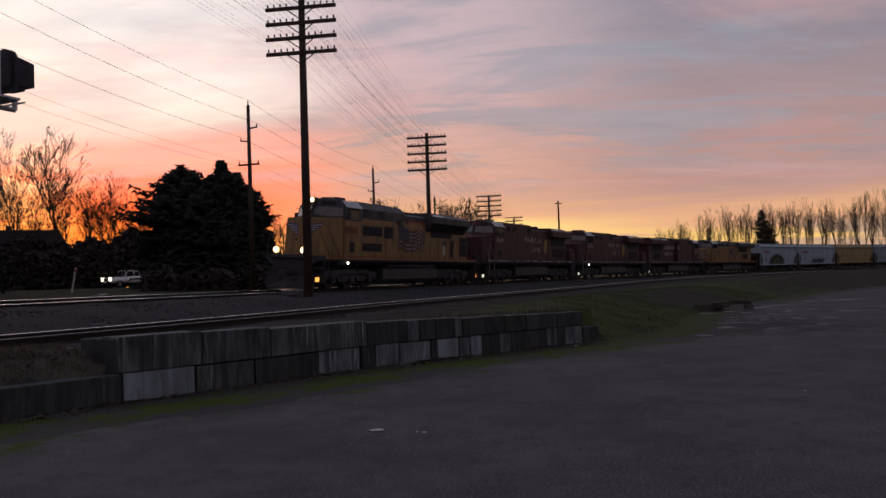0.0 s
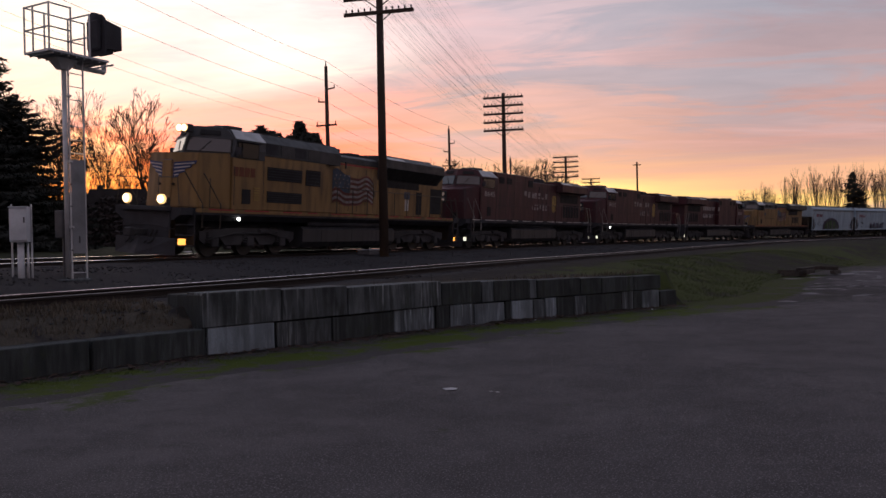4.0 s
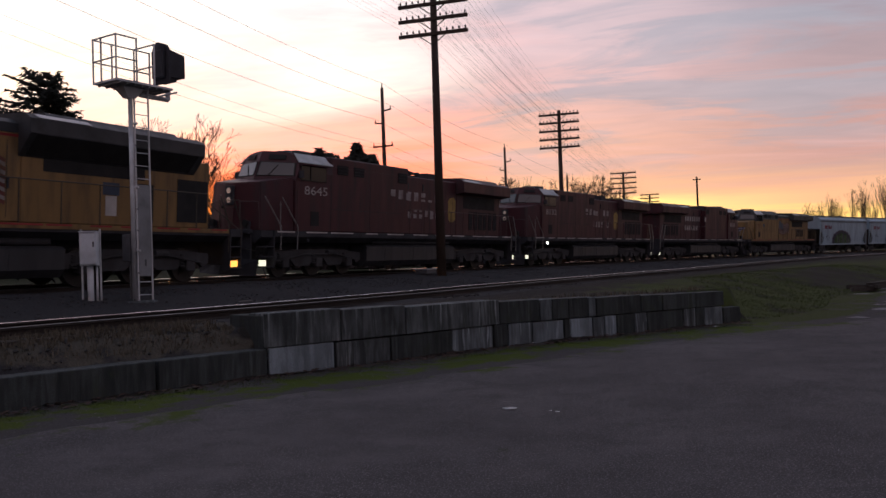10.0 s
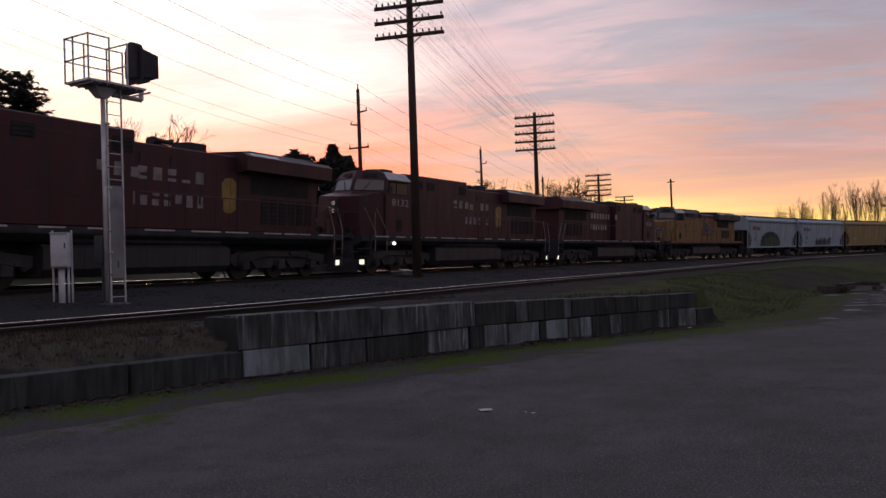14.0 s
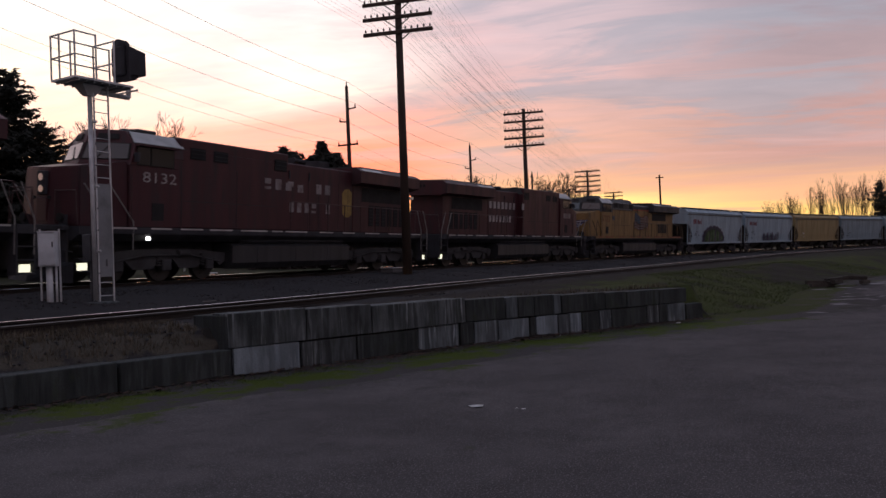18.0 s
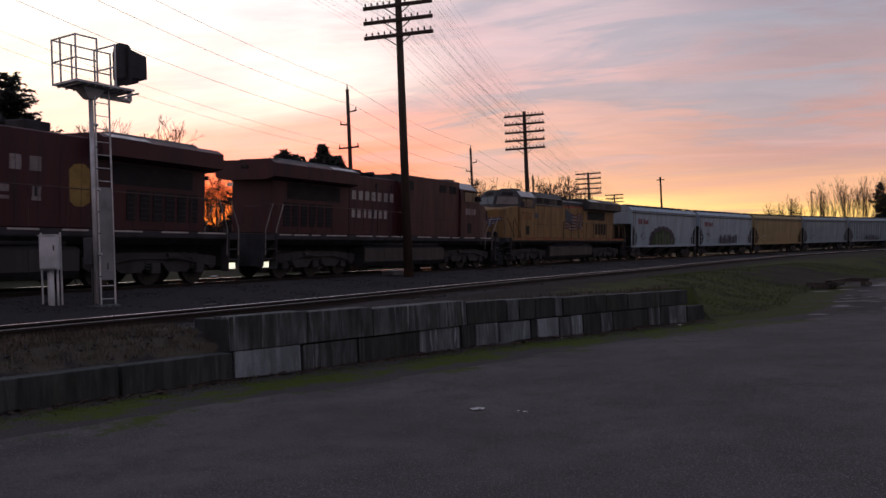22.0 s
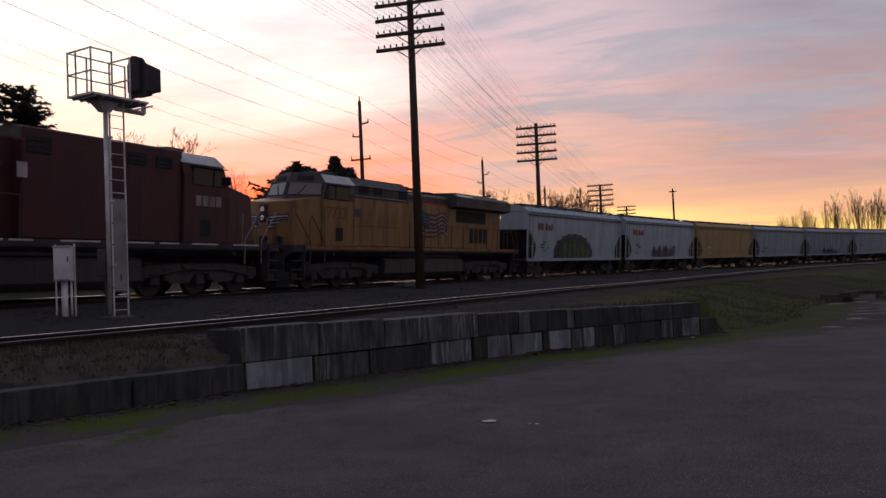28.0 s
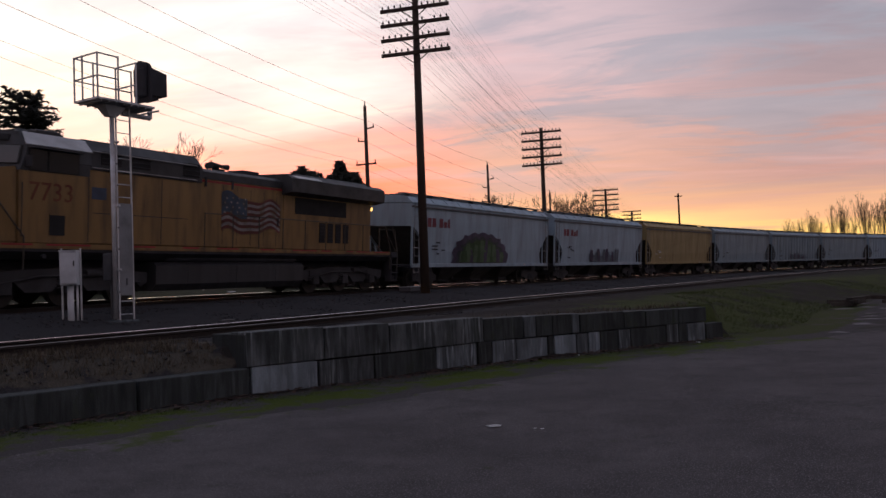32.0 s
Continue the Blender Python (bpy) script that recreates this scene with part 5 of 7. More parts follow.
            for k in range(6):
                part("vent_slat", box(B(), XB + 0.25, XB + 0.6, sy * 1.51 - 0.006, sy * 1.51 + 0.006, 2.1 + k * 0.09, 2.15 + k * 0.09), GOLD, th)
        else:
            for xa, xb in ((XB - 1.15, XB - 0.45), (XB - 2.25, XB - 1.55)):
                louvre(th, xa, xb, 4.02, 4.40, y, DARK, 3)
            louvre(th, X1 + 0.12, X1 + 0.85, 3.98, 4.42, y, DARK, 3)
            part("cabinet_seam", box(B(), 3.7, 3.72, sy * (w + 0.002) - 0.004, sy * (w + 0.002) + 0.004, 1.8, 3.8), BLACK, th)
            part("cabinet_seam", box(B(), X1 + 0.6, XB - 0.2, sy * (w + 0.002) - 0.004, sy * (w + 0.002) + 0.004, 2.62, 2.64), BLACK, th)
            if yellow:
                part("grab_bar", rod(B(), (X1 + 0.3, sy * (w + 0.07), 3.90), (XB - 0.1, sy * (w + 0.07), 3.90), 0.02), HANDRAIL, th)
                part("grab_bar", rod(B(), (X1 + 0.3, sy * (w + 0.07), 4.36), (XB - 0.1, sy * (w + 0.07), 4.36), 0.02), HANDRAIL, th)
                part("side_badge", box(B(), 5.8, 6.3, sy * (w + 0.006) - 0.003, sy * (w + 0.006) + 0.003, 3.02, 3.36), BLUE, th)
    # engine hood
    shift = 0.0 if yellow else -1.6
    XR = -2.65 if big else -2.6 + shift
    ze = 4.40
    wh = 1.02
    part("engine_hood", box(B(), XR - 0.1, X1 + 0.05, -wh, wh, 1.74, ze - (0.35 if yellow else 0), 0.04), skin, th)
    if yellow:
        part("hood_top", prism(B(), [(-wh - 0.005, ze - 0.36), (-wh - 0.005, ze - 0.12), (-wh + 0.2, ze), (wh - 0.2, ze), (wh + 0.005, ze - 0.12), (wh + 0.005, ze - 0.36)], XR - 0.1, X1), LOCO_GREY, th)
        for sy in (-1, 1):
            part("red_stripe", box(B(), XR, X1 - 0.1, sy * (wh + 0.004) - 0.003, sy * (wh + 0.004) + 0.003, ze - 0.47, ze - 0.40), REDTRIM, th)
    xh = 0.0 if yellow else -1.35
    part("exhaust", box(B(), -2.0 + xh, -1.15 + xh, -0.4, 0.4, ze, ze + (0.2 if yellow else 0.34), 0.02), BLACK, th)
    horn = part("horn", box(B(), -0.55 + xh, 0.05 + xh, -0.04, 0.04, ze, ze + 0.17), BLACK, th)
    for k in range(3):
        x0 = -0.5 + 0.1 * k + xh
        part("horn_bell", rod(B(), (x0, -0.2 + 0.2 * k, ze + 0.25), (x0 + 0.62, -0.2 + 0.2 * k, ze + 0.25), 0.04, 10, 0.115), BLACK, horn)
    part("horn_bell", rod(B(), (-0.12 + xh, 0.1, ze + 0.25), (-0.62 + xh, 0.1, ze + 0.25), 0.04, 10, 0.105), BLACK, horn)
    for sy in (-1, 1):
        y = sy * (wh + 0.004)
        for k in range(5):
            x = XR + 0.3 + k * 0.72
            part("hood_door_seam", box(B(), x, x + 0.014, y - 0.004, y + 0.004, 1.85, ze - 0.55), BLACK, th)
        for xx in (X1 - 0.6, X1 - 1.9):
            part("lifting_lug", box(B(), xx, xx + 0.08, y - 0.03, y + 0.03, ze - 0.62, ze - 0.30), BLACK, th)
    # radiator section: wings hang over the deck
    XE = -8.95 if big else -9.85 if seed == 4 else -9.2 if yellow else -9.5  # back of the radiator wings, and of the hood below them
    XH = -9.7 if big else -9.45 if seed == 4 else -8.85 if yellow else -9.15
    zr = 4.56
    wr = 1.5
    flare = [(-wh, 3.45 if big else 3.80), (-wr, 4.05 if big else 3.92), (-wr, 4.42), (-wr + 0.25, zr), (wr - 0.25, zr), (wr, 4.42), (wr, 4.05 if big else 3.92), (wh, 3.45 if big else 3.80)]
    part("radiator", prism(B(), flare, XE, XR), LOCO_GREY if yellow else RED, th)
    if big:
        for sy in (-1, 1):
            q = [(XE + 0.3, sy * (wh + 0.06), 3.52), (XR - 0.2, sy * (wh + 0.06), 3.52), (XR - 0.2, sy * (wr + 0.005), 4.03), (XE + 0.3, sy * (wr + 0.005), 4.03)]
            part("radiator_intake", hexa(B(), q, [(x, y + sy * 0.015, z - 0.012) for x, y, z in q]), DARK, th, "black radiator intake screen")
    part("radiator_fan_housing", prism(B(), [(-1.1, zr), (-0.95, zr + 0.12), (0.95, zr + 0.12), (1.1, zr)], XE + 0.8, XR - 0.8), LOCO_GREY, th)
    for sy in (-1, 1):
        top = [(XR - 1.9, sy * 1.26, zr - 0.01), (XR - 0.25, sy * 1.26, zr - 0.01), (XR - 0.25, sy * 1.49, 4.44), (XR - 1.9, sy * 1.49, 4.44)]
        part("wing_panel", hexa(B(), top if sy > 0 else top[::-1], [(x, y * 1.008, z + 0.012) for x, y, z in (top if sy > 0 else top[::-1])]), PALE_ROOF, th)
        part("roof_walk", box(B(), X1 - 0.2, XB - 0.2, sy * 0.8 - 0.1, sy * 0.8 + 0.1, zc + 0.03, zc + 0.06), LOCO_GREY, th)
    part("rear_hood", box(B(), XH, XR - 0.1, -wh, wh, 1.74, 3.90, 0.03), skin, th)
    for sy in (-1, 1):
        y = sy * (wh + 0.006)
        # dark strip on the hood side: shade under the wings, painted on
        part("radiator_shade", box(B(), -6.9 + shift, -3.4 + shift, y - 0.004, y + 0.004, 3.12, 3.76), DARK, th)
        if big:
            part("rear_door", box(B(), -7.25, -6.65, y - 0.008, y + 0.008, 1.85, 3.02), DARK, th)
            part("rear_grille", box(B(), -9.6, -8.25, y - 0.008, y + 0.008, 1.92, 3.28), DARK, th)
            part("builder_badge", box(B(), -5.95, -5.35, y - 0.003, y + 0.003, 2.62, 2.98), BLUE, th)
            part("builder_badge", box(B(), -5.85, -5.45, y - 0.004, y + 0.004, 2.02, 2.60), WHITE, th)
        else:
            for k in range(4 if yellow else 6):
                xa = -5.0 - k * 0.56 if yellow else -4.0 - k * 0.55 + shift
                louvre(th, xa - 0.40, xa, 2.04, 2.84 if yellow else 2.98, y, DARK, 6)
        part("engine_door_handle", box(B(), -2.4, -2.34, y, y + sy * 0.03, 2.6, 2.9) if sy > 0 else box(B(), -2.4, -2.34, y - 0.03, y, 2.6, 2.9), BLACK, th)
        # flag or painted name
        if yellow:
            waving_flag(th, -2.5 if not big else -2.3, 0.65 if not big else 1.15, 2.12 if not big else 1.98, 3.68, sy * (wh + 0.002))
        else:
            # two lines of a worn painted name, the first letter on the wider cabinet
            rows_ = (("high", 8, 3.28, 3.68, (-2.55, 2.45) if sy > 0 else (-4.1, 0.05)), ("low", 7, 2.48, 2.88, (-2.55, 0.9) if sy > 0 else (-4.1, -1.05)))
            if seed == 4:
                rows_ = tuple((nm_, n_, za_ + 0.04, zb_ + 0.04, (-4.1, 0.05) if nm_ == "high" else (-4.1, -1.05)) for nm_, n_, za_, zb_, _ in rows_)
            for nm_, n_, za_, zb_, (xa_, xb_) in rows_:
                pitch_ = (xb_ - xa_) / n_
                for i in range(n_):
                    xx = xa_ + i * pitch_
                    if seed != 4 and rnd.random() < 0.04:
                        continue
                    yy = sy * ((w if xx + pitch_ * 0.7 > X1 else wh) + 0.004)
                    painted_bar(th, xx, xx + pitch_ * 0.62, za_, zb_, yy, FADED if seed != 4 else LETTER, rnd, 0.05 if seed == 4 else 0.2)
            if sy > 0:
                part("painted_crest", prism(B(), [(-4.2, 2.52), (-3.98, 2.38), (-3.68, 2.38), (-3.5, 2.52), (-3.45, 3.4), (-3.62, 3.58), (-3.98, 3.62), (-4.2, 3.45)], sy * (wh + 0.001), sy * (wh + 0.005), "y"), GOLD, th, "faded gold crest")
        handrail(th, XE + 0.3, X1 - 0.1 if not big else 1.4, sy * 1.47, 9, railm)
        part("end_grab", pipe(B(), [(XE + 0.3, sy * 1.47, 2.86), (XE - 0.2, sy * 1.47, 2.86), (XE - 0.35, sy * 1.48, 2.5), (-XP + 0.15, sy * 1.5, 1.75)], 0.018), railm, th)
        part("nose_grab", pipe(B(), [(XC + 0.1, sy * 1.46, 1.75), (XC + 0.1, sy * 1.46, 2.8)], 0.018), HANDRAIL if not yellow else railm, th)
    # winged emblem across the nose front: plain blue wings with pale stripes and a small shield
    if yellow:
        ez = 0.42 if big else 0.0

        def plate(poly, off, mat, nm_):
            bm = B()
            pa = [bm.verts.new((nose_x(y, z) + off, y, z)) for y, z in poly]
            pb = [bm.verts.new((nose_x(y, z) + off + 0.008, y, z)) for y, z in poly]
            for i in range(len(poly)):
                j = (i + 1) % len(poly)
                bm.faces.new((pa[i], pa[j], pb[j], pb[i]))
            bm.faces.new(pa[::-1])
            bm.faces.new(pb)
            return part(nm_, bm, mat, nose)
        for sy in (-1, 1):
            plate([(sy * y, z + ez) for y, z in ((0.26, 2.34), (0.26, 2.90), (1.12, 2.98), (1.08, 2.86), (0.94, 2.84), (0.90, 2.72), (0.72, 2.69), (0.68, 2.56), (0.50, 2.52), (0.44, 2.38))], 0.006, EMBLEM_BLUE, "emblem_wing")
            for k, (y1, z1) in enumerate(((1.04, 2.88), (0.88, 2.76), (0.68, 2.62), (0.48, 2.47))):
                za = 2.80 - k * 0.125
                plate([(sy * y, z + ez) for y, z in ((0.30, za), (0.30, za + 0.045), (y1, z1 + 0.03), (y1, z1 - 0.01))], 0.016, WHITE, "emblem_feather")
        plate([(y, z + ez) for y, z in ((-0.23, 2.80), (-0.23, 3.0), (0.23, 3.0), (0.23, 2.80))], 0.02, EMBLEM_BLUE, "emblem_shield")
        plate([(y, z + ez) for y, z in ((-0.23, 2.78), (0.23, 2.78), (0.20, 2.45), (0.0, 2.30), (-0.20, 2.45))], 0.02, WHITE, "emblem_shield")
        for k in range(3):
            plate([(y, z + ez) for y, z in ((-0.17 + k * 0.13, 2.44), (-0.17 + k * 0.13, 2.77), (-0.09 + k * 0.13, 2.77), (-0.09 + k * 0.13, 2.44))], 0.03, REDTRIM, "emblem_stripe")
    # pilot, plough, headlights
    part("pilot", box(B(), XP - 0.02, XP + 0.06, -1.08, 1.08, 0.6, 1.74, 0.02), BLACK, th)
    part("anticlimber", box(B(), XP - 0.02, XP + 0.22, -1.1, 1.1, 1.60, 1.76, 0.02), BLACK, th)
    part("uncoupling_lever", pipe(B(), [(XP + 0.12, -1.4, 1.0), (XP + 0.14, -0.5, 1.12), (XP + 0.14, 0.5, 1.12), (XP + 0.12, 1.4, 1.0)], 0.016), GRIME, th)
    part("plough", hexa(B(), [(XP + 0.08, -1.4, 0.12), (XP + 0.55, 0, 0.12), (XP + 0.08, 1.4, 0.12), (XP + 0.02, 0, 0.12)], [(XP + 0.06, -1.4, 0.7), (XP + 0.3, 0, 0.7), (XP + 0.06, 1.4, 0.7), (XP, 0, 0.7)]), BLACK, th)
    part("rear_pilot", box(B(), -XP - 0.06, -XP + 0.02, -1.5, 1.5, 0.5, 1.74, 0.02), BLACK, th)
    coupler(th, XP, 1)
    coupler(th, -XP, -1)
    if big:
        hb = part("headlight_box", box(B(), XC - 0.30, XC + 0.02, -0.26, 0.26, 4.46, 4.74, 0.03), BLACK, th)
    else:
        hb = part("headlight_box", box(B(), XN - 0.2, XN + 0.03, -0.19, 0.19, zn1 - 0.80, zn1 - 0.10, 0.02), BLACK, th)
    for sy in (-1, 1):
        if big:
            # the glowing rims and wide bulbs imitate the spread of the lamps' light
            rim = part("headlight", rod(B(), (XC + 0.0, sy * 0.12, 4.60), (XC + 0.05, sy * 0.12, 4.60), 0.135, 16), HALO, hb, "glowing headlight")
            part("bulb", rod(B(), (XC + 0.05, sy * 0.12, 4.60), (XC + 0.06, sy * 0.12, 4.60), 0.105, 14), HEADLIGHT, rim)
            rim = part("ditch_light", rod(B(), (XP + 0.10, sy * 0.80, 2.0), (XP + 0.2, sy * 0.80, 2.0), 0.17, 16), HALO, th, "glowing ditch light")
            part("bulb", rod(B(), (XP + 0.2, sy * 0.80, 2.0), (XP + 0.21, sy * 0.80, 2.0), 0.13, 14), HEADLIGHT, rim)
        else:
            part("headlight", rod(B(), (XN + 0.03, 0, zn1 - 0.45 + sy * 0.17), (XN + 0.05, 0, zn1 - 0.45 + sy * 0.17), 0.105, 14), CHROME, hb)
            part("ditch_light", rod(B(), (XP + 0.02, sy * 0.80, 1.98), (XP + 0.10, sy * 0.80, 1.98), 0.13, 12), RUBBER, th)
        part("ditch_light_bracket", box(B(), XP - 0.15, XP + (0.12 if big else 0.03), sy * 0.80 - 0.09, sy * 0.80 + 0.09, 1.74, 2.06), BLACK, th)
        part("rear_headlight", rod(B(), (XE - 0.03, sy * 0.11, 4.3), (XE + 0.02, sy * 0.11, 4.3), 0.08, 10), RUBBER, th)
        part("marker_light", rod(B(), (XN - 0.02, sy * 0.32, 2.55), (XN + 0.04, sy * 0.32, 2.55), 0.05, 8), RUBBER, th)
        for k in range(2):
            part("hose", pipe(B(), [(XP + 0.05, sy * (0.35 + 0.2 * k), 0.95), (XP + 0.25, sy * (0.35 + 0.2 * k), 0.6), (XP + 0.42, sy * (0.3 + 0.2 * k), 0.5)], 0.025), RUBBER, th)
            part("hose", pipe(B(), [(-XP - 0.05, sy * (0.35 + 0.2 * k), 0.95), (-XP - 0.25, sy * (0.35 + 0.2 * k), 0.6), (-XP - 0.42, sy * (0.3 + 0.2 * k), 0.5)], 0.025), RUBBER, th)
        part("front_rail", pipe(B(), [(XP, sy * 0.5, 1.75), (XP, sy * 0.5, 2.75), (XP, sy * 1.35, 2.75), (XP, sy * 1.45, 1.8)], 0.018), railm, th)
        part("rear_rail", pipe(B(), [(-XP, sy * 0.5, 1.75), (-XP, sy * 0.5, 2.75), (-XP, sy * 1.35, 2.75), (-XP, sy * 1.45, 1.8)], 0.018), railm, th)
    end_steps(th, 1, XP, BLACK, HANDRAIL if not yellow else railm, s_light)
    end_steps(th, -1, XP, BLACK, HANDRAIL if not yellow else railm, STEPWHITE if not yellow else STEPLIGHT if big else BLACK)
    part("rear_marker", box(B(), XE - 0.03, XE + 0.01, 0.55, 0.85, 3.55, 3.7), AMBERLIGHT if (yellow and not big) else CHROME, th)
    part("antenna_dome", rod(B(), (XB + 1.3, 0.3, 4.74), (XB + 1.3, 0.3, 4.84), 0.22, 10, 0.12), LOCO_GREY, th)
    part("air_conditioner", box(B(), XB + 0.2, XB + 1.0, -0.55, 0.55, 4.73, 4.88, 0.03), LOCO_GREY, th)
    return th


def freight_truck(parent, x):
    t = part("truck", box(B(), -0.35, 0.35, -1.0, 1.0, 0.45, 0.72, 0.03), GRIME, parent, "rusty two-axle truck")
    t.location = (x, 0, 0)
    for sy in (-1, 1):
        prof = [(-1.15, 0.62), (-1.1, 0.34), (-0.7, 0.34), (-0.45, 0.20), (0.45, 0.20), (0.7, 0.34), (1.1, 0.34), (1.15, 0.62), (0.45, 0.80), (-0.45, 0.80)]
        part("side_frame", prism(B(), prof, sy * 0.98, sy * 1.10, "y"), GRIME, t)
        bm = B()
        for k in (-0.16, 0.0, 0.16):
            rod(bm, (k, sy * 1.12, 0.26), (k, sy * 1.12, 0.52), 0.07, 7)
        part("coil_spring", bm, GRIME, t)
    for ax in (-0.88, 0.88):
        ROLLERS.append((wheelset(t, ax, 0.46), 0.46))
    TRUCKS.append((t, x))
    return t


def sprayed_piece(parent, sy, x0, x1, z0, z1, seed, bright):
    """A sprayed dome-shaped piece: dark bumpy outline, coloured filling, rows of paler blobs inside."""
    rs = random.Random(seed)
    xc, hw = (x0 + x1) / 2, (x1 - x0) / 2

    def sheet(pts, off, mat):
        y = sy * (1.525 + off)
        bm = B()
        f = bm.faces.new([bm.verts.new((x, y, z)) for x, z in pts])
        bmesh.ops.solidify(bm, geom=[f], thickness=0.003)
        part("sprayed_mark", bm, mat, parent)

    def dome(k, lift, bump, n=26):
        pts = []
        for i in range(n + 1):
            a = math.pi * i / n
            q = k * (1 + bump * math.sin(i * 2.3 + seed) * rs.uniform(0.4, 1.0))
            pts.append((xc + hw * q * math.cos(a), z0 + lift + (z1 - z0 - lift) * q * abs(math.sin(a)) ** 0.8))
        return pts
    if bright:
        sheet(dome(1.0, 0.0, 0.07), 0.0, SPRAY_VIOLET)
        sheet(dome(0.84, 0.02, 0.10), 0.006, SPRAY_BLACK)
        sheet(dome(0.74, 0.04, 0.09), 0.012, SPRAY_GREEN)
    cols = 13 if bright else 12
    for i in range(cols):
        u = -0.78 + 1.56 * (i + 0.5) / cols
        x = xc + hw * u
        h = (z1 - z0) * (1 - abs(u) ** 2.2) * rs.uniform(0.55, 0.8) if bright else (z1 - z0) * rs.uniform(0.35, 1.0)
        wd = hw * (0.055 if bright else 0.05) * rs.uniform(0.7, 1.4)
        lean = rs.uniform(-0.16, 0.16)
        pts = [(x - wd, z0 + 0.05), (x + wd, z0 + 0.05), (x + wd * 1.5 + lean * 0.5, z0 + h * 0.5), (x + wd * 0.7 + lean, z0 + h), (x - wd + lean, z0 + h * 0.97), (x - wd * 1.4 + lean * 0.5, z0 + h * 0.5)]
        sheet(pts, 0.018 + 0.002 * (i % 3), (SPRAY_PALE, SPRAY_VIOLET, SPRAY_PALE, SPRAY_GREEN)[i % 4] if bright else (SPRAY_GREY, SPRAY_GREY, SPRAY_VIOLET)[i % 3])
    if bright:
        for i in range(4):
            x = xc + hw * rs.uniform(-0.6, 0.6)
            z = z0 + (z1 - z0) * rs.uniform(0.15, 0.5)
            sheet([(x - 0.22, z), (x + 0.20, z + 0.04), (x + 0.24, z + 0.14), (x - 0.18, z + 0.11)], 0.03, SPRAY_PALE)


def covered_hopper(skin, seed, name_bars=False, spray=0, ribs=False):
    rnd = random.Random(seed)
    th = empty("covered_hopper_wagon")
    H = 7.88
    # body: sides full length above, cut back below where the slope sheets run in
    part("body", prism(B(), [(-H, 2.98), (H, 2.98), (H, 4.08), (-H, 4.08)], -1.42, 1.42, "y"), skin, th)
    half = [(H, 4.08), (H, 2.98), (H - 0.35, 2.78), (H - 1.15, 2.05), (H - 1.22, 1.75), (H - 1.02, 1.17)]
    prof = half + [(-x, z) for x, z in half[::-1]]
    for sy in (-1, 1):
        bm = B()
        a = [bm.verts.new((x, sy * (1.44 + 0.07 * math.sin(math.pi * (z - 1.16) / 3.3)), z)) for x, z in prof]
        b = [bm.verts.new((x, sy * 1.40, z)) for x, z in prof]
        for i in range(len(prof)):
            j = (i + 1) % len(prof)
            bm.faces.new((a[i], a[j], b[j], b[i]))
        bm.faces.new(a)
        bm.faces.new(b)
        part("side_sheet", bm, skin, th)
        part("side_sill", box(B(), -H, H, sy * 1.48 - 0.06, sy * 1.48 + 0.06, 1.02, 1.20, 0.01), skin, th)
        part("top_chord", box(B(), -H - 0.03, H + 0.03, sy * 1.50 - 0.04, sy * 1.50 + 0.04, 3.86, 3.95, 0.01), HOP_RIM, th)
        part("eave", box(B(), -H - 0.03, H + 0.03, sy * 1.49 - 0.04, sy * 1.49 + 0.04, 4.05, 4.12, 0.01), skin, th)
        for sx in (-1, 1):
            part("corner_post", box(B(), sx * (H - 0.02) - 0.04, sx * (H - 0.02) + 0.04, sy * 1.47 - 0.045, sy * 1.47 + 0.045, 1.1, 4.05), skin, th)
            part("end_post", box(B(), sx * (H - 0.75) - 0.04, sx * (H - 0.75) + 0.04, sy * 1.45 - 0.04, sy * 1.45 + 0.04, 1.1, 2.5), skin, th)
            part("end_rail", rod(B(), (sx * H, sy * 1.47, 1.95), (sx * (H - 1.15), sy * 1.47, 1.95), 0.018), HANDRAIL, th)
            # ladder at each end corner
            lad = part("ladder", pipe(pipe(B(), [(sx * (H - 0.1), sy * 1.56, 0.75), (sx * (H - 0.1), sy * 1.56, 4.1)], 0.014), [(sx * (H - 0.53), sy * 1.56, 0.75), (sx * (H - 0.53), sy * 1.56, 4.1)], 0.014), HANDRAIL, th)
            for k in range(9):
                part("rung", rod(B(), (sx * (H - 0.1), sy * 1.56, 0.8 + k * 0.38), (sx * (H - 0.53), sy * 1.56, 0.8 + k * 0.38), 0.011, 5), HANDRAIL, lad)
            part("stirrup_step", pipe(B(), [(sx * (H - 0.1), sy * 1.5, 1.05), (sx * (H - 0.1), sy * 1.5, 0.5), (sx * (H - 0.5), sy * 1.5, 0.5), (sx * (H - 0.5), sy * 1.5, 1.05)], 0.018), BLACK, th)
        if ribs:
            for k in range(15):
                x = -6.3 + k * 0.9
                part("side_rib", box(B(), x - 0.03, x + 0.03, min(sy * 1.49, sy * 1.54), max(sy * 1.49, sy * 1.54), 1.2, 3.85), skin, th)
        # small stencils on the side as plain bars
        for k in range(5):
            x, z = rnd.uniform(4.2, 5.6) * sy, rnd.uniform(1.5, 2.4)
            part("stencil_bar", box(B(), x, x + rnd.uniform(0.2, 0.6), sy * 1.515 - 0.006, sy * 1.515 + 0.006, z, z + 0.06), WHITE if skin is HOP_TAN else BLACK, th)
        part("placard", box(B(), -0.1 - 4.4 * sy, 0.1 - 4.4 * sy, sy * 1.55 - 0.004, sy * 1.55 + 0.004, 1.06, 1.18), WHITE, th)
        if name_bars:
            xx = (3.95, 6.55) if sy > 0 else (-6.55, -3.95)
            u = (xx[1] - xx[0]) / 6.6
            x = xx[1] if sy > 0 else xx[0]
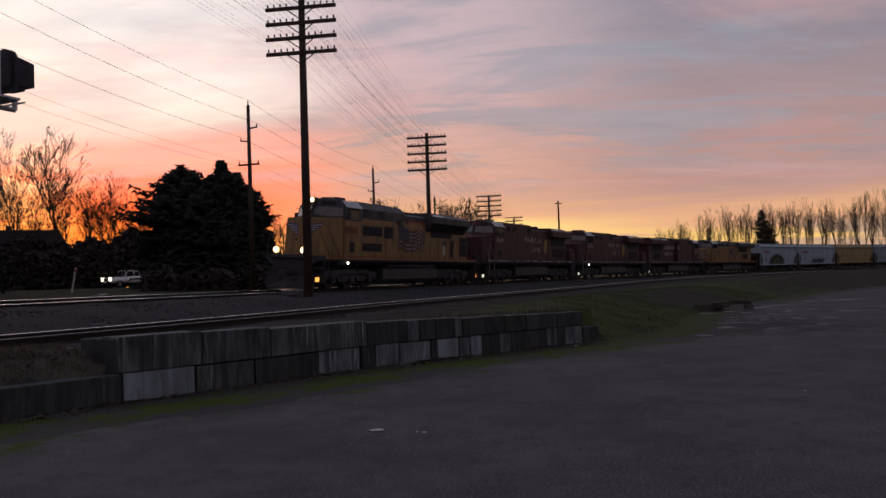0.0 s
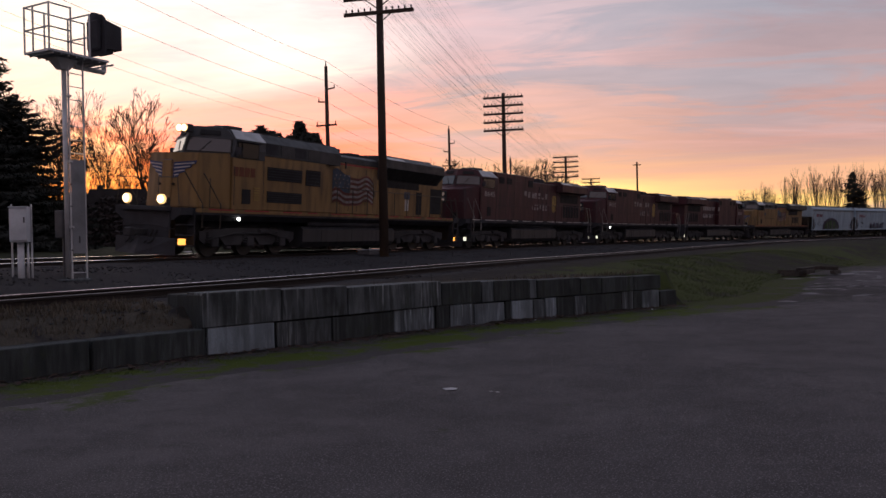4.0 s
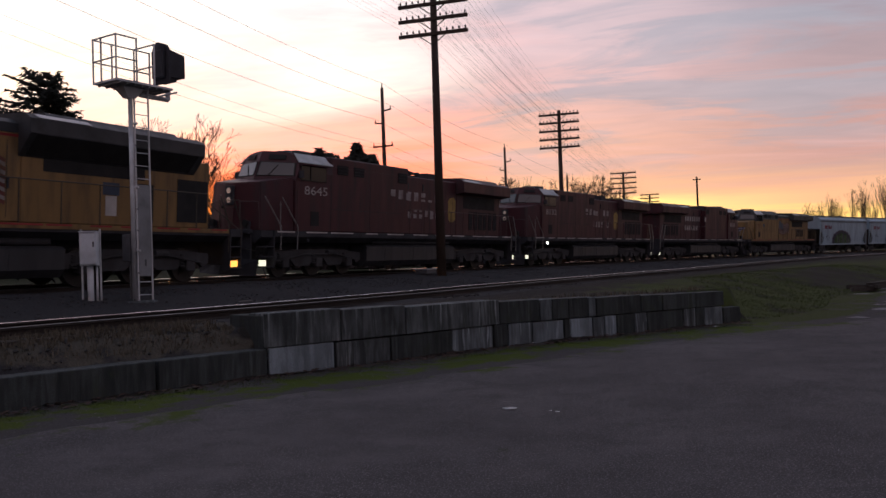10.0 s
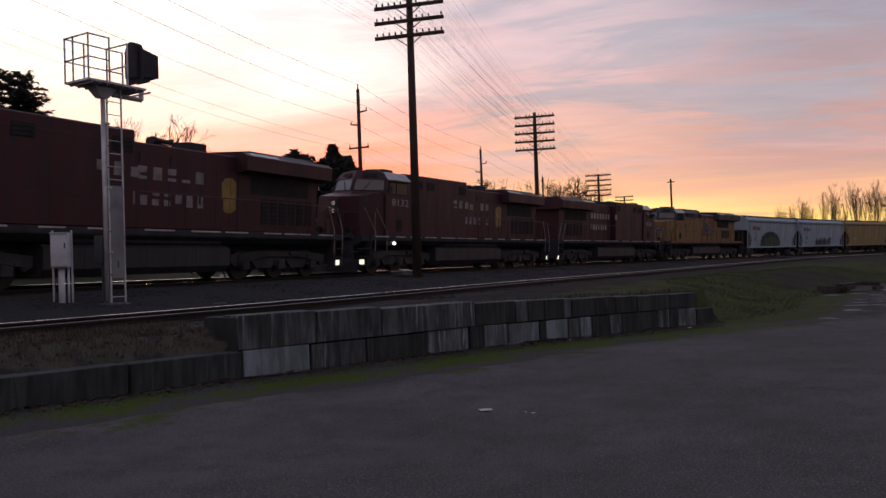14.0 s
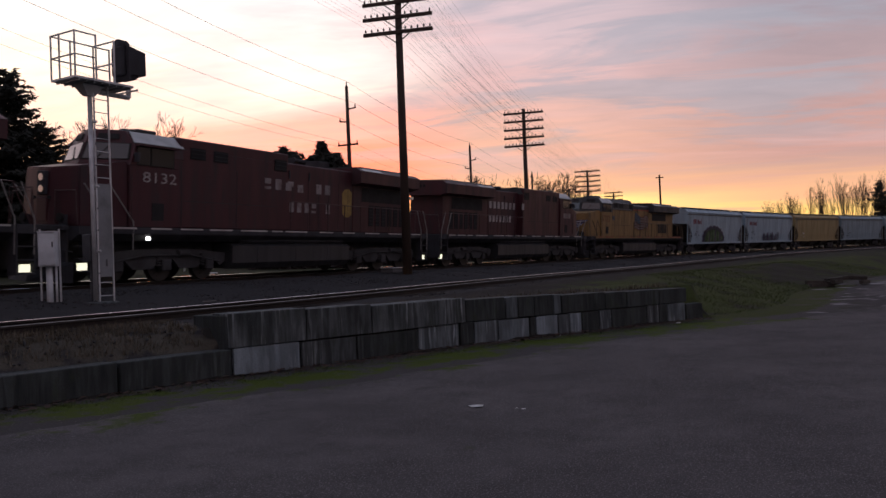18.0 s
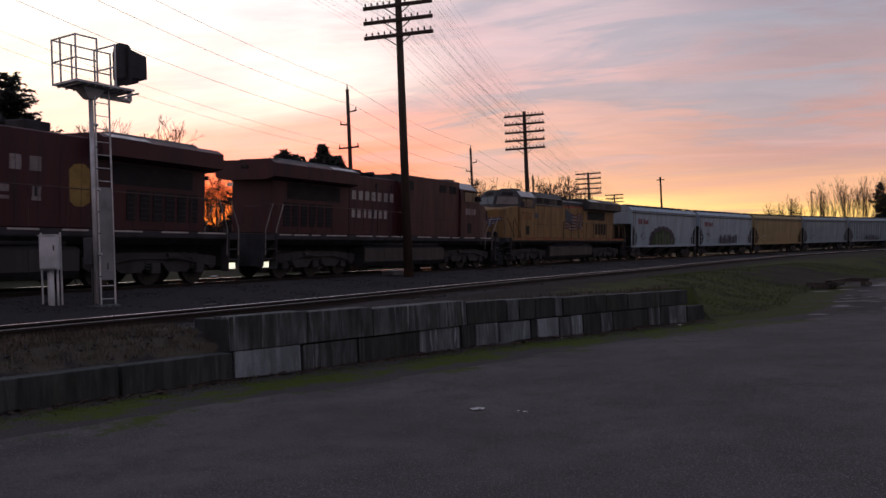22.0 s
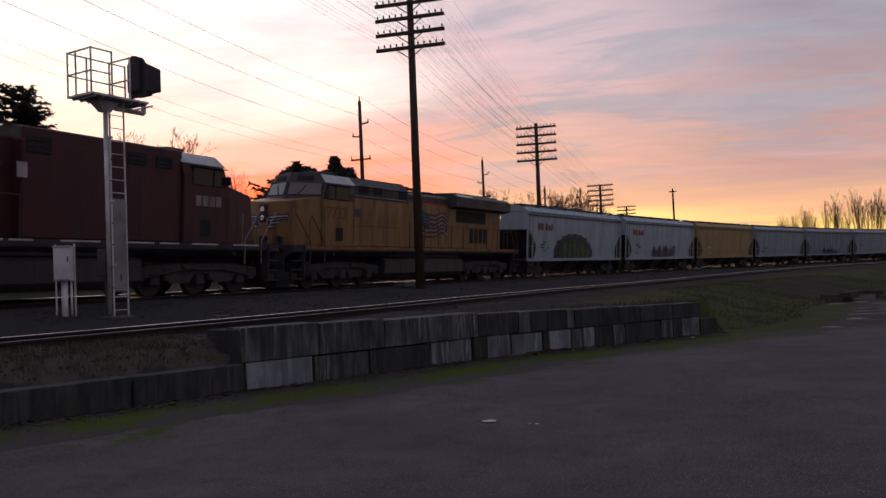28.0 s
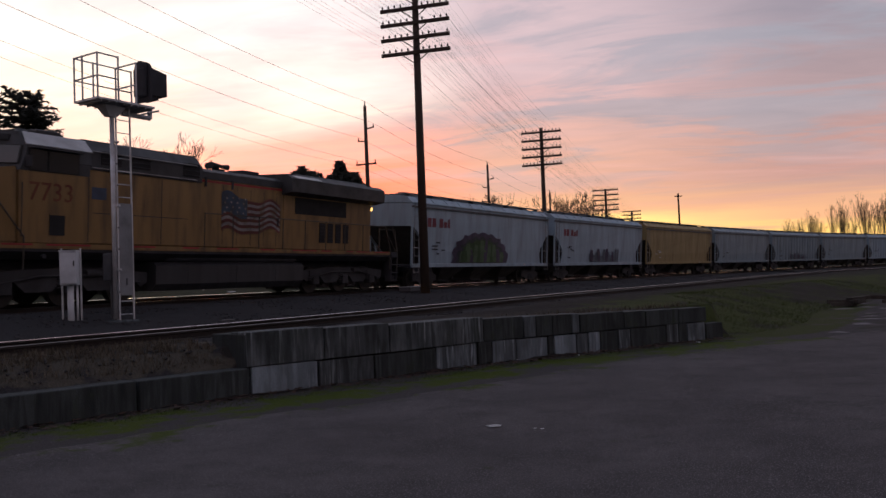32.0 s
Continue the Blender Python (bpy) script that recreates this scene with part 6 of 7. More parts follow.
            for wd, tall in ((1.1, 0.44), (1.1, 0.44), (0, 0), (1.1, 0.44), (0.9, 0.30), (0.35, 0.40), (0.35, 0.46)):  # one plain block to a letter
                if wd:
                    xa, xb = (x - wd * u * 0.8, x) if sy > 0 else (x, x + wd * u * 0.8)
                    painted_bar(th, xa, xb, 2.98, 2.98 + tall, sy * 1.516, NAME_RED, rnd, 0.0)
                x -= sy * (wd if wd else 0.6) * u
        if spray == 1:
            sprayed_piece(th, sy, -2.2, 4.2, 1.21, 2.85, seed, True)
        elif spray == 2:
            sprayed_piece(th, sy, -3.6, 3.0, 1.21, 2.25, seed, False)
    # roof, hatches and running boards
    part("roof", prism(B(), [(-1.5, 4.10), (-1.15, 4.38), (-0.5, 4.47), (0.5, 4.47), (1.15, 4.38), (1.5, 4.10)], -H - 0.02, H + 0.02), skin, th)
    for k in range(12):
        x = -7.2 + k * 1.3
        part("roof_rib", prism(B(), [(-1.52, 4.11), (-1.16, 4.41), (-0.5, 4.50), (0.5, 4.50), (1.16, 4.41), (1.52, 4.11)], x, x + 0.05), skin, th)
    part("hatch_cover", box(B(), -7.2, 7.2, -0.34, 0.34, 4.47, 4.58, 0.03), HOP_RIM, th)
    for sy in (-1, 1):
        part("running_board", box(B(), -H, H, min(sy * 0.62, sy * 1.0), max(sy * 0.62, sy * 1.0), 4.54, 4.58), HOP_RIM, th)
        for k in range(8):
            part("board_bracket", box(B(), -7.4 + k * 2.1, -7.35 + k * 2.1, sy * 0.8 - 0.15, sy * 0.8 + 0.15, 4.42, 4.54), HOP_RIM, th)
    # slope sheets at the ends and the bays below, painted dark for their shade
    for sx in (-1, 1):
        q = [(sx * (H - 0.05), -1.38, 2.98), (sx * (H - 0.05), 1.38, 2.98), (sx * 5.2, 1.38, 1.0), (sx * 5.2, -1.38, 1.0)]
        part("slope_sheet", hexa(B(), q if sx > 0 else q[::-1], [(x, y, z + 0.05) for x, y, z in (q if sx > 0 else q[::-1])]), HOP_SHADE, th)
        part("end_sill", box(B(), min(sx * (H + 0.1), sx * 6.5), max(sx * (H + 0.1), sx * 6.5), -0.4, 0.4, 0.80, 1.12), BLACK, th)
        part("end_platform", box(B(), min(sx * (H + 0.1), sx * (H - 0.8)), max(sx * (H + 0.1), sx * (H - 0.8)), -1.45, 1.45, 1.05, 1.12), BLACK, th)
        part("bolster", box(B(), sx * 6.1 - 0.3, sx * 6.1 + 0.3, -1.35, 1.35, 0.78, 1.05), BLACK, th)
        coupler(th, sx * (H - 0.28), sx)
        freight_truck(th, sx * 6.1)
    part("brake_wheel", rod(B(), (-H - 0.1, 0.7, 2.6), (-H - 0.14, 0.7, 2.6), 0.28, 14), GRIME, th)
    part("centre_sill", box(B(), -6.6, 6.6, -0.3, 0.3, 0.85, 1.14), BLACK, th)
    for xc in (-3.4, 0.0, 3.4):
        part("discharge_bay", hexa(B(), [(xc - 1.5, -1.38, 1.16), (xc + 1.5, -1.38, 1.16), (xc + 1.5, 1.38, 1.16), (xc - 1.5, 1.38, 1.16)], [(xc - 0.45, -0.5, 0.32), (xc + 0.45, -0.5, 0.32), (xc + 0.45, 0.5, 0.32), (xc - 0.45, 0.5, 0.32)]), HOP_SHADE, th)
        part("discharge_gate", box(B(), xc - 0.5, xc + 0.5, -0.6, 0.6, 0.24, 0.34), BLACK, th)
    return th


TRAIN = []
CENTRES = [11.25, 33.51, 55.81, 78.11, 99.9] + [119.45 + 16.89 * k for k in range(9)]  # behind the leading coupler
specs = [("yellow", "", 1, STEPLIGHT, True), ("red", "8645", 2, STEPWHITE, False), ("red", "8132", 3, STEPWHITE, False), ("red", "", 4, BLACK, False), ("yellow", "7733", 5, BLACK, False)]
loco_labels = ["yellow and grey diesel locomotive with lit headlights leading the train", "weathered red diesel locomotive with white lettering, cab first", "weathered red diesel locomotive with patched white lettering",
               "weathered red diesel locomotive running cab last", "yellow and grey diesel locomotive with a painted flag"]
for i, (kind, road, seed, light, big) in enumerate(specs):
    first = len(ROLLERS), len(TRUCKS)
    lo = locomotive(kind, road, seed, light, big)
    tagged(lo, loco_labels[i], "locomotive", "locomotives of the freight train")
    TRAIN.append((lo, i == 3, ROLLERS[first[0]:], TRUCKS[first[1]:]))
hop = [(HOP_GREY, 21, True, 1, False), (HOP_GREY, 22, True, 2, False), (HOP_TAN, 23, False, 0, False), (HOP_STEEL, 24, False, 0, False), (HOP_STEEL, 25, False, 2, True), (HOP_STEEL, 26, False, 0, False), (HOP_GREY, 27, False, 0, True), (HOP_GREY, 28, False, 0, False), (HOP_TAN, 29, False, 0, True)]
hop_labels = ["pale grey covered hopper wagon with red name and green graffiti", "pale grey covered hopper wagon with red name and dark graffiti", "faded tan covered hopper wagon", "aged silver covered hopper wagon", "ribbed silver covered hopper wagon with dark graffiti",
              "aged silver covered hopper wagon", "ribbed pale grey covered hopper wagon", "pale grey covered hopper wagon", "ribbed tan covered hopper wagon"]
for lab, (skin, seed, nb, sp, ribs) in zip(hop_labels, hop):
    first = len(ROLLERS), len(TRUCKS)
    ob = covered_hopper(skin, seed, nb, sp, ribs)
    tagged(ob, lab, "hopper wagon", "wagons of the freight train")
    TRAIN.append((ob, False, ROLLERS[first[0]:], TRUCKS[first[1]:]))
# ---- pickup on the road behind the tracks ----
def road_z(x, y):
    return float(ground_height(np.array([x]), np.array([y]))[0][0]) + 0.06


def pickup_truck():
    th = empty("pickup_truck")
    cabp = [(-0.72, 1.14), (-0.45, 1.78), (0.75, 1.84), (1.4, 1.14)]
    bm = prism(B(), [(-2.85, 0.5), (-2.85, 1.14), (1.4, 1.16), (2.6, 1.08), (2.85, 0.9), (2.85, 0.5)], -0.98, 0.98, "y")
    bmesh.ops.bevel(bm, geom=bm.edges[:], offset=0.05, segments=2, affect="EDGES")
    body = part("body", bm, TRUCKWHITE, th, "", True)
    part("bed", box(B(), -2.75, -0.8, -0.82, 0.82, 1.0, 1.15), RUBBER, body)
    part("cab", prism(B(), cabp, -0.9, 0.9, "y", None), TRUCKWHITE, th)
    for sy in (-1, 1):
        for xa, xb in ((-0.5, 0.12), (0.2, 0.95)):
            q = [(xa, sy * 0.905, 1.24), (xb + (0.12 if xb > 0.5 else 0), sy * 0.905, 1.24), (xb - 0.1, sy * 0.905, 1.70), (xa + 0.05, sy * 0.905, 1.70)]
            window(th, q[::-1] if sy > 0 else q)
        part("mirror", box(B(), 1.0, 1.12, min(sy * 0.95, sy * 1.18), max(sy * 0.95, sy * 1.18), 1.2, 1.4), RUBBER, th)
        # lamp boxes are oversized, so their emission includes the headlights' glare
        part("headlight", box(B(), 2.80, 2.88, min(sy * 0.52, sy * 0.94), max(sy * 0.52, sy * 0.94), 0.76, 1.08), HEADLIGHT, th, "glowing headlight")
        part("fog_light", box(B(), 2.84, 2.9, min(sy * 0.6, sy * 0.8), max(sy * 0.6, sy * 0.8), 0.52, 0.64), HEADLIGHT, th, "glowing fog light")
        part("tail_light", box(B(), -2.88, -2.84, min(sy * 0.78, sy * 0.95), max(sy * 0.78, sy * 0.95), 0.8, 1.1), REDTRIM, th)
        for x in (-1.75, 1.85):
            w = part("wheel", rod(B(), (x, sy * 0.72, 0.38), (x, sy * 0.99, 0.38), 0.38, 18), RUBBER, th)
            part("rim", rod(B(), (x, sy * 0.985, 0.38), (x, sy * 1.0, 0.38), 0.22, 12), CHROME, w)
    q = [(1.36, -0.8, 1.2), (1.36, 0.8, 1.2), (0.80, 0.74, 1.79), (0.80, -0.74, 1.79)]
    window(th, q, None, "windscreen")
    part("grille", box(B(), 2.84, 2.89, -0.5, 0.5, 0.72, 1.0), BLACK, th)
    part("bumper", box(B(), 2.82, 2.95, -0.98, 0.98, 0.48, 0.66, 0.02), CHROME, th)
    return tagged(th, "white pickup truck with glowing headlights on the road", "pickup truck")


PICKUP = pickup_truck()

# the road it drives on
ROAD = [(120, 112), (40, 100), (-5, 98), (-20, 97.5), (-29, 96), (-34.5, 90.7), (-37.3, 83.6), (-40.8, 77.4), (-45.2, 71.4), (-51.5, 66.8), (-58.8, 64.2), (-66.4, 62.9), (-74, 62.2), (-300, 58)]
rc = np.array(ROAD, float)
rd = np.concatenate([[0], np.cumsum(np.hypot(*np.diff(rc, axis=0).T))])
vs, fs = [], []
qs = np.arange(0, rd[-1], 2.0)
for q in qs:
    x, y = np.interp(q, rd, rc[:, 0]), np.interp(q, rd, rc[:, 1])
    xa, ya, xb, yb = (np.interp(q + o, rd, rc[:, k]) for o in (-3, 3) for k in (0, 1))
    t = Vector((xb - xa, yb - ya, 0)).normalized()
    for k in (-3.4, 0, 3.4):
        px, py = x - t.y * k, y + t.x * k
        vs.append((px, py, road_z(px, py) - 0.03))
for i in range(len(qs) - 1):
    for k in range(2):
        a = i * 3 + k
        fs.append((a, a + 1, a + 4, a + 3))
me = bpy.data.meshes.new("road")
me.from_pydata(vs, [], fs)
me.materials.append(ROADTOP)
tagged(new("road", me), "dark asphalt road behind the railway", "road", kind="structure")


# ---- trees ----
def bare_tree(seed, height, fork=30.0, levels=6, trunk=0.28, ratio=0.75, lift=0.25, twig=0.02, straight=False, reach=0.24, label="large leafless winter tree with spreading fine twigs"):
    """A leafless tree: tapered trunk that forks again and again, down to fine twigs."""
    rnd = random.Random(seed)
    th = empty("bare_tree")
    tv, tf, cv, cf = [], [], [], []

    def seg(vs, fs, a, b, r0, r1, n):
        d = (b - a).normalized()
        u = d.orthogonal().normalized()
        v = d.cross(u)
        base = len(vs)
        for c, r in ((a, r0), (b, r1)):
            for i in range(n):
                ang = 2 * math.pi * i / n
                vs.append(c + (u * math.cos(ang) + v * math.sin(ang)) * r)
        for i in range(n):
            j = (i + 1) % n
            fs.append((base + i, base + j, base + n + j, base + n + i))

    def bend(d, ang):
        u = d.orthogonal().normalized()
        v = d.cross(u)
        w = rnd.uniform(0, 2 * math.pi)
        return (d * math.cos(ang) + (u * math.cos(w) + v * math.sin(w)) * math.sin(ang) + Vector((0, 0, lift))).normalized()

    def grow(a, d, length, r, lev):
        vs, fs = (tv, tf) if lev < 2 else (cv, cf)
        n = 7 if lev == 0 else 5 if lev < 3 else 3
        steps = 4 if lev < 2 else 3 if lev < 4 else 2
        p, q = a, d
        for i in range(steps):
            q = (q + Vector((rnd.uniform(-1, 1), rnd.uniform(-1, 1), rnd.uniform(-0.5, 0.6))) * 0.13).normalized()
            b = p + q * length / steps
            r0, r1 = r * (1 - 0.35 * i / steps), r * (1 - 0.35 * (i + 1) / steps)
            seg(vs, fs, p, b, max(twig, r0), max(twig * 0.8, r1), n)
            p = b
            if 0 < i < steps - 1 and lev > 0 and lev < levels and rnd.random() < 0.75:
                grow(p, bend(q, radians(rnd.uniform(fork, fork * 1.9))), length * rnd.uniform(0.45, 0.7), r1 * 0.5, lev + 1)
        if lev >= levels:
            return
        for k in range(3 if lev in (0, 1) else 2 if rnd.random() < 0.75 else 3):
            grow(p, bend(q, radians(fork) * rnd.uniform(0.45, 1.15)), length * ratio * rnd.uniform(0.8, 1.15), r * (0.62 if k else 0.7) * 0.75, lev + 1)

    def pole(a, length, r):
        """One straight stem with short rising branches all the way up."""
        p, q = a, Vector((rnd.uniform(-0.015, 0.015), rnd.uniform(-0.015, 0.015), 1))
        steps = 16
        for i in range(steps):
            q = (q + Vector((rnd.uniform(-1, 1), rnd.uniform(-1, 1), 0.6)) * 0.02).normalized()
            b = p + q * length / steps
            seg(tv, tf, p, b, r * (1 - 0.8 * i / steps), r * (1 - 0.8 * (i + 1) / steps), 5)
            p = b
            if i >= 4:
                for _ in range(2 if i < 9 else 3):
                    grow(p, bend(q, radians(fork)), length * (reach - 0.008 * i * reach / 0.24) * rnd.uniform(0.6, 1.1), r * 0.25, levels - 2)

    if straight:
        pole(Vector((0, 0, -0.3)), height, height * 0.010)
    else:
        grow(Vector((0, 0, -0.3)), Vector((rnd.uniform(-0.06, 0.06), rnd.uniform(-0.06, 0.06), 1)), height * trunk, height * 0.0125, 0)
    top = max(v.z for v in cv)
    k = height / top
    for nm, vs, fs in (("trunk", tv, tf), ("crown", cv, cf)):
        me = bpy.data.meshes.new(nm)
        me.from_pydata([tuple(v * k) for v in vs], [], fs)
        me.materials.append(BARK)
        o = new(nm, me)
        o.parent = th
    return tagged(th, label, "tree", "bare trees")


def conifer(seed, height, radius, gappy=0.0, layers=40, blunt=0.55, label="dark evergreen conifer in a dense clump"):
    """A conifer: whorls of drooping boughs, each a fan of ragged needle sprays."""
    rnd = random.Random(seed)
    th = empty("conifer")
    part("trunk", rod(B(), (0, 0, -0.3), (0, 0, height * 0.97), height * 0.018, 8, 0.03), BARK, th)
    vs, fs = [], []
    lump = [(rnd.uniform(0, 6.28), rnd.uniform(0.5, 1.0), rnd.uniform(0.15, 0.4)) for _ in range(4)]
    for i in range(layers):
        u = i / (layers - 1)
        z = height * (0.04 + 0.95 * u)
        R = radius * (1 - u) ** blunt * (0.8 + 0.35 * rnd.random()) + 0.15
        for k in range(int(9 + 9 * (1 - u))):
            if rnd.random() < gappy:
                continue
            ang = rnd.uniform(0, 2 * math.pi)
            L = R * rnd.uniform(0.55, 1.1) * (1 + sum(a * math.cos(ang - p) * math.exp(-((u - c) / 0.2) ** 2) for p, c, a in lump))
            d = Vector((math.cos(ang), math.sin(ang), 0))
            w = Vector((-d.y, d.x, 0))
            n = max(5, int(L / 0.2))
            rise = rnd.uniform(0.0, 0.35) if u > 0.5 else 0.0
            for j in range(n):
                f = (j + 0.5) / n
                c = d * L * f + Vector((0, 0, z + (rise - 0.30) * L * f + 0.2 * L * f * f))
                for sgn in (-1, 1):
                    ln = (0.42 + 0.55 * (1 - f)) * rnd.uniform(0.5, 1.3) * min(1.0, 0.5 + L * 0.25)
                    tip = c + (w * sgn * 0.8 + d * 0.6).normalized() * ln + Vector((0, 0, rnd.uniform(-0.3, 0.3)))
                    base = len(vs)
                    wd = 0.06 + 0.08 * rnd.random()
                    vs.extend([tuple(c - d * wd), tuple(c + d * wd), tuple(tip), tuple(c + Vector((0, 0, wd * 1.6)))])
                    fs.extend([(base, base + 1, base + 2), (base, base + 2, base + 3), (base + 1, base + 3, base + 2)])
    me = bpy.data.meshes.new("crown")
    me.from_pydata(vs, [], fs)
    me.materials.append(NEEDLE)
    o = new("crown", me)
    o.parent = th
    return tagged(th, label, "tree", "conifers")


def gz(x, y):
    return float(ground_height(np.array([float(x)]), np.array([float(y)]))[0][0])


def polar(az, d):
    return -math.sin(radians(az)) * d, math.cos(radians(az)) * d


def put(proto, az, d, scale, turn, first):
    x, y = polar(az, d)
    m = Matrix.Translation((x, y, gz(x, y))) @ pose(0, 0, 0, 0, 0, turn)
    if first:
        proto.scale = (scale,) * 3
        proto.matrix_basis = m @ Matrix.Diagonal((scale, scale, scale, 1))
        return proto
    o = copy_thing(proto, m)
    o.scale = (scale,) * 3
    return o


rnd = random.Random(21)
LESSER = "leafless tree of middle height in the roadside grove"
STEM = "thin young leafless tree crowded among larger ones"
ROUND = "rounded leafless tree with a dense twiggy crown"
POPLAR = "slender leafless tree in a far row"
kinds = [bare_tree(31, 20, 27, 7, 0.27, 0.72, 0.2, 0.019), bare_tree(32, 20, 24, 7, 0.3, 0.72, 0.22, 0.019), bare_tree(33, 20, 30, 7, 0.27, 0.72, 0.18, 0.019), bare_tree(34, 20, 26, 7, 0.34, 0.7, 0.2, 0.019)]
used = set()
for i, (az, d, sc) in enumerate([(23.8, 116, 0.98), (26.7, 117, 1.0), (21.0, 121, 0.80), (29.3, 118, 1.02), (31.8, 118, 0.95), (35.4, 119, 1.02), (38.6, 118, 1.0), (41.5, 120, 1.0)]):
    k = i % 4
    put(kinds[k], az, d, sc, rnd.uniform(0, 360), k not in used)
    used.add(k)
lesser = [bare_tree(81, 16, 27, 6, 0.32, 0.72, 0.25, 0.016, label=LESSER), bare_tree(82, 16, 24, 6, 0.36, 0.72, 0.3, 0.016, label=LESSER), bare_tree(83, 16, 30, 6, 0.3, 0.72, 0.22, 0.016, label=LESSER)]
used = set()
for i in range(20):
    k = i % 3
    az = 17.2 + i * 0.95 + rnd.uniform(-0.15, 0.15)
    put(lesser[k], az, 122 + rnd.uniform(-4, 9), float(np.interp(az, (17, 20, 22, 26, 36), (0.72, 0.86, 0.92, 1.0, 1.0))) * rnd.uniform(0.88, 1.08), rnd.uniform(0, 360), k not in used)
    used.add(k)
# thin stems crowding between them
saplings = [bare_tree(36, 14, 30, 5, twig=0.022, straight=True, label=STEM), bare_tree(37, 13, 36, 5, twig=0.022, straight=True, label=STEM), bare_tree(38, 14, 20, 5, 0.3, lift=0.4, twig=0.022, label=STEM)]
used = set()
for i in range(38):
    k = i % 3
    put(saplings[k], 17.8 + i * 0.52 + rnd.uniform(-0.2, 0.2), 122 + rnd.uniform(-7, 9), rnd.uniform(0.6, 0.95), rnd.uniform(0, 360), k not in used)
    used.add(k)
shrubs = [bare_tree(41, 15, 36, 6, 0.22, lift=0.12, twig=0.018, label=ROUND), bare_tree(42, 15, 40, 6, 0.2, lift=0.08, twig=0.018, label=ROUND)]
used = set()
for i, (az, d, sc) in enumerate([(6.0, 165, 0.98), (5.2, 167, 1.04), (4.4, 166, 1.08), (3.6, 165, 1.1), (2.7, 168, 1.0), (0.1, 168, 1.0), (-0.8, 166, 1.08), (-1.6, 167, 1.08), (-2.4, 168, 1.0), (7.6, 172, 0.85), (9.0, 172, 0.85), (10.4, 168, 0.9), (-3.4, 190, 0.7)]):
    k = i % 2
    put(shrubs[k], az, d, sc, rnd.uniform(0, 360), k not in used)
    used.add(k)
poplars = [bare_tree(51, 16, 12, 5, 0.36, 0.72, 0.45, 0.014, label=POPLAR), bare_tree(52, 16, 10, 5, 0.40, 0.72, 0.55, 0.014, label=POPLAR), bare_tree(53, 16, 15, 5, 0.33, 0.72, 0.40, 0.014, label=POPLAR)]
used = set()
for i in range(104):
    az = -14.6 - i * 0.203 + rnd.uniform(-0.14, 0.14)
    d = 234 + rnd.uniform(-14, 14)
    k = i % 3
    hgt = np.interp(-az, (14.6, 17, 20, 23, 26, 28.5, 36), (0.68, 0.95, 1.05, 1.14, 1.12, 1.24, 1.2))
    put(poplars[k], az, d, float(hgt) * rnd.uniform(0.72, 1.1), rnd.uniform(0, 360), k not in used)
    used.add(k)
for i in range(8):
    put(poplars[i % 3], -10.2 - i * 0.55, 250, rnd.uniform(0.42, 0.6), rnd.uniform(0, 360), False)

# conifers: a dense clump beyond the track, a big spruce nearer, one far to the right
con = [conifer(61, 9.7, 3.5, 0.1, 46, 0.46), conifer(62, 10.3, 3.0, 0.15, 46, 0.66), conifer(63, 17.0, 8.0, 0.1, 48, 0.45, "tall dark spruce with ragged boughs beside the road"), conifer(64, 13.0, 4.4, 0.05, 34, 0.75, "lone dark conifer among far leafless trees")]
slim = conifer(65, 10.2, 2.3, 0.08, 46, 0.5)
for o, az, d, sc in ((slim, 17.1, 75, 1.03), (con[0], 15.0, 76, 1.02), (con[1], 14.5, 76, 1.08), (con[2], 34.0, 60, 0.78)):
    put(o, az, d, sc, 40, True)
con.append(slim)
for az, d, sc, k in ((17.6, 76, 0.84, 4), (16.5, 76, 0.98, 4), (16.0, 77, 0.93, 1), (15.7, 75, 0.94, 0), (13.9, 75, 1.02, 0), (13.5, 76, 0.98, 1), (13.1, 75, 0.92, 0), (12.6, 76, 0.86, 4), (12.2, 75, 0.74, 0), (11.6, 77, 0.5, 1), (16.3, 75, 1.04, 0), (17.4, 75, 1.04, 0), (16.6, 73, 0.7, 4), (14.9, 73, 0.66, 0), (40.5, 64, 0.8, 2), (31.9, 61, 0.60, 2), (13.4, 73, 0.6, 1)):
    put(con[k], az, d, sc, rnd.uniform(0, 360), False)
put(con[3], -21.3, 190, 0.98, 10, True)


def thicket(name, runs, seed, label):
    """A dark belt of shrubs: many small leaf clumps heaped unevenly."""
    r = random.Random(seed)
    vs, fs = [], []
    for az0, az1, d, h, n, base_z in runs:
        for _ in range(n):
            az = r.uniform(az0, az1)
            dd = d + r.uniform(-2.5, 2.5)
            x, y = polar(az, dd)
            top = h * (0.72 + 0.35 * noise.noise(Vector((az * 0.9, d * 0.1, seed))) + r.uniform(-0.08, 0.08))
            z = base_z + top * r.random() ** 0.8
            s = r.uniform(0.18, 0.46)
            base = len(vs)
            for _k in range(6):
                vs.append((x + r.uniform(-s, s), y + r.uniform(-s, s), z + r.uniform(-s, s) * 0.8))
            fs.extend([(base, base + 1, base + 2), (base + 1, base + 3, base + 4), (base + 2, base + 4, base + 5), (base, base + 3, base + 5), (base + 1, base + 2, base + 4)])
    me = bpy.data.meshes.new(name)
    me.from_pydata(vs, [], fs)
    me.materials.append(HEDGE)
    return tagged(new(name, me), label, "hedge", kind="stuff")


thicket("hedge", [(18, 40, 107, 7.2, 34000, 2.5), (18, 40, 103, 5.2, 24000, 2.5), (44, 75, 105, 9, 3000, 2.5), (11, 20, 104.5, 6.6, 9000, 2.5)], 5, "dark dense hedge and undergrowth below the trees")
